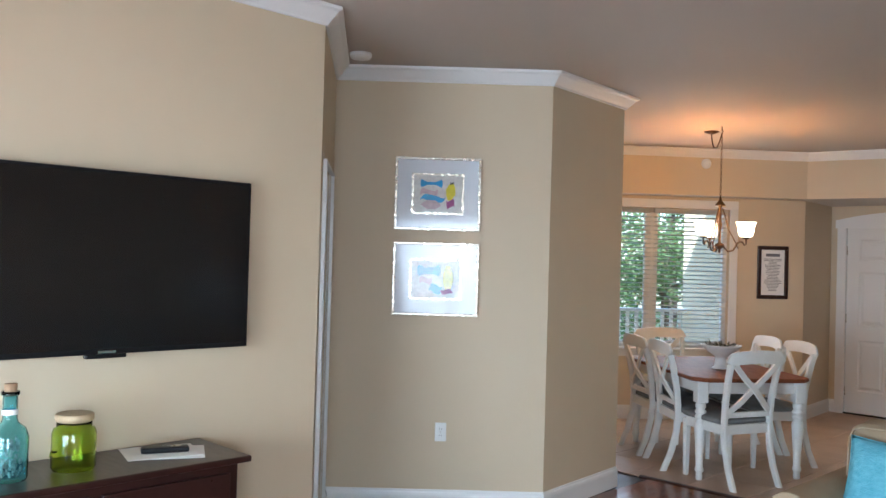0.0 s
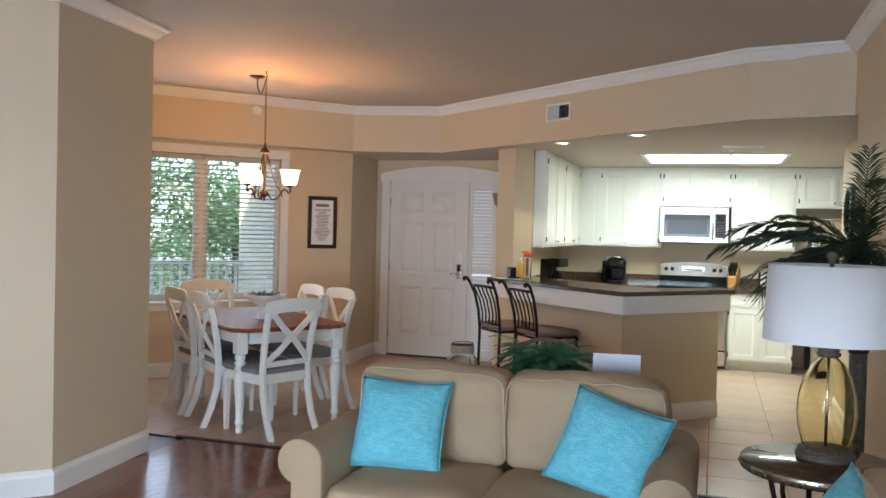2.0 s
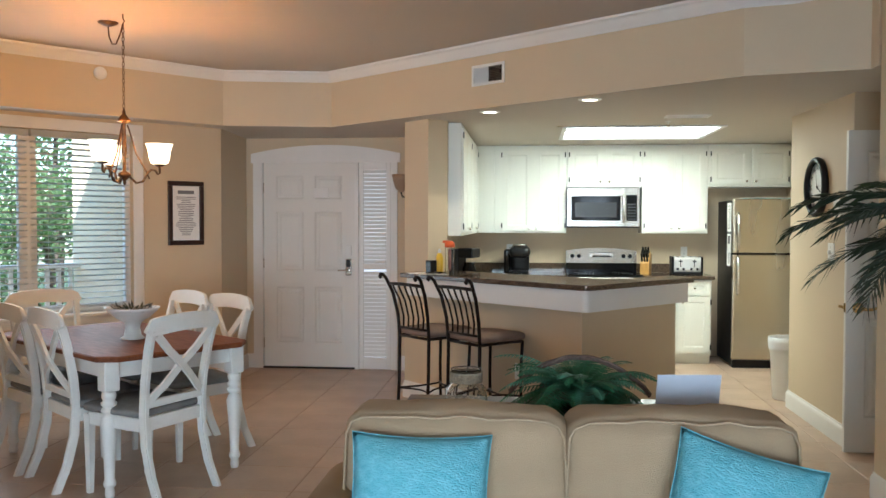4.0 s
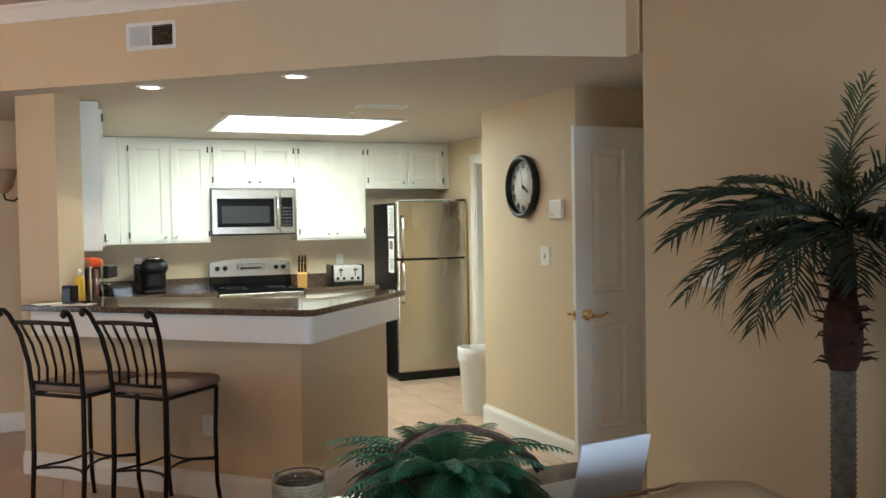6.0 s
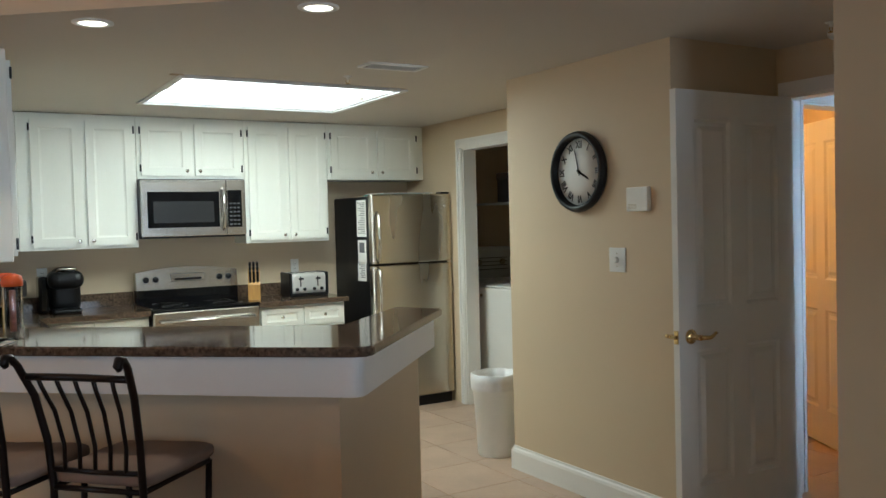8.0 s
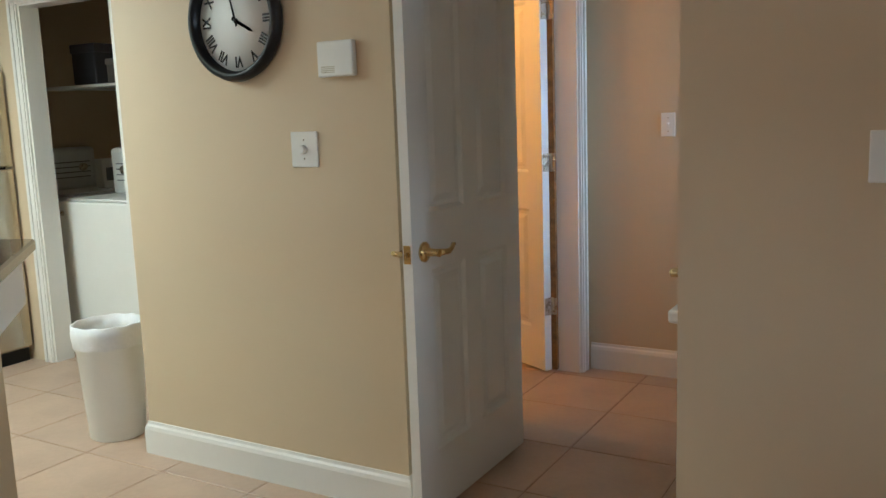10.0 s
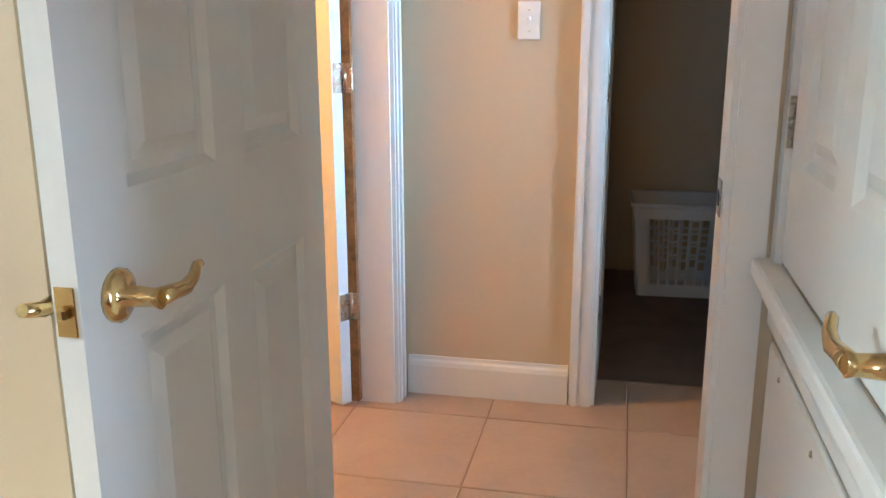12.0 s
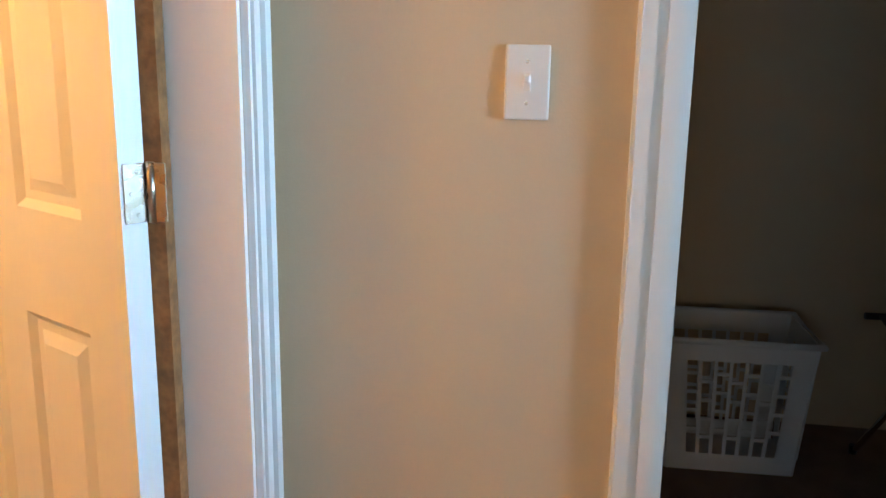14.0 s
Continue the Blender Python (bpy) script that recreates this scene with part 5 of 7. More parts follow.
# bar stools
def bar_stool(m):
    s = thing("bar_stool", "dark bronze metal bar stool with a taupe seat", "stool", m, group="bar stools")
    for x in (-0.17, 0.17):
        bm = bmesh.new()
        tube(bm, [(x, -0.225, 0.0), (x, -0.205, 0.3), (x, -0.20, 0.64), (x * 1.03, -0.215, 0.80), (x * 1.10, -0.25, 0.95), (x * 1.20, -0.30, 1.055), (x * 1.22, -0.325, 1.082), (x * 1.22, -0.345, 1.085), (x * 1.22, -0.352, 1.07), (x * 1.22, -0.342, 1.058)], [0.0125] * 6 + [0.014, 0.015, 0.014, 0.011], 10)
        part("back_post", bm, IRON, s)
        bm = bmesh.new()
        tube(bm, [(x, 0.20, 0.0), (x * 0.97, 0.18, 0.12), (x * 0.97, 0.175, 0.40), (x, 0.185, 0.64)], 0.0115, 10)
        part("front_leg", bm, IRON, s)
    bm = bmesh.new()
    tube(bm, [(-0.198, -0.275, 1.015), (-0.10, -0.292, 1.020), (0, -0.297, 1.022), (0.10, -0.292, 1.020), (0.198, -0.275, 1.015)], 0.012, 10)
    part("top_rail", bm, IRON, s)
    bm = bmesh.new()
    tube(bm, [(-0.172, -0.202, 0.70), (0, -0.212, 0.70), (0.172, -0.202, 0.70)], 0.009, 8)
    part("lower_rail", bm, IRON, s)
    for k in range(5):
        x = -0.115 + k * 0.0575
        bm = bmesh.new()
        tube(bm, [(x, -0.208, 0.70), (x * 1.02, -0.205, 0.78), (x * 1.08, -0.235, 0.90), (x * 1.16, -0.275, 0.98), (x * 1.2, -0.290, 1.018)], 0.007, 8)
        part("back_slat", bm, IRON, s)
    bm = bmesh.new()
    cushion(bm, -0.19, 0.19, -0.195, 0.205, 0.645, 0.70, 0.012, 0.025, n=8)
    part("seat", bm, TAUPE, s, "taupe suede seat pad")
    bm = bmesh.new()
    for p, q in (((-0.17, -0.20), (0.17, -0.20)), ((-0.17, 0.185), (0.17, 0.185)), ((-0.17, -0.20), (-0.17, 0.185)), ((0.17, -0.20), (0.17, 0.185))):
        tube(bm, [(*p, 0.638), (*q, 0.638)], 0.010, 8)
    part("seat_frame", bm, IRON, s)
    bm = bmesh.new()
    for x in (-0.165, 0.165):
        tube(bm, [(x, -0.21, 0.255), (x * 0.55, -0.09, 0.262), (x * 0.45, 0.0, 0.265), (x * 0.55, 0.09, 0.262), (x * 0.98, 0.176, 0.255)], 0.007, 8)
    for y, k in ((-0.205, 1), (0.178, -1)):
        tube(bm, [(-0.165, y, 0.250), (-0.09, y + k * 0.05, 0.25), (0, y + k * 0.07, 0.25), (0.09, y + k * 0.05, 0.25), (0.165, y, 0.250)], 0.007, 8)
    part("stretcher", bm, IRON, s)
    return s


stool = bar_stool(facing(-0.585, 7.375, -47))
copy_thing(stool, facing(-0.965, 7.63, -45))


# cabinets
def cab_door(parent, x0, x1, z0, z1, y, knob=None, hinges=0, name="cabinet_door"):
    """A raised-panel door; its front face is at y, facing -y."""
    w, h = x1 - x0, z1 - z0
    b = min(0.055, h * 0.27)
    bm = panel_leaf(w, h, 0.019, [(b, w - b, b, h - b)], FLAT)
    ob = part(name, bm, CABW, parent)
    ob.matrix_local = pose(x0, y, z0)
    if knob:
        bm = bmesh.new()
        lathe(bm, [(0.005, 0), (0.005, 0.012), (0.013, 0.017), (0.013, 0.023), (0.005, 0.027)], 14)
        part("knob", bm, CHROME, ob, "satin chrome knob").matrix_local = pose(knob[0] - x0, 0, knob[1] - z0, 90)
    if hinges:
        x = -0.006 if hinges < 0 else w + 0.006
        for z in (0.055, h - 0.055):
            bm = bmesh.new()
            rbox(bm, x - 0.006, x + 0.006, -0.004, 0.006, z - 0.026, z + 0.026, 0.002, 1)
            part("hinge", bm, BLACKM, ob, "black surface hinge")
    return ob


def upper(x0, x1, z0, z1, doors, label, yf=10.67):
    c = thing("wall_cabinet", label, "cabinet", group="kitchen wall cabinets")
    bm = bmesh.new()
    rbox(bm, x0, x1, yf + 0.02, 10.988, z0, z1, 0.003, 1)
    part("body", bm, CABW, c)
    for dx0, dx1, side in doors:
        cab_door(c, dx0, dx1, z0 + 0.025, z1 - 0.045, yf, (dx1 - 0.03 if side < 0 else dx0 + 0.03, z0 + 0.06), side)
    return c


upper(-0.66, 0.112, 1.345, 2.285, [(-0.575, -0.255, -1), (-0.225, 0.090, 1)], "white raised-panel wall cabinet with black hinges")
upper(0.114, 0.902, 1.835, 2.285, [(0.145, 0.495, -1), (0.530, 0.875, 1)], "white cabinet above the microwave")
upper(0.904, 1.588, 1.345, 2.285, [(0.935, 1.235, -1), (1.260, 1.560, 1)], "white raised-panel wall cabinet with black hinges")
upper(1.590, 2.478, 1.835, 2.285, [(1.620, 2.005, -1), (2.040, 2.40, 1)], "white cabinet above the refrigerator")
c = thing("wall_cabinet", "white side-wall kitchen cabinet seen on its end", "cabinet", group="kitchen wall cabinets")
bm = bmesh.new()
rbox(bm, -1.158, -0.852, 8.53, 10.688, 1.345, 2.285, 0.003, 1)
part("body", bm, CABW, c)
for k in range(4):
    y0 = 8.56 + k * 0.53
    d = cab_door(c, 0, 0.49, 1.37, 2.24, 0, (0.03 if k % 2 else 0.46, 1.405), 1 if k % 2 else -1)
    d.matrix_local = pose(-0.832, y0, 1.37, 0, 0, 90)
bm = bmesh.new()
rbox(bm, -0.851, -0.661, 10.69, 10.988, 1.345, 2.285, 0.003, 1)
part("corner_filler", bm, CABW, c)

# base cabinets and stone worktops


def base_unit(x0, x1, doors, label, drawers=True):
    c = thing("base_cabinet", label, "cabinet", group="kitchen base cabinets")
    bm = bmesh.new()
    box(bm, x0, x1, 10.42, 10.985, 0.10, 0.874)
    box(bm, x0, x1, 10.48, 10.985, 0.0, 0.10)
    part("body", bm, CABW, c)
    for dx0, dx1, side in doors:
        if drawers:
            cab_door(c, dx0, dx1, 0.72, 0.855, 10.40, ((dx0 + dx1) / 2, 0.79), 0, "drawer")
        cab_door(c, dx0, dx1, 0.125, 0.70 if drawers else 0.85, 10.40, (dx1 - 0.04 if side < 0 else dx0 + 0.04, 0.64), side)
    return c


base_unit(0.885, 1.58, [(0.905, 1.225, -1), (1.245, 1.565, 1)], "white base cabinet with drawers beside the range")
base_unit(-0.62, 0.105, [(-0.60, -0.27, -1), (-0.25, 0.09, 1)], "white base cabinet with drawers under the coffee maker")
c = thing("base_cabinet", "white side-wall base cabinets", "cabinet", group="kitchen base cabinets")
bm = bmesh.new()
box(bm, -1.158, -0.622, 8.60, 10.985, 0.10, 0.874)
box(bm, -1.158, -0.68, 8.60, 10.985, 0.0, 0.10)
part("body", bm, CABW, c)
for k in range(4):
    y0 = 8.63 + k * 0.44
    cab_door(c, 0, 0.41, 0.125, 0.85, 0, (0.37 if k % 2 == 0 else 0.04, 0.80)).matrix_local = pose(-0.602, y0, 0.125, 0, 0, 90)
wt = thing("granite_worktop", "speckled brown granite worktop with a low upstand", "worktop")
bm = bmesh.new()
prism(bm, [(-1.158, 8.58), (-0.585, 8.58), (-0.585, 10.375), (0.112, 10.375), (0.112, 10.988), (-1.158, 10.988)], 0.875, 0.913)
part("worktop", bm, GRANITE, wt)
bm = bmesh.new()
box(bm, -1.14, 0.112, 10.965, 10.988, 0.914, 1.012)
box(bm, -1.158, -1.138, 8.58, 10.988, 0.914, 1.012)
part("upstand", bm, GRANITE, wt)
wt = thing("granite_worktop", "speckled brown granite worktop beside the refrigerator", "worktop")
bm = bmesh.new()
rbox(bm, 0.882, 1.605, 10.375, 10.988, 0.875, 0.913, 0.005, 2)
part("worktop", bm, GRANITE, wt)
bm = bmesh.new()
box(bm, 0.882, 1.60, 10.965, 10.988, 0.914, 1.012)
part("upstand", bm, GRANITE, wt)

# electric range
rg = thing("range_cooker", "stainless and black electric range with a control panel", "cooker", pose(0.4975, 0, 0))
bm = bmesh.new()
rbox(bm, -0.38, 0.38, 10.38, 10.95, 0.02, 0.905, 0.006, 1)
part("body", bm, BLACKM, rg)
bm = bmesh.new()
rbox(bm, -0.383, 0.383, 10.355, 10.90, 0.905, 0.922, 0.005, 2)
part("cooktop", bm, BLACKG, rg, "black glass cooktop")
bm = bmesh.new()
n = 14
xs = [-0.38 + 0.76 * i / n for i in range(n + 1)]
z1 = [1.150 + 0.035 * (1 - (x / 0.38) ** 2) for x in xs]
for i in range(n):
    v = [bm.verts.new(p) for y, sh in ((10.865, 0), (10.96, 0)) for p in ((xs[i], y, 1.02), (xs[i + 1], y, 1.02), (xs[i + 1], y + 0.02, z1[i + 1]), (xs[i], y + 0.02, z1[i]))]
    for f in ((0, 1, 2, 3), (7, 6, 5, 4), (3, 2, 6, 7), (1, 0, 4, 5)) + (((0, 3, 7, 4),) if i == 0 else ()) + (((2, 1, 5, 6),) if i == n - 1 else ()):
        bm.faces.new([v[k] for k in f])
bmesh.ops.remove_doubles(bm, verts=bm.verts[:], dist=0.0003)
panel = part("control_panel", bm, STEEL, rg, "arched stainless control panel")
bm = bmesh.new()
box(bm, -0.38, 0.38, 10.868, 10.955, 0.922, 1.02)
part("riser", bm, BLACKG, rg)
bm = bmesh.new()
rbox(bm, -0.13, 0.13, 10.868, 10.876, 1.075, 1.135, 0.004, 1)
part("clock_display", bm, CHROME, panel, "pale control display")
bm = bmesh.new()
rbox(bm, -0.10, 0.10, 10.860, 10.868, 1.085, 1.10, 0.004, 1)
part("trim_bar", bm, BLACKM, panel)
for x in (-0.31, -0.24, 0.24, 0.31):
    bm = bmesh.new()
    lathe(bm, [(0.024, 0), (0.022, 0.010), (0.017, 0.022), (0.002, 0.024)], 18)
    part("knob", bm, BLACKM, panel).matrix_local = pose(x, 10.874, 1.095, 80)
bm = bmesh.new()
rbox(bm, -0.375, 0.375, 10.345, 10.38, 0.22, 0.895, 0.008, 2)
part("oven_door", bm, STEEL, rg)
bm = bmesh.new()
rbox(bm, -0.27, 0.27, 10.341, 10.347, 0.38, 0.72, 0.006, 1)
part("oven_window", bm, BLACKG, rg)
bm = bmesh.new()
tube(bm, [(-0.33, 10.345, 0.83), (-0.33, 10.30, 0.83), (0.33, 10.30, 0.83), (0.33, 10.345, 0.83)], 0.011, 10)
part("oven_handle", bm, CHROME, rg)
bm = bmesh.new()
rbox(bm, -0.375, 0.375, 10.352, 10.38, 0.045, 0.205, 0.006, 1)
part("warming_drawer", bm, STEEL, rg)
for x, y, r in ((-0.19, 10.50, 0.085), (0.19, 10.50, 0.105), (-0.19, 10.75, 0.105), (0.19, 10.75, 0.085)):
    bm = bmesh.new()
    lathe(bm, [(r - 0.004, 0.9225), (r, 0.9228)], 36, x, y, caps=False)
    part("burner_ring", bm, NICKEL, rg)

# microwave
mw = thing("microwave_oven", "stainless over-the-range microwave with a black window", "microwave", pose(0.4925, 10.585, 1.405))
bm = bmesh.new()
rbox(bm, -0.379, 0.379, 0.02, 0.40, 0.0, 0.428, 0.004, 1)
part("body", bm, BLACKM, mw)
bm = bmesh.new()
rbox(bm, -0.379, 0.235, 0.0, 0.022, 0.012, 0.42, 0.005, 2)
door = part("door", bm, STEEL, mw)
bm = bmesh.new()
rbox(bm, -0.335, 0.180, -0.003, 0.002, 0.075, 0.335, 0.004, 1)
part("door_glass", bm, BLACKG, door)
bm = bmesh.new()
rbox(bm, -0.295, 0.140, -0.0045, -0.002, 0.11, 0.265, 0.004, 1)
part("mesh_window", bm, material("mesh_grey", (0.022, 0.022, 0.023), 0.25, var=0.1, scale=200), door)
bm = bmesh.new()
tube(bm, [(0.207, 0.0, 0.055), (0.207, -0.035, 0.07), (0.207, -0.040, 0.20), (0.207, -0.035, 0.345), (0.207, 0.0, 0.36)], 0.011, 10)
part("handle", bm, CHROME, door, "polished curved handle")
bm = bmesh.new()
rbox(bm, 0.237, 0.379, 0.0, 0.022, 0.012, 0.42, 0.005, 2)
cp = part("control_panel", bm, STEEL, mw)
bm = bmesh.new()
rbox(bm, 0.243, 0.350, -0.003, 0.001, 0.07, 0.345, 0.004, 1)
part("keypad", bm, BLACKG, cp)
bm = bmesh.new()
for i in range(3):
    for j in range(6):
        box(bm, 0.256 + i * 0.029, 0.276 + i * 0.029, -0.0042, -0.003, 0.085 + j * 0.031, 0.097 + j * 0.031)
part("key_marks", bm, material("key_print", (0.07, 0.07, 0.07), 0.5), cp)
bm = bmesh.new()
lathe(bm, [(0.014, 0), (0.012, 0.003)], 18)
part("badge", bm, CHROME, door).matrix_local = pose(0.02, 0.0, 0.385, 90)
for k in range(9):
    bm = bmesh.new()
    box(bm, -0.34 + k * 0.06, -0.30 + k * 0.06, -0.0006, 0.001, 0.408, 0.411)
    part("vent_slot", bm, BLACKM, door)

# refrigerator
FSTEEL = material("fridge_steel", (0.60, 0.55, 0.45), 0.27, metal=1.0, var=0.02, scale=0.8, bump_scale=60, stretch=(3, 3, 0.6))
fr = thing("refrigerator", "stainless top-freezer refrigerator with black sides", "refrigerator", pose(2.105, 10.24, 0))
bm = bmesh.new()
rbox(bm, -0.355, 0.355, 0.055, 0.70, 0.02, 1.685, 0.006, 1)
part("cabinet_body", bm, BLACKM, fr, "black textured cabinet")
bm = bmesh.new()
rbox(bm, -0.36, 0.36, -0.01, 0.055, 1.155, 1.70, 0.014, 3)
d1 = part("freezer_door", bm, FSTEEL, fr)
bm = bmesh.new()
rbox(bm, -0.36, 0.36, -0.01, 0.055, 0.085, 1.143, 0.014, 3)
d2 = part("fridge_door", bm, FSTEEL, fr)
for d, z0, z1 in ((d1, 1.17, 1.56), (d2, 0.74, 1.13)):
    bm = bmesh.new()
    tube(bm, [(-0.315, -0.008, z0), (-0.315, -0.050, z0 + 0.03), (-0.315, -0.060, (z0 + z1) / 2), (-0.315, -0.050, z1 - 0.03), (-0.315, -0.008, z1)], [0.011, 0.012, 0.013, 0.012, 0.011], 10)
    part("handle", bm, CHROME, d, "long curved steel handle")
bm = bmesh.new()
rbox(bm, -0.35, 0.35, 0.02, 0.06, 0.0, 0.08, 0.004, 1)
part("kick_grille", bm, BLACKM, fr)
bm = bmesh.new()
lathe(bm, [(0.016, 0), (0.014, 0.003)], 18)
part("badge", bm, CHROME, d1).matrix_local = pose(0.30, -0.010, 1.60, 90)
bm = bmesh.new()
rbox(bm, 0.28, 0.36, 0.01, 0.09, 1.70, 1.715, 0.004, 1)
part("hinge_cover", bm, BLACKM, fr)
# papers held on its side
for z0, z1, y0, y1 in ((1.37, 1.66, 0.09, 0.26), (1.16, 1.345, 0.10, 0.25), (1.02, 1.17, 0.11, 0.26)):
    p = thing("paper_notice", "white printed notice on the refrigerator side", "paper", pose(1.7485, 10.24, 0))
    bm = bmesh.new()
    box(bm, -0.0012, 0.0, y0, y1, z0, z1)
    sheet = part("sheet", bm, PAPER, p)
    rnd = random.Random(int(z0 * 100))
    bm = bmesh.new()
    if z0 == 1.16:
        box(bm, -0.0022, -0.0013, y0 + 0.03, y1 - 0.03, z1 - 0.10, z1 - 0.02)
    else:
        for k in range(int((z1 - z0 - 0.03) / 0.014)):
            box(bm, -0.0022, -0.0013, y0 + 0.02, y1 - 0.02 - rnd.random() * 0.06, z1 - 0.025 - k * 0.014, z1 - 0.020 - k * 0.014)
    part("print", bm, INK, sheet)
# trays on top
for k, c in enumerate(((0.62, 0.62, 0.60), (0.10, 0.42, 0.40), (0.70, 0.68, 0.64))):
    bm = bmesh.new()
    rbox(bm, -0.22, 0.24, -0.15, 0.15, 0, 0.009, 0.003, 1)
    solid("cutting_board", bm, material("board_colour", c, 0.45, var=0.05), "thin coloured cutting board on the refrigerator", "cutting board", pose(2.07 + 0.02 * k, 10.47, 1.6855 + 0.010 * k, 0, 0, 3 * k - 3))

# coffee maker with pods
cm = thing("coffee_maker", "black single-cup coffee maker with a chrome top", "coffee maker", facing(-0.385, 10.72, 0, 0.9135))
bm = bmesh.new()
rbox(bm, -0.105, 0.105, -0.01, 0.16, 0.0, 0.27, 0.06, 6)
rbox(bm, -0.115, 0.115, -0.13, 0.11, 0.165, 0.292, 0.06, 7)
rbox(bm, -0.09, 0.09, -0.14, 0.02, 0.0, 0.03, 0.012, 2)
part("body", bm, BLACKM, cm)
bm = bmesh.new()
lathe(bm, [(0.085, 0.282), (0.080, 0.296), (0.055, 0.312), (0.002, 0.316)], 28, 0, -0.02)
part("lid", bm, BLACKG, cm)
bm = bmesh.new()
tube(bm, [(-0.06, -0.10, 0.29), (-0.05, -0.125, 0.305), (0.05, -0.125, 0.305), (0.06, -0.10, 0.29)], 0.008, 8)
part("lift_handle", bm, CHROME, cm)
bm = bmesh.new()
rbox(bm, -0.17, -0.102, -0.02, 0.15, 0.0, 0.255, 0.02, 3)
part("water_tank", bm, BLACKG, cm)
# drip coffee maker on the side worktop
dc = thing("drip_coffee_maker", "black drip coffee maker with a glass carafe", "coffee maker", facing(-0.88, 9.30, 70, 0.9135))
bm = bmesh.new()
rbox(bm, -0.095, 0.095, 0.02, 0.12, 0.0, 0.30, 0.012, 2)
rbox(bm, -0.095, 0.095, -0.12, 0.03, 0.22, 0.31, 0.012, 2)
rbox(bm, -0.095, 0.095, -0.12, 0.03, 0.0, 0.03, 0.008, 2)
part("body", bm, BLACKM, dc)
bm = bmesh.new()
lathe(bm, [(0.055, 0.032), (0.068, 0.06), (0.065, 0.12), (0.045, 0.165), (0.048, 0.18)], 24, 0, -0.05)
part("carafe", bm, BLACKG, dc)
# toaster
to = thing("toaster", "four-slice stainless toaster with black ends", "toaster", facing(1.375, 10.70, -3, 0.9135))
bm = bmesh.new()
rbox(bm, -0.145, 0.145, -0.10, 0.14, 0.022, 0.185, 0.028, 4)
part("shell", bm, material("toaster_steel", (0.66, 0.65, 0.62), 0.38, metal=0.45, var=0.05, scale=4), to)
bm = bmesh.new()
rbox(bm, -0.16, -0.138, -0.105, 0.145, 0.012, 0.19, 0.010, 3)
rbox(bm, 0.138, 0.16, -0.105, 0.145, 0.012, 0.19, 0.010, 3)
rbox(bm, -0.155, 0.155, -0.105, 0.145, 0.0, 0.028, 0.008, 2)
part("end_cap", bm, BLACKM, to)
bm = bmesh.new()
for x in (-0.105, -0.045, 0.03, 0.09):
    box(bm, x, x + 0.025, -0.07, 0.11, 0.183, 0.187)
part("slot", bm, BLACKM, to)
for x in (-0.07, 0.07):
    bm = bmesh.new()
    rbox(bm, x - 0.004, x + 0.004, -0.103, -0.098, 0.08, 0.16, 0.001, 1)
    part("lever_track", bm, BLACKM, to)
    bm = bmesh.new()
    rbox(bm, x - 0.02, x + 0.02, -0.122, -0.102, 0.135, 0.148, 0.004, 1)
    part("lever", bm, BLACKM, to)
    for dx in (-0.03, 0.03):
        bm = bmesh.new()
        lathe(bm, [(0.014, 0), (0.012, 0.014), (0.002, 0.016)], 14)
        part("dial", bm, BLACKM, to).matrix_local = pose(x + dx, -0.10, 0.06, 90)
# knife block
kb = thing("knife_block", "yellow wooden knife block with black-handled knives", "knife block", facing(0.955, 10.70, -18, 0.9135))
bm = bmesh.new()
v = [bm.verts.new((x, y, z)) for x in (-0.045, 0.045) for y, z in ((-0.09, 0), (0.06, 0), (0.09, 0.20), (0.0, 0.235), (-0.09, 0.115))]
for f in ((4, 3, 2, 1, 0), (5, 6, 7, 8, 9), (0, 1, 6, 5), (1, 2, 7, 6), (2, 3, 8, 7), (3, 4, 9, 8), (4, 0, 5, 9)):
    bm.faces.new([v[i] for i in f])
part("block", bm, material("honey_wood", (0.50, 0.27, 0.07), 0.4, var=0.15, scale=8, stretch=(8, 8, 1)), kb)
for i in range(3):
    for j in range(3):
        bm = bmesh.new()
        rbox(bm, -0.009, 0.009, -0.012, 0.012, 0.0, 0.105 - 0.014 * j, 0.004, 2)
        part("knife_handle", bm, BLACKM, kb).matrix_local = pose(-0.028 + 0.028 * i, -0.065 + 0.034 * j, 0.137 + 0.042 * j, 32)
for x, z in ((1.40, 1.14), (-0.50, 1.16)):
    wall_plate("wall_outlet", "white outlet on the kitchen back wall", "outlet", facing(x, 10.99, 0, z), kind="outlet")

# things on the bar
bt = thing("infuser_bottle", "clear plastic bottle with a bright orange lid", "bottle", pose(-0.90, 8.02, 1.0625))
bm = bmesh.new()
hollow(bm, [(0.002, 0.001), (0.034, 0.001), (0.037, 0.010), (0.037, 0.205), (0.034, 0.215)], 0.003)
part("bottle", bm, glass("bottle_plastic", (0.96, 0.97, 0.97), 0.05, 1.3), bt)
bm = bmesh.new()
lathe(bm, [(0.039, 0.205), (0.040, 0.222), (0.036, 0.245), (0.012, 0.255)], 24)
rbox(bm, -0.055, 0.0, -0.012, 0.012, 0.238, 0.258, 0.006, 2)
part("lid", bm, material("orange_plastic", (0.75, 0.12, 0.02), 0.4), bt)
bm = bmesh.new()
lathe(bm, [(0.012, 0.03), (0.012, 0.19)], 12)
part("infuser", bm, material("pink_tube", (0.55, 0.25, 0.20), 0.5, var=0.3, scale=60), bt)
sb = thing("soap_bottle", "yellow squeeze bottle standing behind the bar", "bottle", pose(-0.99, 8.13, 1.0625))
bm = bmesh.new()
lathe(bm, [(0.028, 0), (0.030, 0.01), (0.030, 0.12), (0.018, 0.15), (0.012, 0.155)], 20)
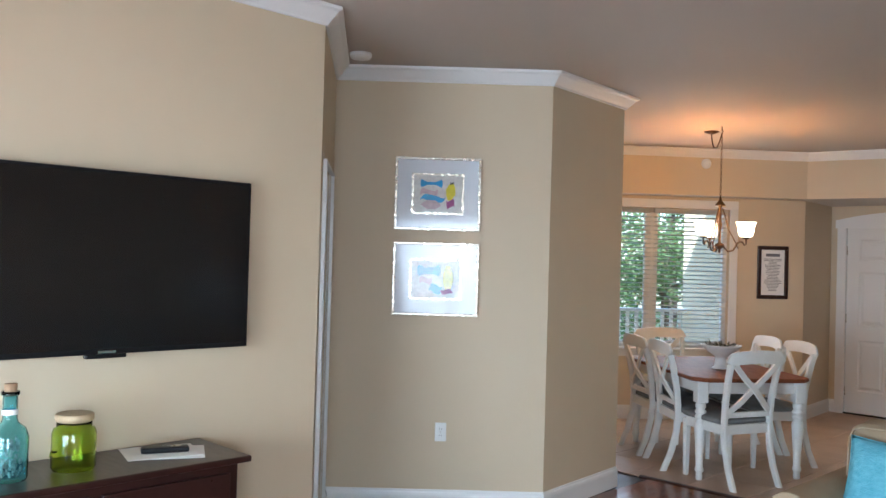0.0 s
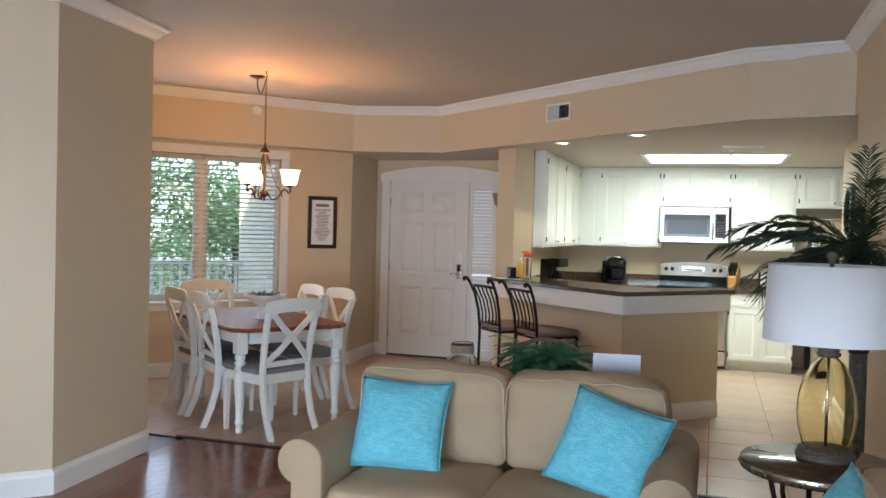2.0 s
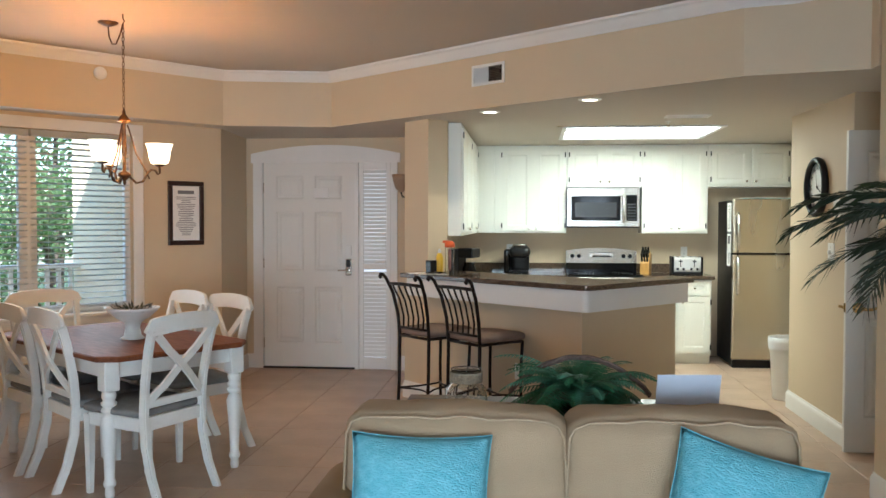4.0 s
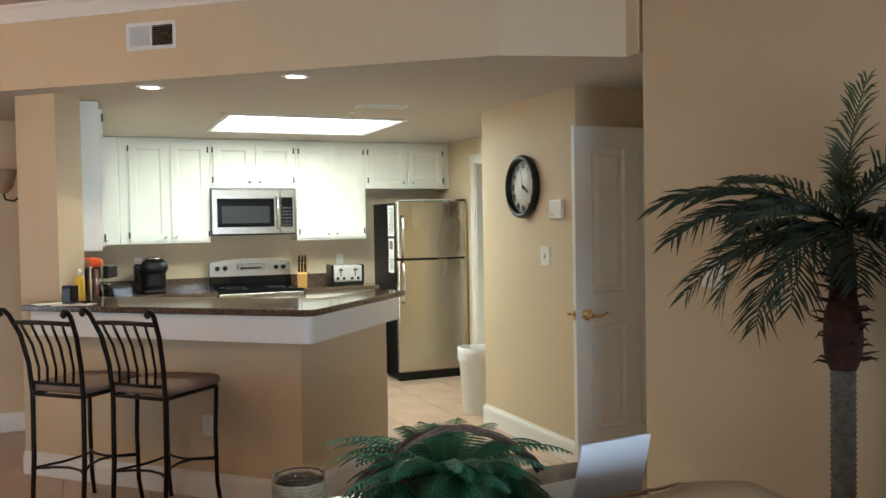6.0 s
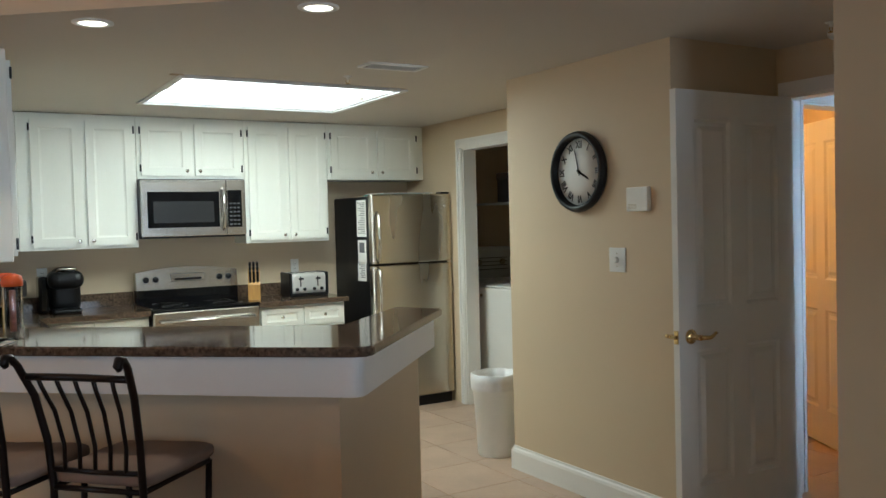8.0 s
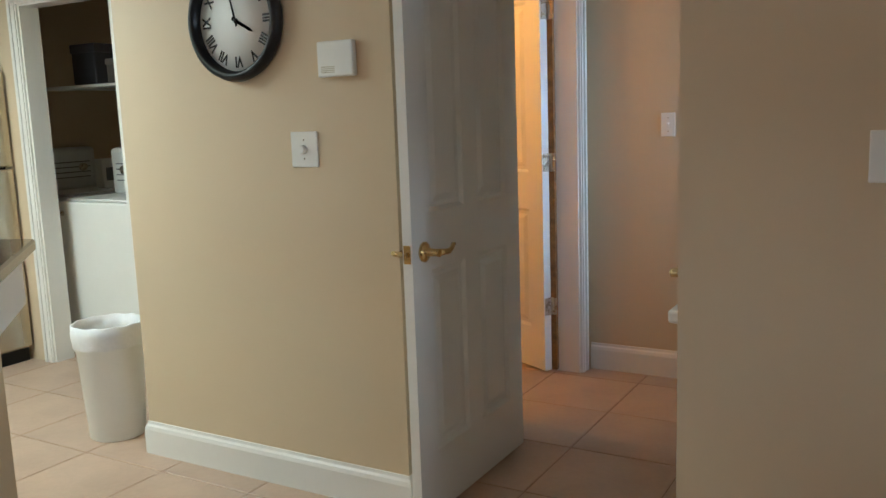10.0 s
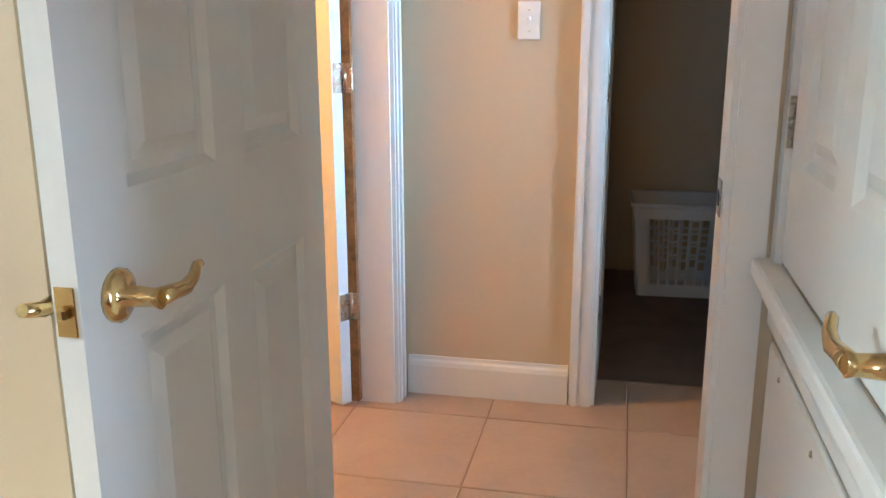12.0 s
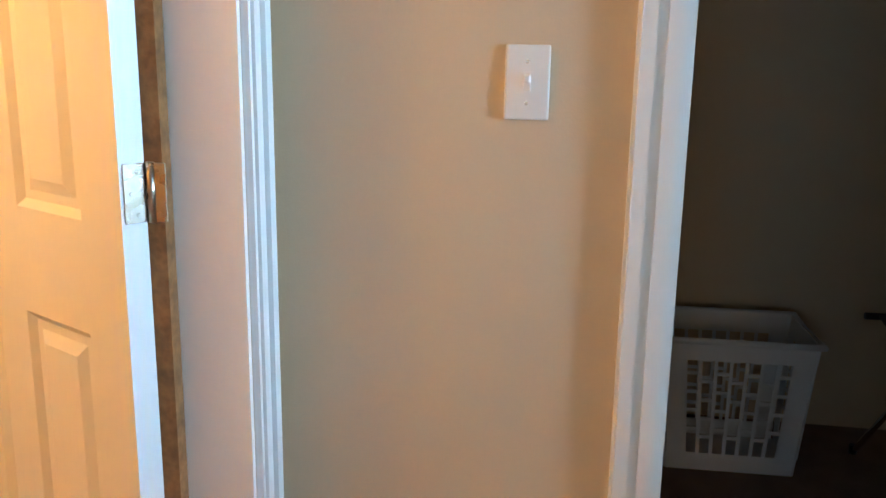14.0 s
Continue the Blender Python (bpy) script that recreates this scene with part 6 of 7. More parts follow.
part("bottle", bm, material("yellow_plastic", (0.75, 0.48, 0.03), 0.35), sb)
bm = bmesh.new()
lathe(bm, [(0.012, 0.153), (0.012, 0.175), (0.005, 0.19)], 14)
part("cap", bm, WHITEP, sb)
sp = thing("small_speaker", "small black box standing on the bar top", "speaker", facing(-1.04, 7.985, -40, 1.0625))
bm = bmesh.new()
rbox(bm, -0.033, 0.033, -0.03, 0.03, 0.0, 0.105, 0.005, 2)
part("body", bm, BLACKM, sp)
bm = bmesh.new()
rbox(bm, -0.026, 0.026, -0.0325, -0.03, 0.012, 0.09, 0.003, 1)
part("grille", bm, BLACKG, sp)
for k, (x, y, a) in enumerate(((-1.13, 8.06, 20), (-1.02, 7.90, -25))):
    bm = bmesh.new()
    box(bm, -0.10, 0.10, -0.07, 0.07, 0, 0.002)
    solid("paper_sheet", bm, PAPER, "white paper lying on the bar top", "paper", facing(x, y, a, 1.0622 + 0.0022 * k))
sg = thing("sunglasses", "dark folded sunglasses lying on the bar", "glasses", facing(-0.99, 7.87, -40, 1.0665))
bm = bmesh.new()
for x in (-0.036, 0.036):
    lathe(bm, [(0.004, 0.004), (0.026, 0.012), (0.028, 0.018), (0.02, 0.022)], 16, x, 0)
part("lens", bm, BLACKG, sg)
bm = bmesh.new()
tube(bm, [(-0.066, 0, 0.018), (-0.06, 0.05, 0.012), (0.05, 0.06, 0.008)], 0.0035, 6)
tube(bm, [(0.066, 0, 0.018), (0.06, 0.045, 0.012), (-0.05, 0.05, 0.008)], 0.0035, 6)
tube(bm, [(-0.012, 0, 0.018), (0.012, 0, 0.018)], 0.003, 6)
part("frame", bm, BLACKM, sg)

# swing-top bin
bn = thing("waste_bin", "white plastic waste bin lined with a bag", "bin", pose(1.85, 8.74, 0))
bm = bmesh.new()
prof = [(0.115, 0.0), (0.12, 0.01), (0.142, 0.40), (0.150, 0.41), (0.152, 0.50), (0.146, 0.505)]
lathe(bm, prof + [(r - 0.004, z) for r, z in prof[::-1]][:-1] + [(0.002, 0.012)], 32, caps=False)
part("bin", bm, WHITEP, bn)
bm = bmesh.new()
rnd = random.Random(3)
n = 40
rings = []
for r, z in ((0.154, 0.42), (0.157, 0.47), (0.156, 0.515), (0.143, 0.517), (0.135, 0.45), (0.12, 0.2)):
    rings.append([bm.verts.new(((r + 0.0018 * math.sin(k * 2.3 + z * 60)) * math.cos(2 * math.pi * k / n), (r + 0.0018 * math.sin(k * 2.3 + z * 60)) * math.sin(2 * math.pi * k / n), z + 0.0025 * math.sin(k * 1.7))) for k in range(n)])
for a, b in zip(rings, rings[1:]):
    for k in range(n):
        bm.faces.new((a[k], a[(k + 1) % n], b[(k + 1) % n], b[k])).smooth = True
part("liner_bag", bm, material("bag_plastic", (0.76, 0.76, 0.76), 0.3, var=0.06, scale=15), bn, "white liner folded over the rim")

# ceiling fixtures
pf = thing("ceiling_panel_light", "recessed fluorescent ceiling panel, switched on", "ceiling light", pose(0, 0, 0))
bm = bmesh.new()
for x0, x1, y0, y1 in ((0.0, 0.03, 8.93, 10.03), (1.35, 1.385, 8.93, 10.03), (0.03, 1.35, 8.93, 8.96), (0.03, 1.35, 10.0, 10.03)):
    box(bm, x0, x1, y0, y1, LOW - 0.012, LOW - 0.001)
for x0, x1, y0, y1 in ((0.031, 0.04, 8.961, 9.999), (1.34, 1.349, 8.961, 9.999), (0.04, 1.34, 8.961, 8.97), (0.04, 1.34, 9.99, 9.999)):
    box(bm, x0, x1, y0, y1, LOW + 0.001, LOW + 0.12)
part("frame", bm, TRIM, pf)
bm = bmesh.new()
box(bm, 0.04, 1.34, 9.474, 9.494, LOW + 0.010, LOW + 0.03)
part("divider", bm, NICKEL, pf, "dull metal bar between the diffusers")
PANEL = glow("fluorescent_diffuser", (1.0, 1.0, 0.90), 1.9)
for y0, y1 in ((8.97, 9.475), (9.49, 9.99)):
    bm = bmesh.new()
    box(bm, 0.04, 1.34, y0, y1, LOW + 0.03, LOW + 0.036)
    part("diffuser", bm, PANEL, pf)
bm = bmesh.new()
box(bm, 0.032, 1.348, 8.962, 9.998, LOW + 0.125, LOW + 0.13)
part("backing", bm, TRIM, pf)


def can_light(x, y):
    c = thing("recessed_downlight", "small recessed ceiling downlight, switched on", "ceiling light", pose(x, y, LOW), group="recessed downlights")
    bm = bmesh.new()
    lathe(bm, [(0.078, -0.001), (0.078, -0.005), (0.055, -0.008), (0.053, -0.002)], 28, caps=False)
    part("trim_ring", bm, WHITEP, c)
    bm = bmesh.new()
    lathe(bm, [(0.0545, -0.004), (0.002, -0.0035)], 24, caps=False)
    part("lens", bm, glow("warm_bulb", (1.0, 0.86, 0.62), 2.2), c)
    lamp("downlight", "SPOT", 5.6, (1.0, 0.80, 0.55), pose(x, y, LOW - 0.03), 0.04).data.spot_size = radians(100)


can_light(0.113, 7.30)
can_light(-0.587, 7.89)
cv = thing("ceiling_vent", "pale slatted air vent in the kitchen ceiling", "vent", pose(0.93, 8.26, LOW, 180, 0, 0))
bm = bmesh.new()
for x0, x1, y0, y1 in ((-0.17, 0.17, -0.075, -0.055), (-0.17, 0.17, 0.055, 0.075), (-0.17, -0.15, -0.055, 0.055), (0.15, 0.17, -0.055, 0.055)):
    box(bm, x0, x1, y0, y1, 0.001, 0.010)
part("frame", bm, WHITEP, cv)
for k in range(5):
    bm = bmesh.new()
    box(bm, -0.15, 0.15, -0.006, 0.006, -0.0008, 0.0008, pose(0, -0.044 + k * 0.022, 0.006, 35))
    part("slat", bm, WHITEP, cv)
bm = bmesh.new()
box(bm, -0.15, 0.15, -0.055, 0.055, 0.0005, 0.0015)
part("backing", bm, BLACKM, cv)


def sprinkler(x, y, z):
    s = thing("sprinkler_head", "small brass fire sprinkler under the ceiling", "sprinkler", pose(x, y, z, 180))
    bm = bmesh.new()
    lathe(bm, [(0.025, 0), (0.022, 0.004), (0.008, 0.006), (0.008, 0.02)], 16)
    part("escutcheon", bm, WHITEP, s)
    bm = bmesh.new()
    tube(bm, [(-0.008, 0, 0.02), (-0.012, 0, 0.03), (-0.002, 0, 0.042)], 0.002, 6)
    tube(bm, [(0.008, 0, 0.02), (0.012, 0, 0.03), (0.002, 0, 0.042)], 0.002, 6)
    lathe(bm, [(0.014, 0.042), (0.013, 0.044)], 14)
    part("deflector", bm, BRASS, s)


sprinkler(0.84, 8.63, LOW)
sprinkler(2.2, 6.62, LOW)
# air grille in the soffit face
sd = math.degrees(math.atan2(6.46 - 8.80, 0.91 + 2.01))
vg = thing("air_grille", "white two-part air grille high on the soffit", "vent", facing(-2.01, 8.80, sd) @ pose(1.82, 0, 2.53))
bm = bmesh.new()
for x0, x1, z0, z1 in ((-0.155, 0.155, 0.055, 0.075), (-0.155, 0.155, -0.075, -0.055), (-0.155, -0.135, -0.055, 0.055), (0.135, 0.155, -0.055, 0.055), (-0.006, 0.006, -0.055, 0.055)):
    box(bm, x0, x1, -0.010, -0.001, z0, z1)
part("frame", bm, WHITEP, vg)
for x0, x1, m in ((-0.135, -0.006, WHITEP), (0.006, 0.135, BLACKM)):
    bm = bmesh.new()
    box(bm, x0, x1, -0.002, -0.0008, -0.055, 0.055)
    part("backing", bm, m, vg)
for k in range(9):
    bm = bmesh.new()
    box(bm, 0.006, 0.135, -0.004, 0.004, -0.0007, 0.0007, pose(0, -0.006, -0.048 + k * 0.012, 35))
    part("slat", bm, NICKEL, vg)
for k in range(14):
    bm = bmesh.new()
    box(bm, -0.0007, 0.0007, -0.004, 0.004, -0.055, 0.055, pose(-0.130 + k * 0.009, -0.006, 0, 0, 0, 50))
    part("blade", bm, WHITEP, vg)

# clock and thermostat
ck = thing("wall_clock", "round black wall clock with Roman numerals", "clock", facing(1.76, 7.765, -90, 1.715))
bm = bmesh.new()
b = bmesh.new()
lathe(b, [(0.175, 0.0), (0.205, 0.004), (0.212, 0.022), (0.206, 0.042), (0.190, 0.050), (0.178, 0.042), (0.174, 0.012)], 56, caps=False)
merge(bm, b, pose(0, 0, 0, 90))
part("rim", bm, BLACKM, ck, "glossy black rim")
bm = bmesh.new()
b = bmesh.new()
lathe(b, [(0.176, 0.001), (0.176, 0.012), (0.002, 0.0125)], 56)
merge(bm, b, pose(0, 0, 0, 90))
part("dial", bm, material("clock_face", (0.74, 0.74, 0.72), 0.5, var=0.02), ck, "white dial")
for k, num in enumerate(("XII", "I", "II", "III", "IIII", "V", "VI", "VII", "VIII", "IX", "X", "XI")):
    cu = bpy.data.curves.new("numeral", "FONT")
    cu.body, cu.size, cu.align_x, cu.align_y, cu.extrude, cu.offset = num, 0.052, "CENTER", "CENTER", 0.0004, 0.0016
    tmp = bpy.data.objects.new("numeral", cu)
    me = bpy.data.meshes.new_from_object(tmp)
    bpy.data.objects.remove(tmp)
    me.materials.append(BLACKM)
    ob = new("numeral", me)
    ob.parent = ck
    ob.matrix_local = pose(0, -0.0135, 0, 90) @ Matrix.Rotation(-k * math.pi / 6, 4, "Z") @ pose(0, 0.140, 0) @ Matrix.Diagonal((0.8, 1, 1, 1))
for name, L, w, a in (("hour_hand", 0.090, 0.013, 119), ("minute_hand", 0.130, 0.009, -14)):
    bm = bmesh.new()
    v = [bm.verts.new(p) for p in ((-w / 2, 0, -0.02), (w / 2, 0, -0.02), (w / 2.4, 0, L * 0.8), (0, 0, L), (-w / 2.4, 0, L * 0.8))]
    bm.faces.new(v)
    bmesh.ops.solidify(bm, geom=bm.faces[:], thickness=0.0012)
    part(name, bm, BLACKM, ck).matrix_local = pose(0, -0.0165 if L < 0.1 else -0.0185, 0) @ Matrix.Rotation(radians(a), 4, "Y")
bm = bmesh.new()
b = bmesh.new()
lathe(b, [(0.008, 0.012), (0.008, 0.021), (0.002, 0.022)], 14)
merge(bm, b, pose(0, 0, 0, 90))
part("hub", bm, BLACKM, ck)
th = thing("thermostat", "square white thermostat on the warm beige wall", "thermostat", facing(1.76, 7.335, -90, 1.558))
bm = bmesh.new()
rbox(bm, -0.072, 0.072, -0.028, 0, -0.058, 0.058, 0.006, 3)
part("housing", bm, WHITEP, th)
bm = bmesh.new()
for k in range(4):
    box(bm, -0.055, 0.0, -0.0288, -0.0278, -0.045 + k * 0.006, -0.042 + k * 0.006)
part("slots", bm, NICKEL, th)

# laundry
def laundry_machine(name, label, m):
    ws = thing(name, label, name.replace("_", " "), m)
    bm = bmesh.new()
    rbox(bm, -0.34, 0.34, -0.29, 0.28, 0.03, 0.93, 0.012, 2)
    part("cabinet_body", bm, WHITEP, ws)
    bm = bmesh.new()
    rbox(bm, -0.335, 0.30, 0.13, 0.28, 0.93, 1.23, 0.03, 3)
    cpn = part("control_console", bm, WHITEP, ws)
    bm = bmesh.new()
    rbox(bm, -0.27, 0.27, -0.26, 0.11, 0.931, 0.945, 0.006, 2)
    part("lid", bm, WHITEP, ws)
    for x in (-0.2, -0.08, 0.18):
        bm = bmesh.new()
        lathe(bm, [(0.03, 0), (0.026, 0.02), (0.002, 0.022)], 18)
        part("dial", bm, NICKEL, cpn).matrix_local = pose(x, 0.13, 1.09, 90)
    for k in range(4):
        bm = bmesh.new()
        box(bm, -0.28, 0.24, 0.1285, 0.1295, 1.02 + k * 0.035, 1.026 + k * 0.035)
        part("print_line", bm, INK, cpn)
    bm = bmesh.new()
    lathe(bm, [(0.018, 0), (0.016, 0.004)], 16)
    part("badge", bm, NICKEL, ws).matrix_local = pose(-0.28, -0.29, 0.86, 90)
    for x in (-0.29, 0.29):
        for y in (-0.24, 0.23):
            bm = bmesh.new()
            lathe(bm, [(0.025, 0), (0.02, 0.031)], 10, x, y)
            part("foot", bm, BLACKM, ws)


laundry_machine("washing_machine", "white top-loading washing machine in the dim laundry", facing(2.98, 9.87, -90))
laundry_machine("tumble_dryer", "white tumble dryer against the dim laundry wall", facing(3.20, 10.705, 0))
db = thing("detergent_box", "white detergent box with a dark label on the washer", "box", facing(3.43, 10.62, -8, 0.9455))
bm = bmesh.new()
rbox(bm, -0.08, 0.08, -0.05, 0.05, 0, 0.20, 0.004, 1)
part("carton", bm, PAPER, db)
bm = bmesh.new()
box(bm, -0.055, 0.06, -0.0512, -0.0502, 0.05, 0.14)
part("label", bm, INK, db, "dark printed label")
sh = thing("wire_shelf", "white wire shelf high in the laundry", "shelf", pose(0, 0, 0))
bm = bmesh.new()
for k in range(24):
    tube(bm, [(2.95 + k * 0.017, 8.95, 1.62), (2.95 + k * 0.017, 10.9, 1.62)], 0.003, 5)
tube(bm, [(2.94, 8.95, 1.61), (2.94, 10.9, 1.61)], 0.005, 6)
part("wires", bm, WHITEP, sh)
bm = bmesh.new()
for y in (8.95, 10.5):
    tube(bm, [(2.95, y, 1.61), (3.98, y, 1.61)], 0.006, 6)
part("bracket", bm, WHITEP, sh)
for k, (x, y, w, h, c) in enumerate(((3.12, 9.45, 0.30, 0.20, (0.05, 0.05, 0.055)), (3.12, 9.85, 0.34, 0.14, (0.10, 0.09, 0.08)), (3.10, 10.2, 0.22, 0.24, (0.03, 0.03, 0.035)))):
    bx = thing("storage_box", "dark storage box on the laundry shelf", "box", pose(x, y, 1.6235))
    bm = bmesh.new()
    rbox(bm, -0.12, 0.12, -w / 2, w / 2, 0, h, 0.01, 2)
    part("box", bm, material("box_card", c, 0.6, var=0.15), bx)
    bm = bmesh.new()
    rbox(bm, -0.125, 0.125, -w / 2 - 0.005, w / 2 + 0.005, h * 0.8, h + 0.008, 0.006, 2)
    part("lid", bm, material("box_lid", tuple(v * 1.4 for v in c), 0.5, var=0.1), bx)

# ---- dining and entry ----
TA = 143.0                                   # heading of the table's long side
TC = Vector((-2.784, 6.44))
tl = Vector((math.cos(radians(TA)), math.sin(radians(TA))))
tb = thing("dining_table", "white turned-leg dining table with a red-brown top", "table", facing(TC.x, TC.y, TA))
bm = bmesh.new()
oct_ = [(-0.75, -0.375), (-0.66, -0.465), (0.66, -0.465), (0.75, -0.375), (0.75, 0.375), (0.66, 0.465), (-0.66, 0.465), (-0.75, 0.375)]
stacked(bm, [(inset(oct_, 0.006), 0.728), (oct_, 0.734), (oct_, 0.752), (inset(oct_, 0.008), 0.758)])
part("tabletop", bm, TABLEW, tb, "glossy red-brown wooden top")
for x0, x1, y0, y1 in ((-0.64, 0.64, -0.40, -0.375), (-0.64, 0.64, 0.375, 0.40), (-0.665, -0.64, -0.36, 0.36), (0.64, 0.665, -0.36, 0.36)):
    bm = bmesh.new()
    rbox(bm, x0, x1, y0, y1, 0.635, 0.728, 0.003, 1)
    part("apron", bm, CHAIRW, tb)
for x in (-0.65, 0.65):
    for y in (-0.385, 0.385):
        bm = bmesh.new()
        rbox(bm, x - 0.042, x + 0.042, y - 0.042, y + 0.042, 0.57, 0.728, 0.004, 1)
        lathe(bm, [(0.022, 0.0), (0.026, 0.02), (0.022, 0.055), (0.030, 0.06), (0.034, 0.075), (0.030, 0.09), (0.026, 0.10), (0.030, 0.20), (0.042, 0.36), (0.046, 0.40), (0.038, 0.43), (0.026, 0.445), (0.036, 0.452), (0.042, 0.465), (0.036, 0.478), (0.028, 0.484), (0.040, 0.494), (0.042, 0.505), (0.030, 0.518), (0.036, 0.53), (0.038, 0.545), (0.034, 0.572)], 20, x, y)
        part("leg", bm, CHAIRW, tb, "turned white leg")


def dining_chair(m):
    """An X-back chair; it faces +y."""
    c = thing("dining_chair", "white cross-back dining chair with a grey seat", "chair", m, group="chairs round the table")
    for x in (-0.205, 0.205):
        bm = bmesh.new()
        pts = [(x * 1.02, -0.315, 0.0), (x, -0.255, 0.14), (x, -0.215, 0.30), (x, -0.205, 0.46), (x * 1.02, -0.22, 0.62), (x * 1.06, -0.255, 0.80), (x * 1.08, -0.285, 0.905)]
        ring = []
        for p in pts:
            ring.append([bm.verts.new((p[0] + dx, p[1] + dy, p[2])) for dx, dy in ((-0.017, -0.024), (0.017, -0.024), (0.017, 0.024), (-0.017, 0.024))])
        for a, b in zip(ring, ring[1:]):
            for k in range(4):
                bm.faces.new((a[k], a[(k + 1) % 4], b[(k + 1) % 4], b[k]))
        bm.faces.new(ring[0]), bm.faces.new(ring[-1])
        bmesh.ops.bevel(bm, geom=[e for e in bm.edges if abs(e.verts[0].co.z - e.verts[1].co.z) > 0.03], offset=0.006, segments=2, affect="EDGES")
        part("back_leg", bm, CHAIRW, c)
        bm = bmesh.new()
        v = [bm.verts.new((x + dx, 0.20 + dy, z)) for z, s in ((0, 0.6), (0.43, 1.0)) for dx, dy in ((-0.022 * s, -0.022 * s), (0.022 * s, -0.022 * s), (0.022 * s, 0.022 * s), (-0.022 * s, 0.022 * s))]
        for f in ((3, 2, 1, 0), (4, 5, 6, 7), (0, 1, 5, 4), (1, 2, 6, 5), (2, 3, 7, 6), (3, 0, 4, 7)):
            bm.faces.new([v[i] for i in f])
        part("front_leg", bm, CHAIRW, c)
    bm = bmesh.new()
    n = 16
    ring = []
    for i in range(n + 1):
        u = 2 * i / n - 1
        x, y = u * 0.262, -0.285 - 0.028 * (1 - u * u)
        top = 0.985 - 0.022 * u * u - (0.05 * max(0, abs(u) - 0.86) / 0.14)
        bot = 0.872 + 0.022 * (1 - u * u) + (0.03 * max(0, abs(u) - 0.86) / 0.14)
        ring.append([bm.verts.new(p) for p in ((x, y - 0.014, bot), (x, y + 0.014, bot), (x, y + 0.010, top), (x, y - 0.010, top))])
    for a, b in zip(ring, ring[1:]):
        for k in range(4):
            bm.faces.new((a[k], a[(k + 1) % 4], b[(k + 1) % 4], b[k])).smooth = k % 2 == 0
    bm.faces.new(ring[0]), bm.faces.new(ring[-1])
    part("top_rail", bm, CHAIRW, c)
    for s in (-1, 1):
        bm = bmesh.new()
        pts = [(s * 0.195, -0.215, 0.525), (s * 0.10, -0.250, 0.61), (0, -0.268 - 0.010 * s, 0.70), (-s * 0.10, -0.280, 0.79), (-s * 0.19, -0.290, 0.88)]
        ring = []
        for p in pts:
            ring.append([bm.verts.new((p[0] + dx, p[1] + dy, p[2] + dz)) for dx, dy, dz in ((-0.014, -0.009, 0.014 * s * -1), (0.014, -0.009, 0.014 * s), (0.014, 0.009, 0.014 * s), (-0.014, 0.009, 0.014 * s * -1))])
        for a, b in zip(ring, ring[1:]):
            for k in range(4):
                bm.faces.new((a[k], a[(k + 1) % 4], b[(k + 1) % 4], b[k]))
        bm.faces.new(ring[0]), bm.faces.new(ring[-1])
        part("cross_bar", bm, CHAIRW, c)
    bm = bmesh.new()
    rbox(bm, -0.20, 0.20, -0.226, -0.198, 0.495, 0.535, 0.005, 2)
    part("lower_rail", bm, CHAIRW, c)
    for x0, x1, y0, y1 in ((-0.19, 0.19, 0.195, 0.22), (-0.19, 0.19, -0.215, -0.19), (-0.222, -0.197, -0.19, 0.19), (0.197, 0.222, -0.19, 0.19)):
        bm = bmesh.new()
        rbox(bm, x0, x1, y0, y1, 0.375, 0.445, 0.003, 1)
        part("seat_rail", bm, CHAIRW, c)
    bm = bmesh.new()
    cushion(bm, -0.225, 0.225, -0.195, 0.235, 0.44, 0.492, 0.012, 0.022, n=8)
    part("seat", bm, SEATG, c, "grey upholstered seat")
    return c


def chair_pose(bx, by, head):
    """From the middle of the back legs and the heading that the chair faces."""
    a = radians(head)
    return facing(bx + 0.28 * math.cos(a), by + 0.28 * math.sin(a), head - 90)


chair = dining_chair(chair_pose(-2.12, 5.82, 158))
for bx, by, head in ((-2.95, 5.93, 50), (-3.36, 6.21, 54), (-2.27, 6.93, 232), (-2.65, 7.17, 230), (-3.66, 7.10, 323)):
    copy_thing(chair, chair_pose(bx, by, head))

bowl = thing("pedestal_bowl", "white pedestal bowl with dried greenery on the table", "bowl", pose(-2.66, 6.36, 0.758))
bm = bmesh.new()
prof = [(0.065, 0.0), (0.07, 0.006), (0.05, 0.02), (0.042, 0.07), (0.05, 0.10), (0.10, 0.13), (0.15, 0.175), (0.16, 0.19), (0.152, 0.19), (0.10, 0.145), (0.002, 0.12)]
lathe(bm, prof, 28)
part("bowl", bm, material("glazed_ceramic", (0.70, 0.69, 0.66), 0.3, var=0.08, scale=10), bowl)
rnd = random.Random(9)
bm = bmesh.new()
for k in range(120):
    a, r = rnd.uniform(0, 6.28), 0.13 * math.sqrt(rnd.random())
    p = Vector((r * math.cos(a), r * math.sin(a), 0.165 + rnd.random() * 0.02))
    d = Vector((math.cos(a) * rnd.uniform(0.2, 1), math.sin(a) * rnd.uniform(0.2, 1), rnd.uniform(0.1, 0.7))).normalized() * rnd.uniform(0.03, 0.06)
    w = d.cross(Vector((0, 0, 1))).normalized() * 0.006
    bm.faces.new([bm.verts.new(v) for v in (p, p + d * 0.5 + w, p + d, p + d * 0.5 - w)])
part("greenery", bm, material("dried_leaf", (0.055, 0.060, 0.035), 0.7, var=0.4, scale=20), bowl, "dark dried leaves")

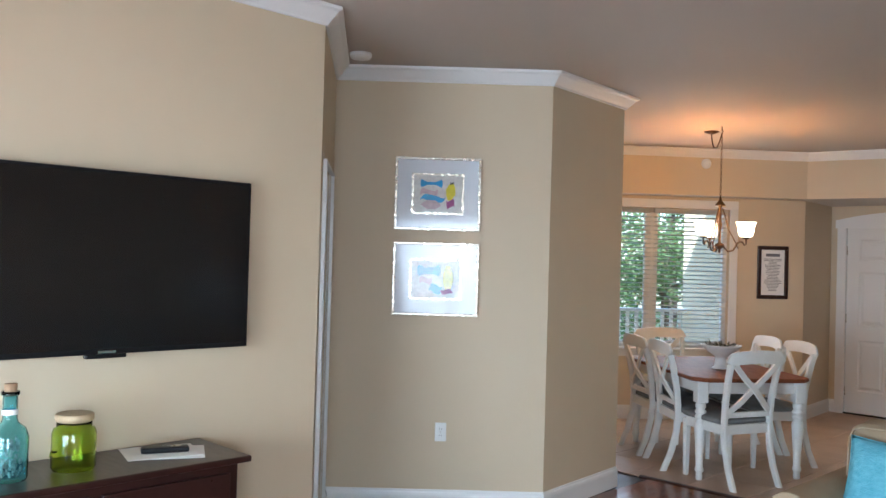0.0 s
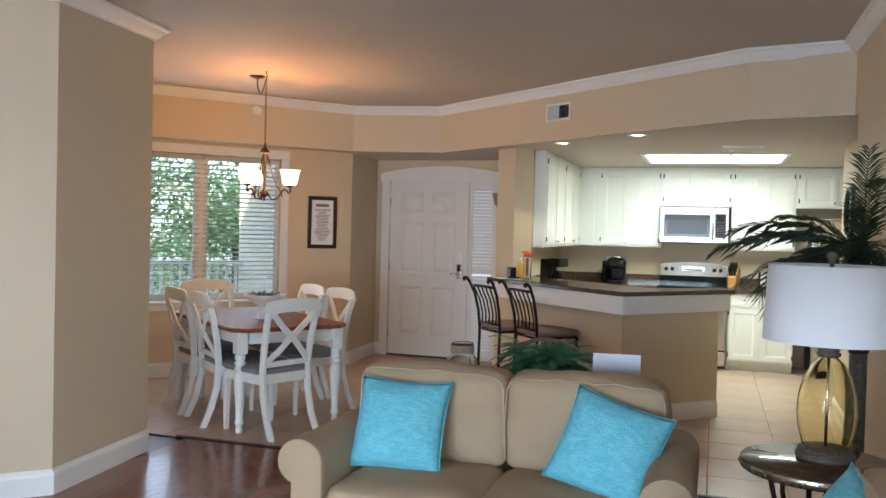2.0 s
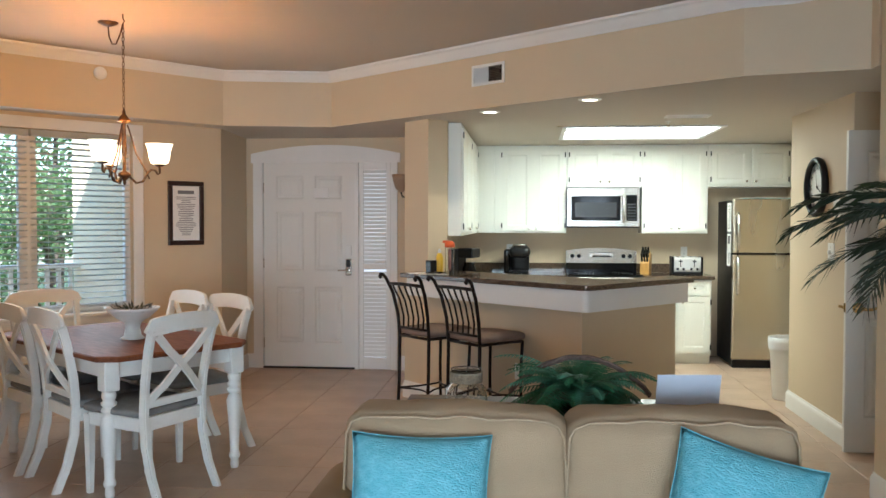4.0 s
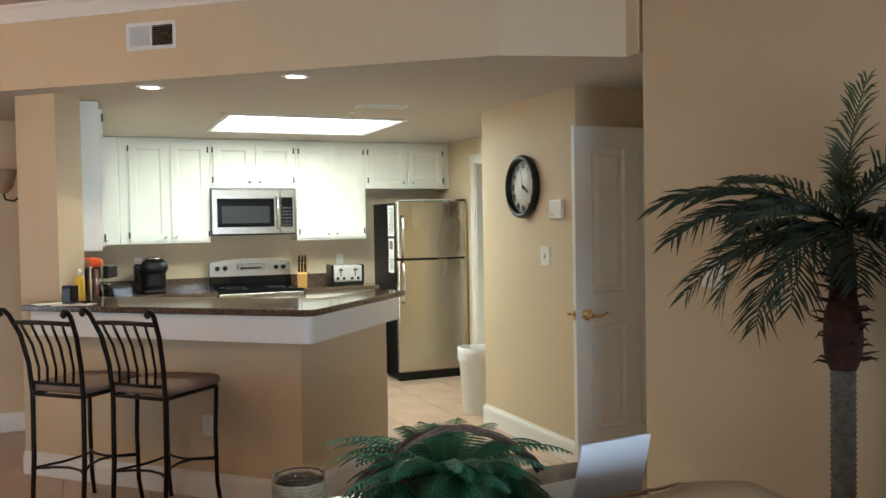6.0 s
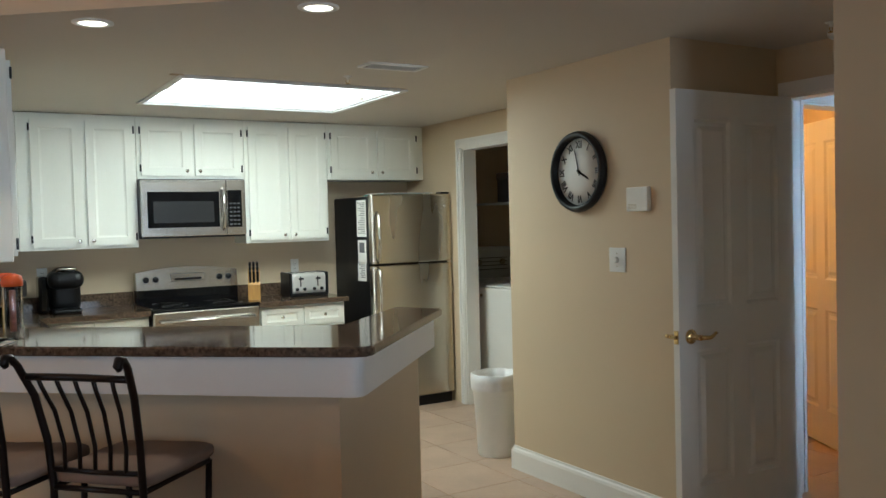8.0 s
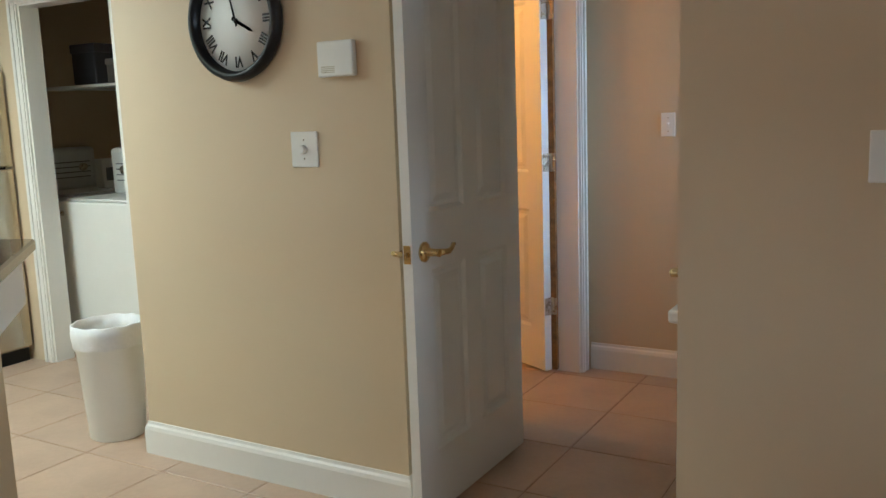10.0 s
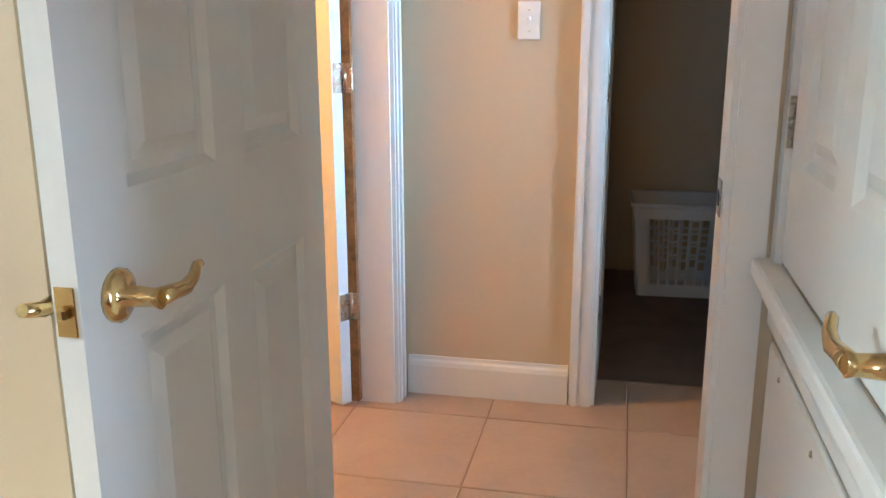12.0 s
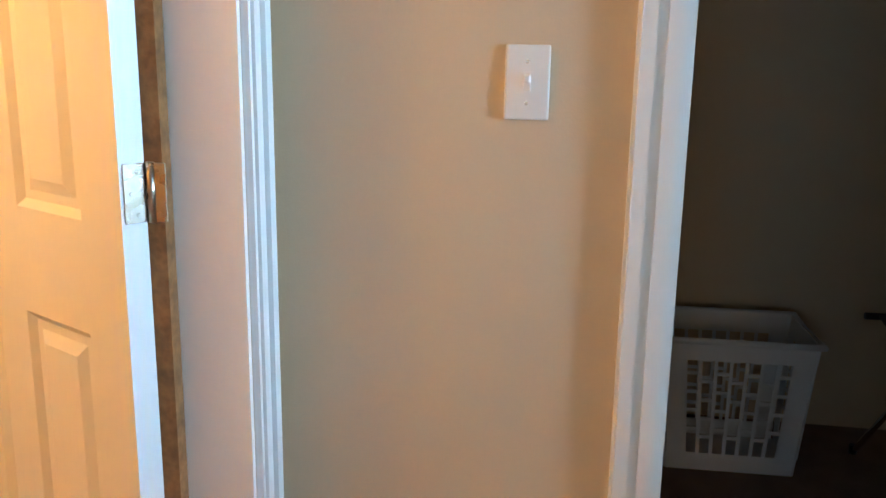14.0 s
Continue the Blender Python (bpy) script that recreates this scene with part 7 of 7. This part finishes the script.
# chandelier
CX, CY = -2.83, 6.62
BRONZE = material("aged_bronze", (0.16, 0.085, 0.038), 0.34, metal=0.85, var=0.3, scale=25)
ch = thing("chandelier", "bronze scroll-arm chandelier with lit white glass shades", "chandelier", pose(CX, CY, 0))
bm = bmesh.new()
lathe(bm, [(0.002, HIGH - 0.028), (0.02, HIGH - 0.027), (0.062, HIGH - 0.010), (0.066, HIGH - 0.001)], 24, -0.20, 0.20)
tube(bm, [(0, 0, HIGH), (0, 0, HIGH - 0.03), (0.012, 0, HIGH - 0.045), (0, 0, HIGH - 0.06)], 0.004, 6)
part("canopy", bm, BRONZE, ch)
bm = bmesh.new()
tube(bm, [(-0.20, 0.20, HIGH - 0.028), (-0.185, 0.185, HIGH - 0.10), (-0.145, 0.145, HIGH - 0.155), (-0.09, 0.09, HIGH - 0.165), (-0.04, 0.04, HIGH - 0.12), (0, 0, HIGH - 0.06)], 0.005, 6)
z, k = HIGH - 0.065, 0
while z > 2.17:
    tube(bm, [((0.008 * math.cos(a) if k % 2 else 0), (0 if k % 2 else 0.008 * math.cos(a)), z - 0.014 + 0.016 * math.sin(a)) for a in (2 * math.pi * i / 10 for i in range(11))], 0.0022, 5, False)
    z -= 0.026
    k += 1
part("chain", bm, BRONZE, ch, "bronze hanging chain")
bm = bmesh.new()
lathe(bm, [(0.006, 2.17), (0.010, 2.15), (0.012, 2.135), (0.040, 2.10), (0.044, 2.09), (0.02, 2.09), (0.011, 2.075), (0.012, 1.97), (0.018, 1.92), (0.011, 1.87), (0.011, 1.78), (0.038, 1.765), (0.042, 1.75), (0.026, 1.735), (0.009, 1.72), (0.011, 1.705), (0.003, 1.69)][::-1], 20)
part("stem", bm, BRONZE, ch)
SHADE = glow("lit_glass_shade", (1.0, 0.80, 0.52), 1.1)
for k in range(3):
    a = radians(20 + 120 * k)
    c, s = math.cos(a), math.sin(a)
    bm = bmesh.new()
    pts = [(0.03, 1.745), (0.07, 1.705), (0.11, 1.715), (0.14, 1.77), (0.16, 1.79), (0.185, 1.785), (0.20, 1.76), (0.212, 1.77), (0.21, 1.815)]
    tube(bm, [(r * c, r * s, z) for r, z in pts], 0.0075, 8)
    tube(bm, [(r * c, r * s, z) for r, z in ((0.02, 2.07), (0.045, 1.99), (0.07, 1.89), (0.13, 1.78), (0.15, 1.73))], 0.005, 8)
    arm = part("arm", bm, BRONZE, ch, "scrolled bronze arm")
    bm = bmesh.new()
    lathe(bm, [(0.018, 1.810), (0.032, 1.818), (0.036, 1.826), (0.028, 1.830)], 16, 0.21 * c, 0.21 * s)
    part("cup", bm, BRONZE, arm)
    bm = bmesh.new()
    prof = [(0.028, 1.822), (0.052, 1.833), (0.064, 1.865), (0.068, 1.905), (0.079, 1.945), (0.084, 1.953)]
    lathe(bm, prof + [(r - 0.004, z) for r, z in prof[::-1]], 28, 0.21 * c, 0.21 * s, caps=False)
    part("shade", bm, SHADE, arm, "bell-shaped white glass shade, lit").visible_shadow = False
    lamp("chandelier_bulb", "POINT", 2.6, (1.0, 0.42, 0.10), pose(CX + 0.21 * c, CY + 0.21 * s, 1.915), 0.03)

# framed house notice
fn = thing("framed_notice", "printed notice in a dark frame on the dining wall", "picture frame", WIN @ pose(0.345, 0, 1.535, 0, 0, 180))
bm = bmesh.new()
for x0, x1, z0, z1 in ((-0.165, 0.165, 0.235, 0.275), (-0.165, 0.165, -0.275, -0.235), (-0.165, -0.125, -0.235, 0.235), (0.125, 0.165, -0.235, 0.235)):
    rbox(bm, x0, x1, -0.025, -0.001, z0, z1, 0.006, 2)
part("frame", bm, DARKW, fn)
bm = bmesh.new()
box(bm, -0.125, 0.125, -0.012, -0.002, -0.235, 0.235)
sheet = part("sheet", bm, PAPER, fn)
bm = bmesh.new()
rnd = random.Random(2)
box(bm, -0.075, 0.075, -0.0135, -0.0122, 0.165, 0.195)
for k in range(22):
    w = rnd.uniform(0.04, 0.095)
    box(bm, -w, w, -0.0135, -0.0122, 0.135 - k * 0.0155, 0.141 - k * 0.0155)
part("print", bm, INK, sheet)

# wall sconce beside the entry
sc = thing("wall_sconce", "dark metal wall sconce with a pale glass bowl", "wall lamp", facing(-1.32, 9.10, -90, 1.74))
bm = bmesh.new()
rbox(bm, -0.03, 0.03, -0.015, 0, -0.07, 0.07, 0.006, 2)
tube(bm, [(0, -0.012, -0.02), (0, -0.06, -0.06), (0, -0.11, -0.05), (0, -0.12, -0.01)], 0.007, 8)
part("bracket", bm, IRON, sc)
bm = bmesh.new()
lathe(bm, [(0.02, -0.01), (0.055, 0.03), (0.075, 0.10), (0.085, 0.15), (0.081, 0.15), (0.07, 0.10), (0.05, 0.034), (0.002, 0.0)], 24, 0, -0.12)
part("shade", bm, material("amber_shade", (0.33, 0.22, 0.14), 0.4, var=0.15, scale=10), sc)
detector_s = thing("alarm_sensor", "small white round sensor on the orange-lit soffit", "sensor", facing(-2.92, 8.62, 229.6) @ pose(1.06, 0, 2.61, -90, 0, 180))
bm = bmesh.new()
lathe(bm, [(0.05, 0.001), (0.05, 0.015), (0.035, 0.028), (0.002, 0.03)], 24)
part("housing", bm, WHITEP, detector_s).matrix_local = pose(0, 0, 0, 180)

# ---- closet ----
# carpet starts where the doorway shadow does; that shade is in its colour
bm = bmesh.new()
box(bm, 3.86, 5.42, 4.8, 7.06, -0.001, 0.006)
solid("floor_closet", bm, material("shaded_brown_carpet", (0.24, 0.165, 0.12), 0.95, var=0.15, scale=8, bump=0.5, bump_scale=220), "brown closet carpet, darkened from the doorway's shadow edge inwards", "floor", kind="structure")
bk = thing("laundry_basket", "white plastic laundry basket with slotted sides", "basket", facing(5.10, 6.16, 2, 0.006))
W, D, H = 0.43, 0.30, 0.455
PL = material("basket_plastic", (0.72, 0.72, 0.71), 0.45, var=0.03)


def slotted(w0, w1, h, cols, rows):
    """A basket side in its own plane: bars between staggered slots; w0 below, w1 above."""
    bm = bmesh.new()
    lerp = lambda z: w0 + (w1 - w0) * z / h
    for z0, z1 in ((0, 0.06), (h - 0.07, h)):
        v = [bm.verts.new((x, y, z)) for y in (-0.002, 0.002) for x, z in ((-lerp(z0) / 2, z0), (lerp(z0) / 2, z0), (lerp(z1) / 2, z1), (-lerp(z1) / 2, z1))]
        for f in ((0, 1, 2, 3), (7, 6, 5, 4), (0, 4, 5, 1), (1, 5, 6, 2), (2, 6, 7, 3), (3, 7, 4, 0)):
            bm.faces.new([v[i] for i in f])
    for k in range(cols + 1):
        u = -0.5 + k / cols
        ww = 0.011 if 0 < k < cols else 0.06
        u = max(-0.5 + 0.08, min(0.5 - 0.08, u * 0.92))
        v = [bm.verts.new((u * lerp(z) + dx, y, z)) for y in (-0.002, 0.002) for z, dx in ((0.06, -ww / 2), (0.06, ww / 2), (h - 0.07, ww / 2), (h - 0.07, -ww / 2))]
        for f in ((0, 1, 2, 3), (7, 6, 5, 4), (0, 4, 5, 1), (2, 6, 7, 3), (1, 5, 6, 2), (3, 7, 4, 0)):
            bm.faces.new([v[i] for i in f])
    step = (h - 0.13) / rows
    for k in range(cols):
        for j in range(1, rows):
            z = 0.06 + step * (j + (0.33 if k % 2 else -0.1))
            x0, x1 = (-0.5 + k / cols) * 0.92 * lerp(z), (-0.5 + (k + 1) / cols) * 0.92 * lerp(z)
            box(bm, x0, x1, -0.0018, 0.0018, z - 0.006, z + 0.006)
    return bm


tilt = math.degrees(math.atan2(0.03, H))
for name, w, off, rot in (("front_side", D, W, 0), ("back_side", D, W, 180), ("end_side", W, D, 90), ("end_side", W, D, 270)):
    side = part(name, slotted(w * 0.94 - 0.01, w + 0.05, H, 9 if w > 0.4 else 7, 5), PL, bk)
    side.matrix_local = Matrix.Rotation(radians(rot), 4, "Z") @ pose(0, -off / 2 + 0.012, 0.003, tilt)
bm = bmesh.new()
rbox(bm, -D / 2 + 0.01, D / 2 - 0.01, -W / 2 + 0.012, W / 2 - 0.012, 0.0, 0.006, 0.002, 1)
part("bottom", bm, PL, bk)
bm = bmesh.new()
ring = [(D / 2 + 0.03, W / 2 + 0.03), (-D / 2 - 0.03, W / 2 + 0.03), (-D / 2 - 0.03, -W / 2 - 0.03), (D / 2 + 0.03, -W / 2 - 0.03)]
tube(bm, [(x, y, H) for x, y in ring + ring[:1]], 0.011, 8)
part("rim", bm, PL, bk)
rk = thing("luggage_rack", "folding chrome luggage rack with black straps", "rack", facing(4.95, 5.47, 4, 0.006))
for s in (-1, 1):
    for y in (-0.20, 0.20):
        bm = bmesh.new()
        tube(bm, [(s * 0.26, y + 0.02 * s, 0.012), (s * 0.235, y + 0.02 * s, 0.03), (-s * 0.20, y + 0.02 * s, 0.50)], 0.010, 8)
        part("leg", bm, CHROME, rk)
        bm = bmesh.new()
        lathe(bm, [(0.014, 0), (0.014, 0.03)], 10, s * 0.26, y + 0.02 * s)
        part("rubber_foot", bm, BLACKM, rk)
    bm = bmesh.new()
    tube(bm, [(-s * 0.20, -0.26, 0.51), (-s * 0.20, 0.26, 0.51)], 0.012, 8)
    part("top_rail", bm, BLACKM, rk)
for k in range(4):
    y = -0.2 + k * 0.133
    bm = bmesh.new()
    for i in range(8):
        x0, x1 = -0.2 + i * 0.05, -0.15 + i * 0.05
        z0, z1 = (0.52 - 0.035 * (1 - (x / 0.2) ** 2) for x in (x0, x1))
        v = [bm.verts.new(p) for p in ((x0, y - 0.022, z0), (x1, y - 0.022, z1), (x1, y + 0.022, z1), (x0, y + 0.022, z0))]
        bm.faces.new(v)
    bmesh.ops.remove_doubles(bm, verts=bm.verts[:], dist=0.0003)
    bmesh.ops.solidify(bm, geom=bm.faces[:], thickness=0.003)
    part("strap", bm, BLACKM, rk)
rod = thing("closet_rod", "dark closet rod under the shelf", "rod", pose(0, 0, 0))
bm = bmesh.new()
tube(bm, [(4.9, 4.81, 1.75), (4.9, 7.05, 1.75)], 0.016, 10)
part("rod", bm, IRON, rod)

# ceiling lamps in the lit room
DOME = glow("warm_dome", (1.0, 0.72, 0.42), 1.9)


def flush_lamp(x, y):
    rl = thing("ceiling_lamp", "round warm flush ceiling lamp, switched on; the nearer one is added", "ceiling light", pose(x, y, LOW, 180), group="lit room lamps")
    bm = bmesh.new()
    lathe(bm, [(0.15, 0.001), (0.15, 0.02), (0.14, 0.025)], 32)
    part("base", bm, BRASS, rl)
    bm = bmesh.new()
    lathe(bm, [(0.138, 0.026), (0.13, 0.06), (0.09, 0.09), (0.002, 0.10)], 32, caps=False)
    part("dome", bm, DOME, rl).visible_shadow = False


flush_lamp(4.30, 8.02)
# unseen second fixture, added for the light on the open door leaf
flush_lamp(2.93, 8.30)


# ---- outside the dining window ----
bm = bmesh.new()
box(bm, -80, 80, -80, 80, -3.2, -3.0)
solid("ground", bm, material("lawn", (0.05, 0.09, 0.03), 0.95, var=0.4, scale=0.6, bump=0.4, bump_scale=8), "green lawn far below the windows", "ground", kind="structure")
PORCH = WIN
bm = bmesh.new()
box(bm, 0.56, 3.2, -1.60, -0.16, -0.15, -0.05)
ob = solid("porch_floor", bm, material("porch_boards", (0.30, 0.27, 0.24), 0.8, var=0.2, scale=5, stretch=(1, 12, 1)), "weathered porch floor outside the window", "porch", kind="structure")
ob.matrix_world = PORCH
bm = bmesh.new()
box(bm, 0.55, 0.70, -1.62, -0.145, -3.0, 2.75)
ob = solid("porch_wall", bm, material("porch_stucco", (0.78, 0.68, 0.48), 0.8, var=0.05, scale=4, bump=0.25, bump_scale=90), "cream stucco side wall of the porch", "wall", kind="structure")
ob.matrix_world = PORCH
rail = thing("porch_railing", "white wooden porch railing outside the dining window", "railing", PORCH)
bm = bmesh.new()
rbox(bm, 0.702, 3.1, -1.53, -1.44, 1.02, 1.06, 0.006, 1)
part("top_rail", bm, TRIM, rail)
bm = bmesh.new()
rbox(bm, 0.702, 3.1, -1.51, -1.46, 0.06, 0.11, 0.005, 1)
part("bottom_rail", bm, TRIM, rail)
bm = bmesh.new()
rbox(bm, -0.018, 0.018, -0.018, 0.018, 0.11, 1.02, 0.003, 1)
bal = mesh_of("baluster", bm, TRIM)
for k in range(22):
    ob = new("baluster", bal)
    ob.parent = rail
    ob.location = (0.78 + k * 0.107, -1.485, 0)
for x in (3.1,):
    bm = bmesh.new()
    rbox(bm, x - 0.05, x + 0.05, -1.535, -1.435, -0.05, 1.15, 0.006, 1)
    part("post", bm, TRIM, rail)

LEAF = material("tree_leaf", (0.14, 0.22, 0.09), 0.6, var=0.4, scale=1.5, bump_scale=20)
let_light_through(LEAF, (0.16, 0.30, 0.07), 0.4)
BARK = material("bark", (0.12, 0.09, 0.07), 0.9, var=0.4, scale=6, bump=0.5, bump_scale=30)


def tree(x, y, h, seed):
    rnd = random.Random(seed)
    t = thing("tree", "leafy green tree behind the porch", "tree", pose(x, y, -3.0), group="trees outside")
    bm = bmesh.new()
    tube(bm, [(0, 0, 0), (0.1, 0.05, h * 0.3), (-0.05, 0.1, h * 0.6), (0.1, 0, h * 0.9)], [0.20, 0.16, 0.11, 0.03], 10)
    tips = []
    for k in range(16):
        z = h * rnd.uniform(0.25, 0.85)
        a = rnd.uniform(0, 6.28)
        L = h * rnd.uniform(0.18, 0.34)
        p = Vector((0.05, 0.05, z))
        q = p + Vector((math.cos(a) * L, math.sin(a) * L, L * rnd.uniform(0.1, 0.6)))
        m = p.lerp(q, 0.5) + Vector((0, 0, L * 0.08))
        tube(bm, [p, m, q], [0.04, 0.02, 0.008], 6)
        tips += [m, q, p.lerp(q, 0.75)]
    part("trunk", bm, BARK, t)
    verts, faces = [], []
    for tip in tips:
        for k in range(85):
            d = Vector((rnd.gauss(0, 1), rnd.gauss(0, 1), rnd.gauss(0, 0.8)))
            p = tip + d * (0.75 if h > 8 else 0.42)
            u = Vector((rnd.gauss(0, 1), rnd.gauss(0, 1), rnd.gauss(0, 1))).normalized()
            w = u.cross(Vector((rnd.gauss(0, 1), rnd.gauss(0, 1), rnd.gauss(0, 1)))).normalized()
            s = rnd.uniform(0.06, 0.115) * (1.7 if h > 8 else 1)
            n = len(verts)
            verts += [p - u * s, p + w * s * 0.45, p + u * s, p - w * s * 0.45]
            faces.append((n, n + 1, n + 2, n + 3))
    me = bpy.data.meshes.new("crown")
    me.from_pydata([tuple(v) for v in verts], [], faces)
    me.materials.append(LEAF)
    crown_ob = new("crown", me)
    crown_ob.parent = t


ux = Vector((-0.7604, 0.6494))
for k, (s, dist, h) in enumerate(((0.0, 13.5, 6.0), (5.4, 15.0, 6.5), (2.2, 19.0, 7.0), (-4.0, 16.0, 6.5), (10.0, 19.0, 7.5), (-2.0, 25.0, 10.0), (2.5, 26.0, 10.5), (7.0, 25.0, 10.0), (-7.0, 24.0, 10.0), (12.5, 27.0, 11.0))):
    p = Vector((-3.03, 8.86)) + Vector((-0.6494, -0.7604)) * s + ux * dist
    tree(p.x, p.y, h, 40 + k)

# ---- floors: tiles and boards ----
PITCH, GAP = 0.457, 0.0042
OX, OY = 2.548, 6.852
near, far = [], []
bm = bmesh.new()
h = PITCH / 2 - GAP / 2
v0 = [bm.verts.new((x, y, 0)) for x, y in ((-h, -h), (h, -h), (h, h), (-h, h))]
v1 = [bm.verts.new((x, y, 0.006)) for x, y in ((-h, -h), (h, -h), (h, h), (-h, h))]
v2 = [bm.verts.new((x, y, 0.008)) for x, y in ((-h + 0.003, -h + 0.003), (h - 0.003, -h + 0.003), (h - 0.003, h - 0.003), (-h + 0.003, h - 0.003))]
for a, b in ((v0, v1), (v1, v2)):
    for k in range(4):
        bm.faces.new((a[k], a[(k + 1) % 4], b[(k + 1) % 4], b[k]))
bm.faces.new(v2)
tile_mesh = mesh_of("tile", bm, TILE)


def tile_ok(x, y):
    if y - PITCH / 2 < 5.30:
        return False
    if 3.6 < x < 5.6 and y < 7.1:
        return True
    if x > 1.9 and y < 8.5 and not (6.0 < y < 7.35 and x < 3.8) and not (2.5 < x < 3.9):
        return 3.5 < x < 4.7 and 7.2 < y < 9
    return -5.4 < x < 3.95 and y < 11.0


for i in range(-18, 7):
    for j in range(-4, 10):
        x, y = OX + (i + 0.5) * PITCH, OY + (j + 0.5) * PITCH
        if tile_ok(x, y):
            (near if -3.6 < x < 3.9 and y < 10.6 else far).append((x, y))
for x, y in near[:300]:
    ob = new("tile", tile_mesh)
    ob.parent = floor_tiles
    ob.location = (x, y, -0.0075)
verts, faces = [], []
for x, y in near[300:] + far:
    n = len(verts)
    verts += [(x - h, y - h, 0.0005), (x + h, y - h, 0.0005), (x + h, y + h, 0.0005), (x - h, y + h, 0.0005)]
    faces.append((n, n + 1, n + 2, n + 3))
me = bpy.data.meshes.new("far_tiles")
me.from_pydata(verts, [], faces)
me.materials.append(TILE)
ob = new("far_tiles", me)
ob.parent = floor_tiles
tagged(ob, kind="stuff")
# threshold strip between wood and tile
bm = bmesh.new()
sweep(bm, [(-2.83, 5.46), (1.53, 5.46)], [(0, -0.011), (0, 0.004), (0.012, 0.009), (0.038, 0.009), (0.05, 0.004), (0.05, -0.011)])
solid("trim_threshold", bm, DARKW, "dark wooden strip between boards and tiles", "threshold", kind="structure")
# boards run along y
rnd = random.Random(77)
boards = {}
for L in (0.9, 1.2, 1.5):
    bm = bmesh.new()
    w = 0.0785
    v0 = [bm.verts.new(p) for p in ((-w / 2, 0, -0.011), (w / 2, 0, -0.011), (w / 2, L - 0.0015, -0.011), (-w / 2, L - 0.0015, -0.011))]
    v1 = [bm.verts.new((v.co.x, v.co.y, -0.0015)) for v in v0]
    v2 = [bm.verts.new((v.co.x * 0.985, 0.001 + v.co.y * 0.998, 0)) for v in v0]
    for a, b in ((v0, v1), (v1, v2)):
        for k in range(4):
            bm.faces.new((a[k], a[(k + 1) % 4], b[(k + 1) % 4], b[k]))
    bm.faces.new(v2)
    boards[L] = mesh_of("floor_board", bm, WOODF)
count, verts, faces = 0, [], []
for i in range(54):
    x = -2.70 + i * 0.0797
    y = 5.455
    while y > -2.6:
        L = rnd.choice((0.9, 1.2, 1.5))
        if y > 2.6 and count < 298:
            ob = new("floor_board", boards[L])
            ob.parent = floor_wood
            ob.location = (x, y - L, 0)
            count += 1
        else:
            n = len(verts)
            e = max(y - L, -2.62)
            verts += [(x - 0.039, e, 0), (x + 0.039, e, 0), (x + 0.039, y - 0.0015, 0), (x - 0.039, y - 0.0015, 0)]
            faces.append((n, n + 1, n + 2, n + 3))
        y -= L
me = bpy.data.meshes.new("far_boards")
me.from_pydata(verts, [], faces)
me.materials.append(WOODF)
ob = new("far_boards", me)
ob.parent = floor_wood
tagged(ob, kind="stuff")
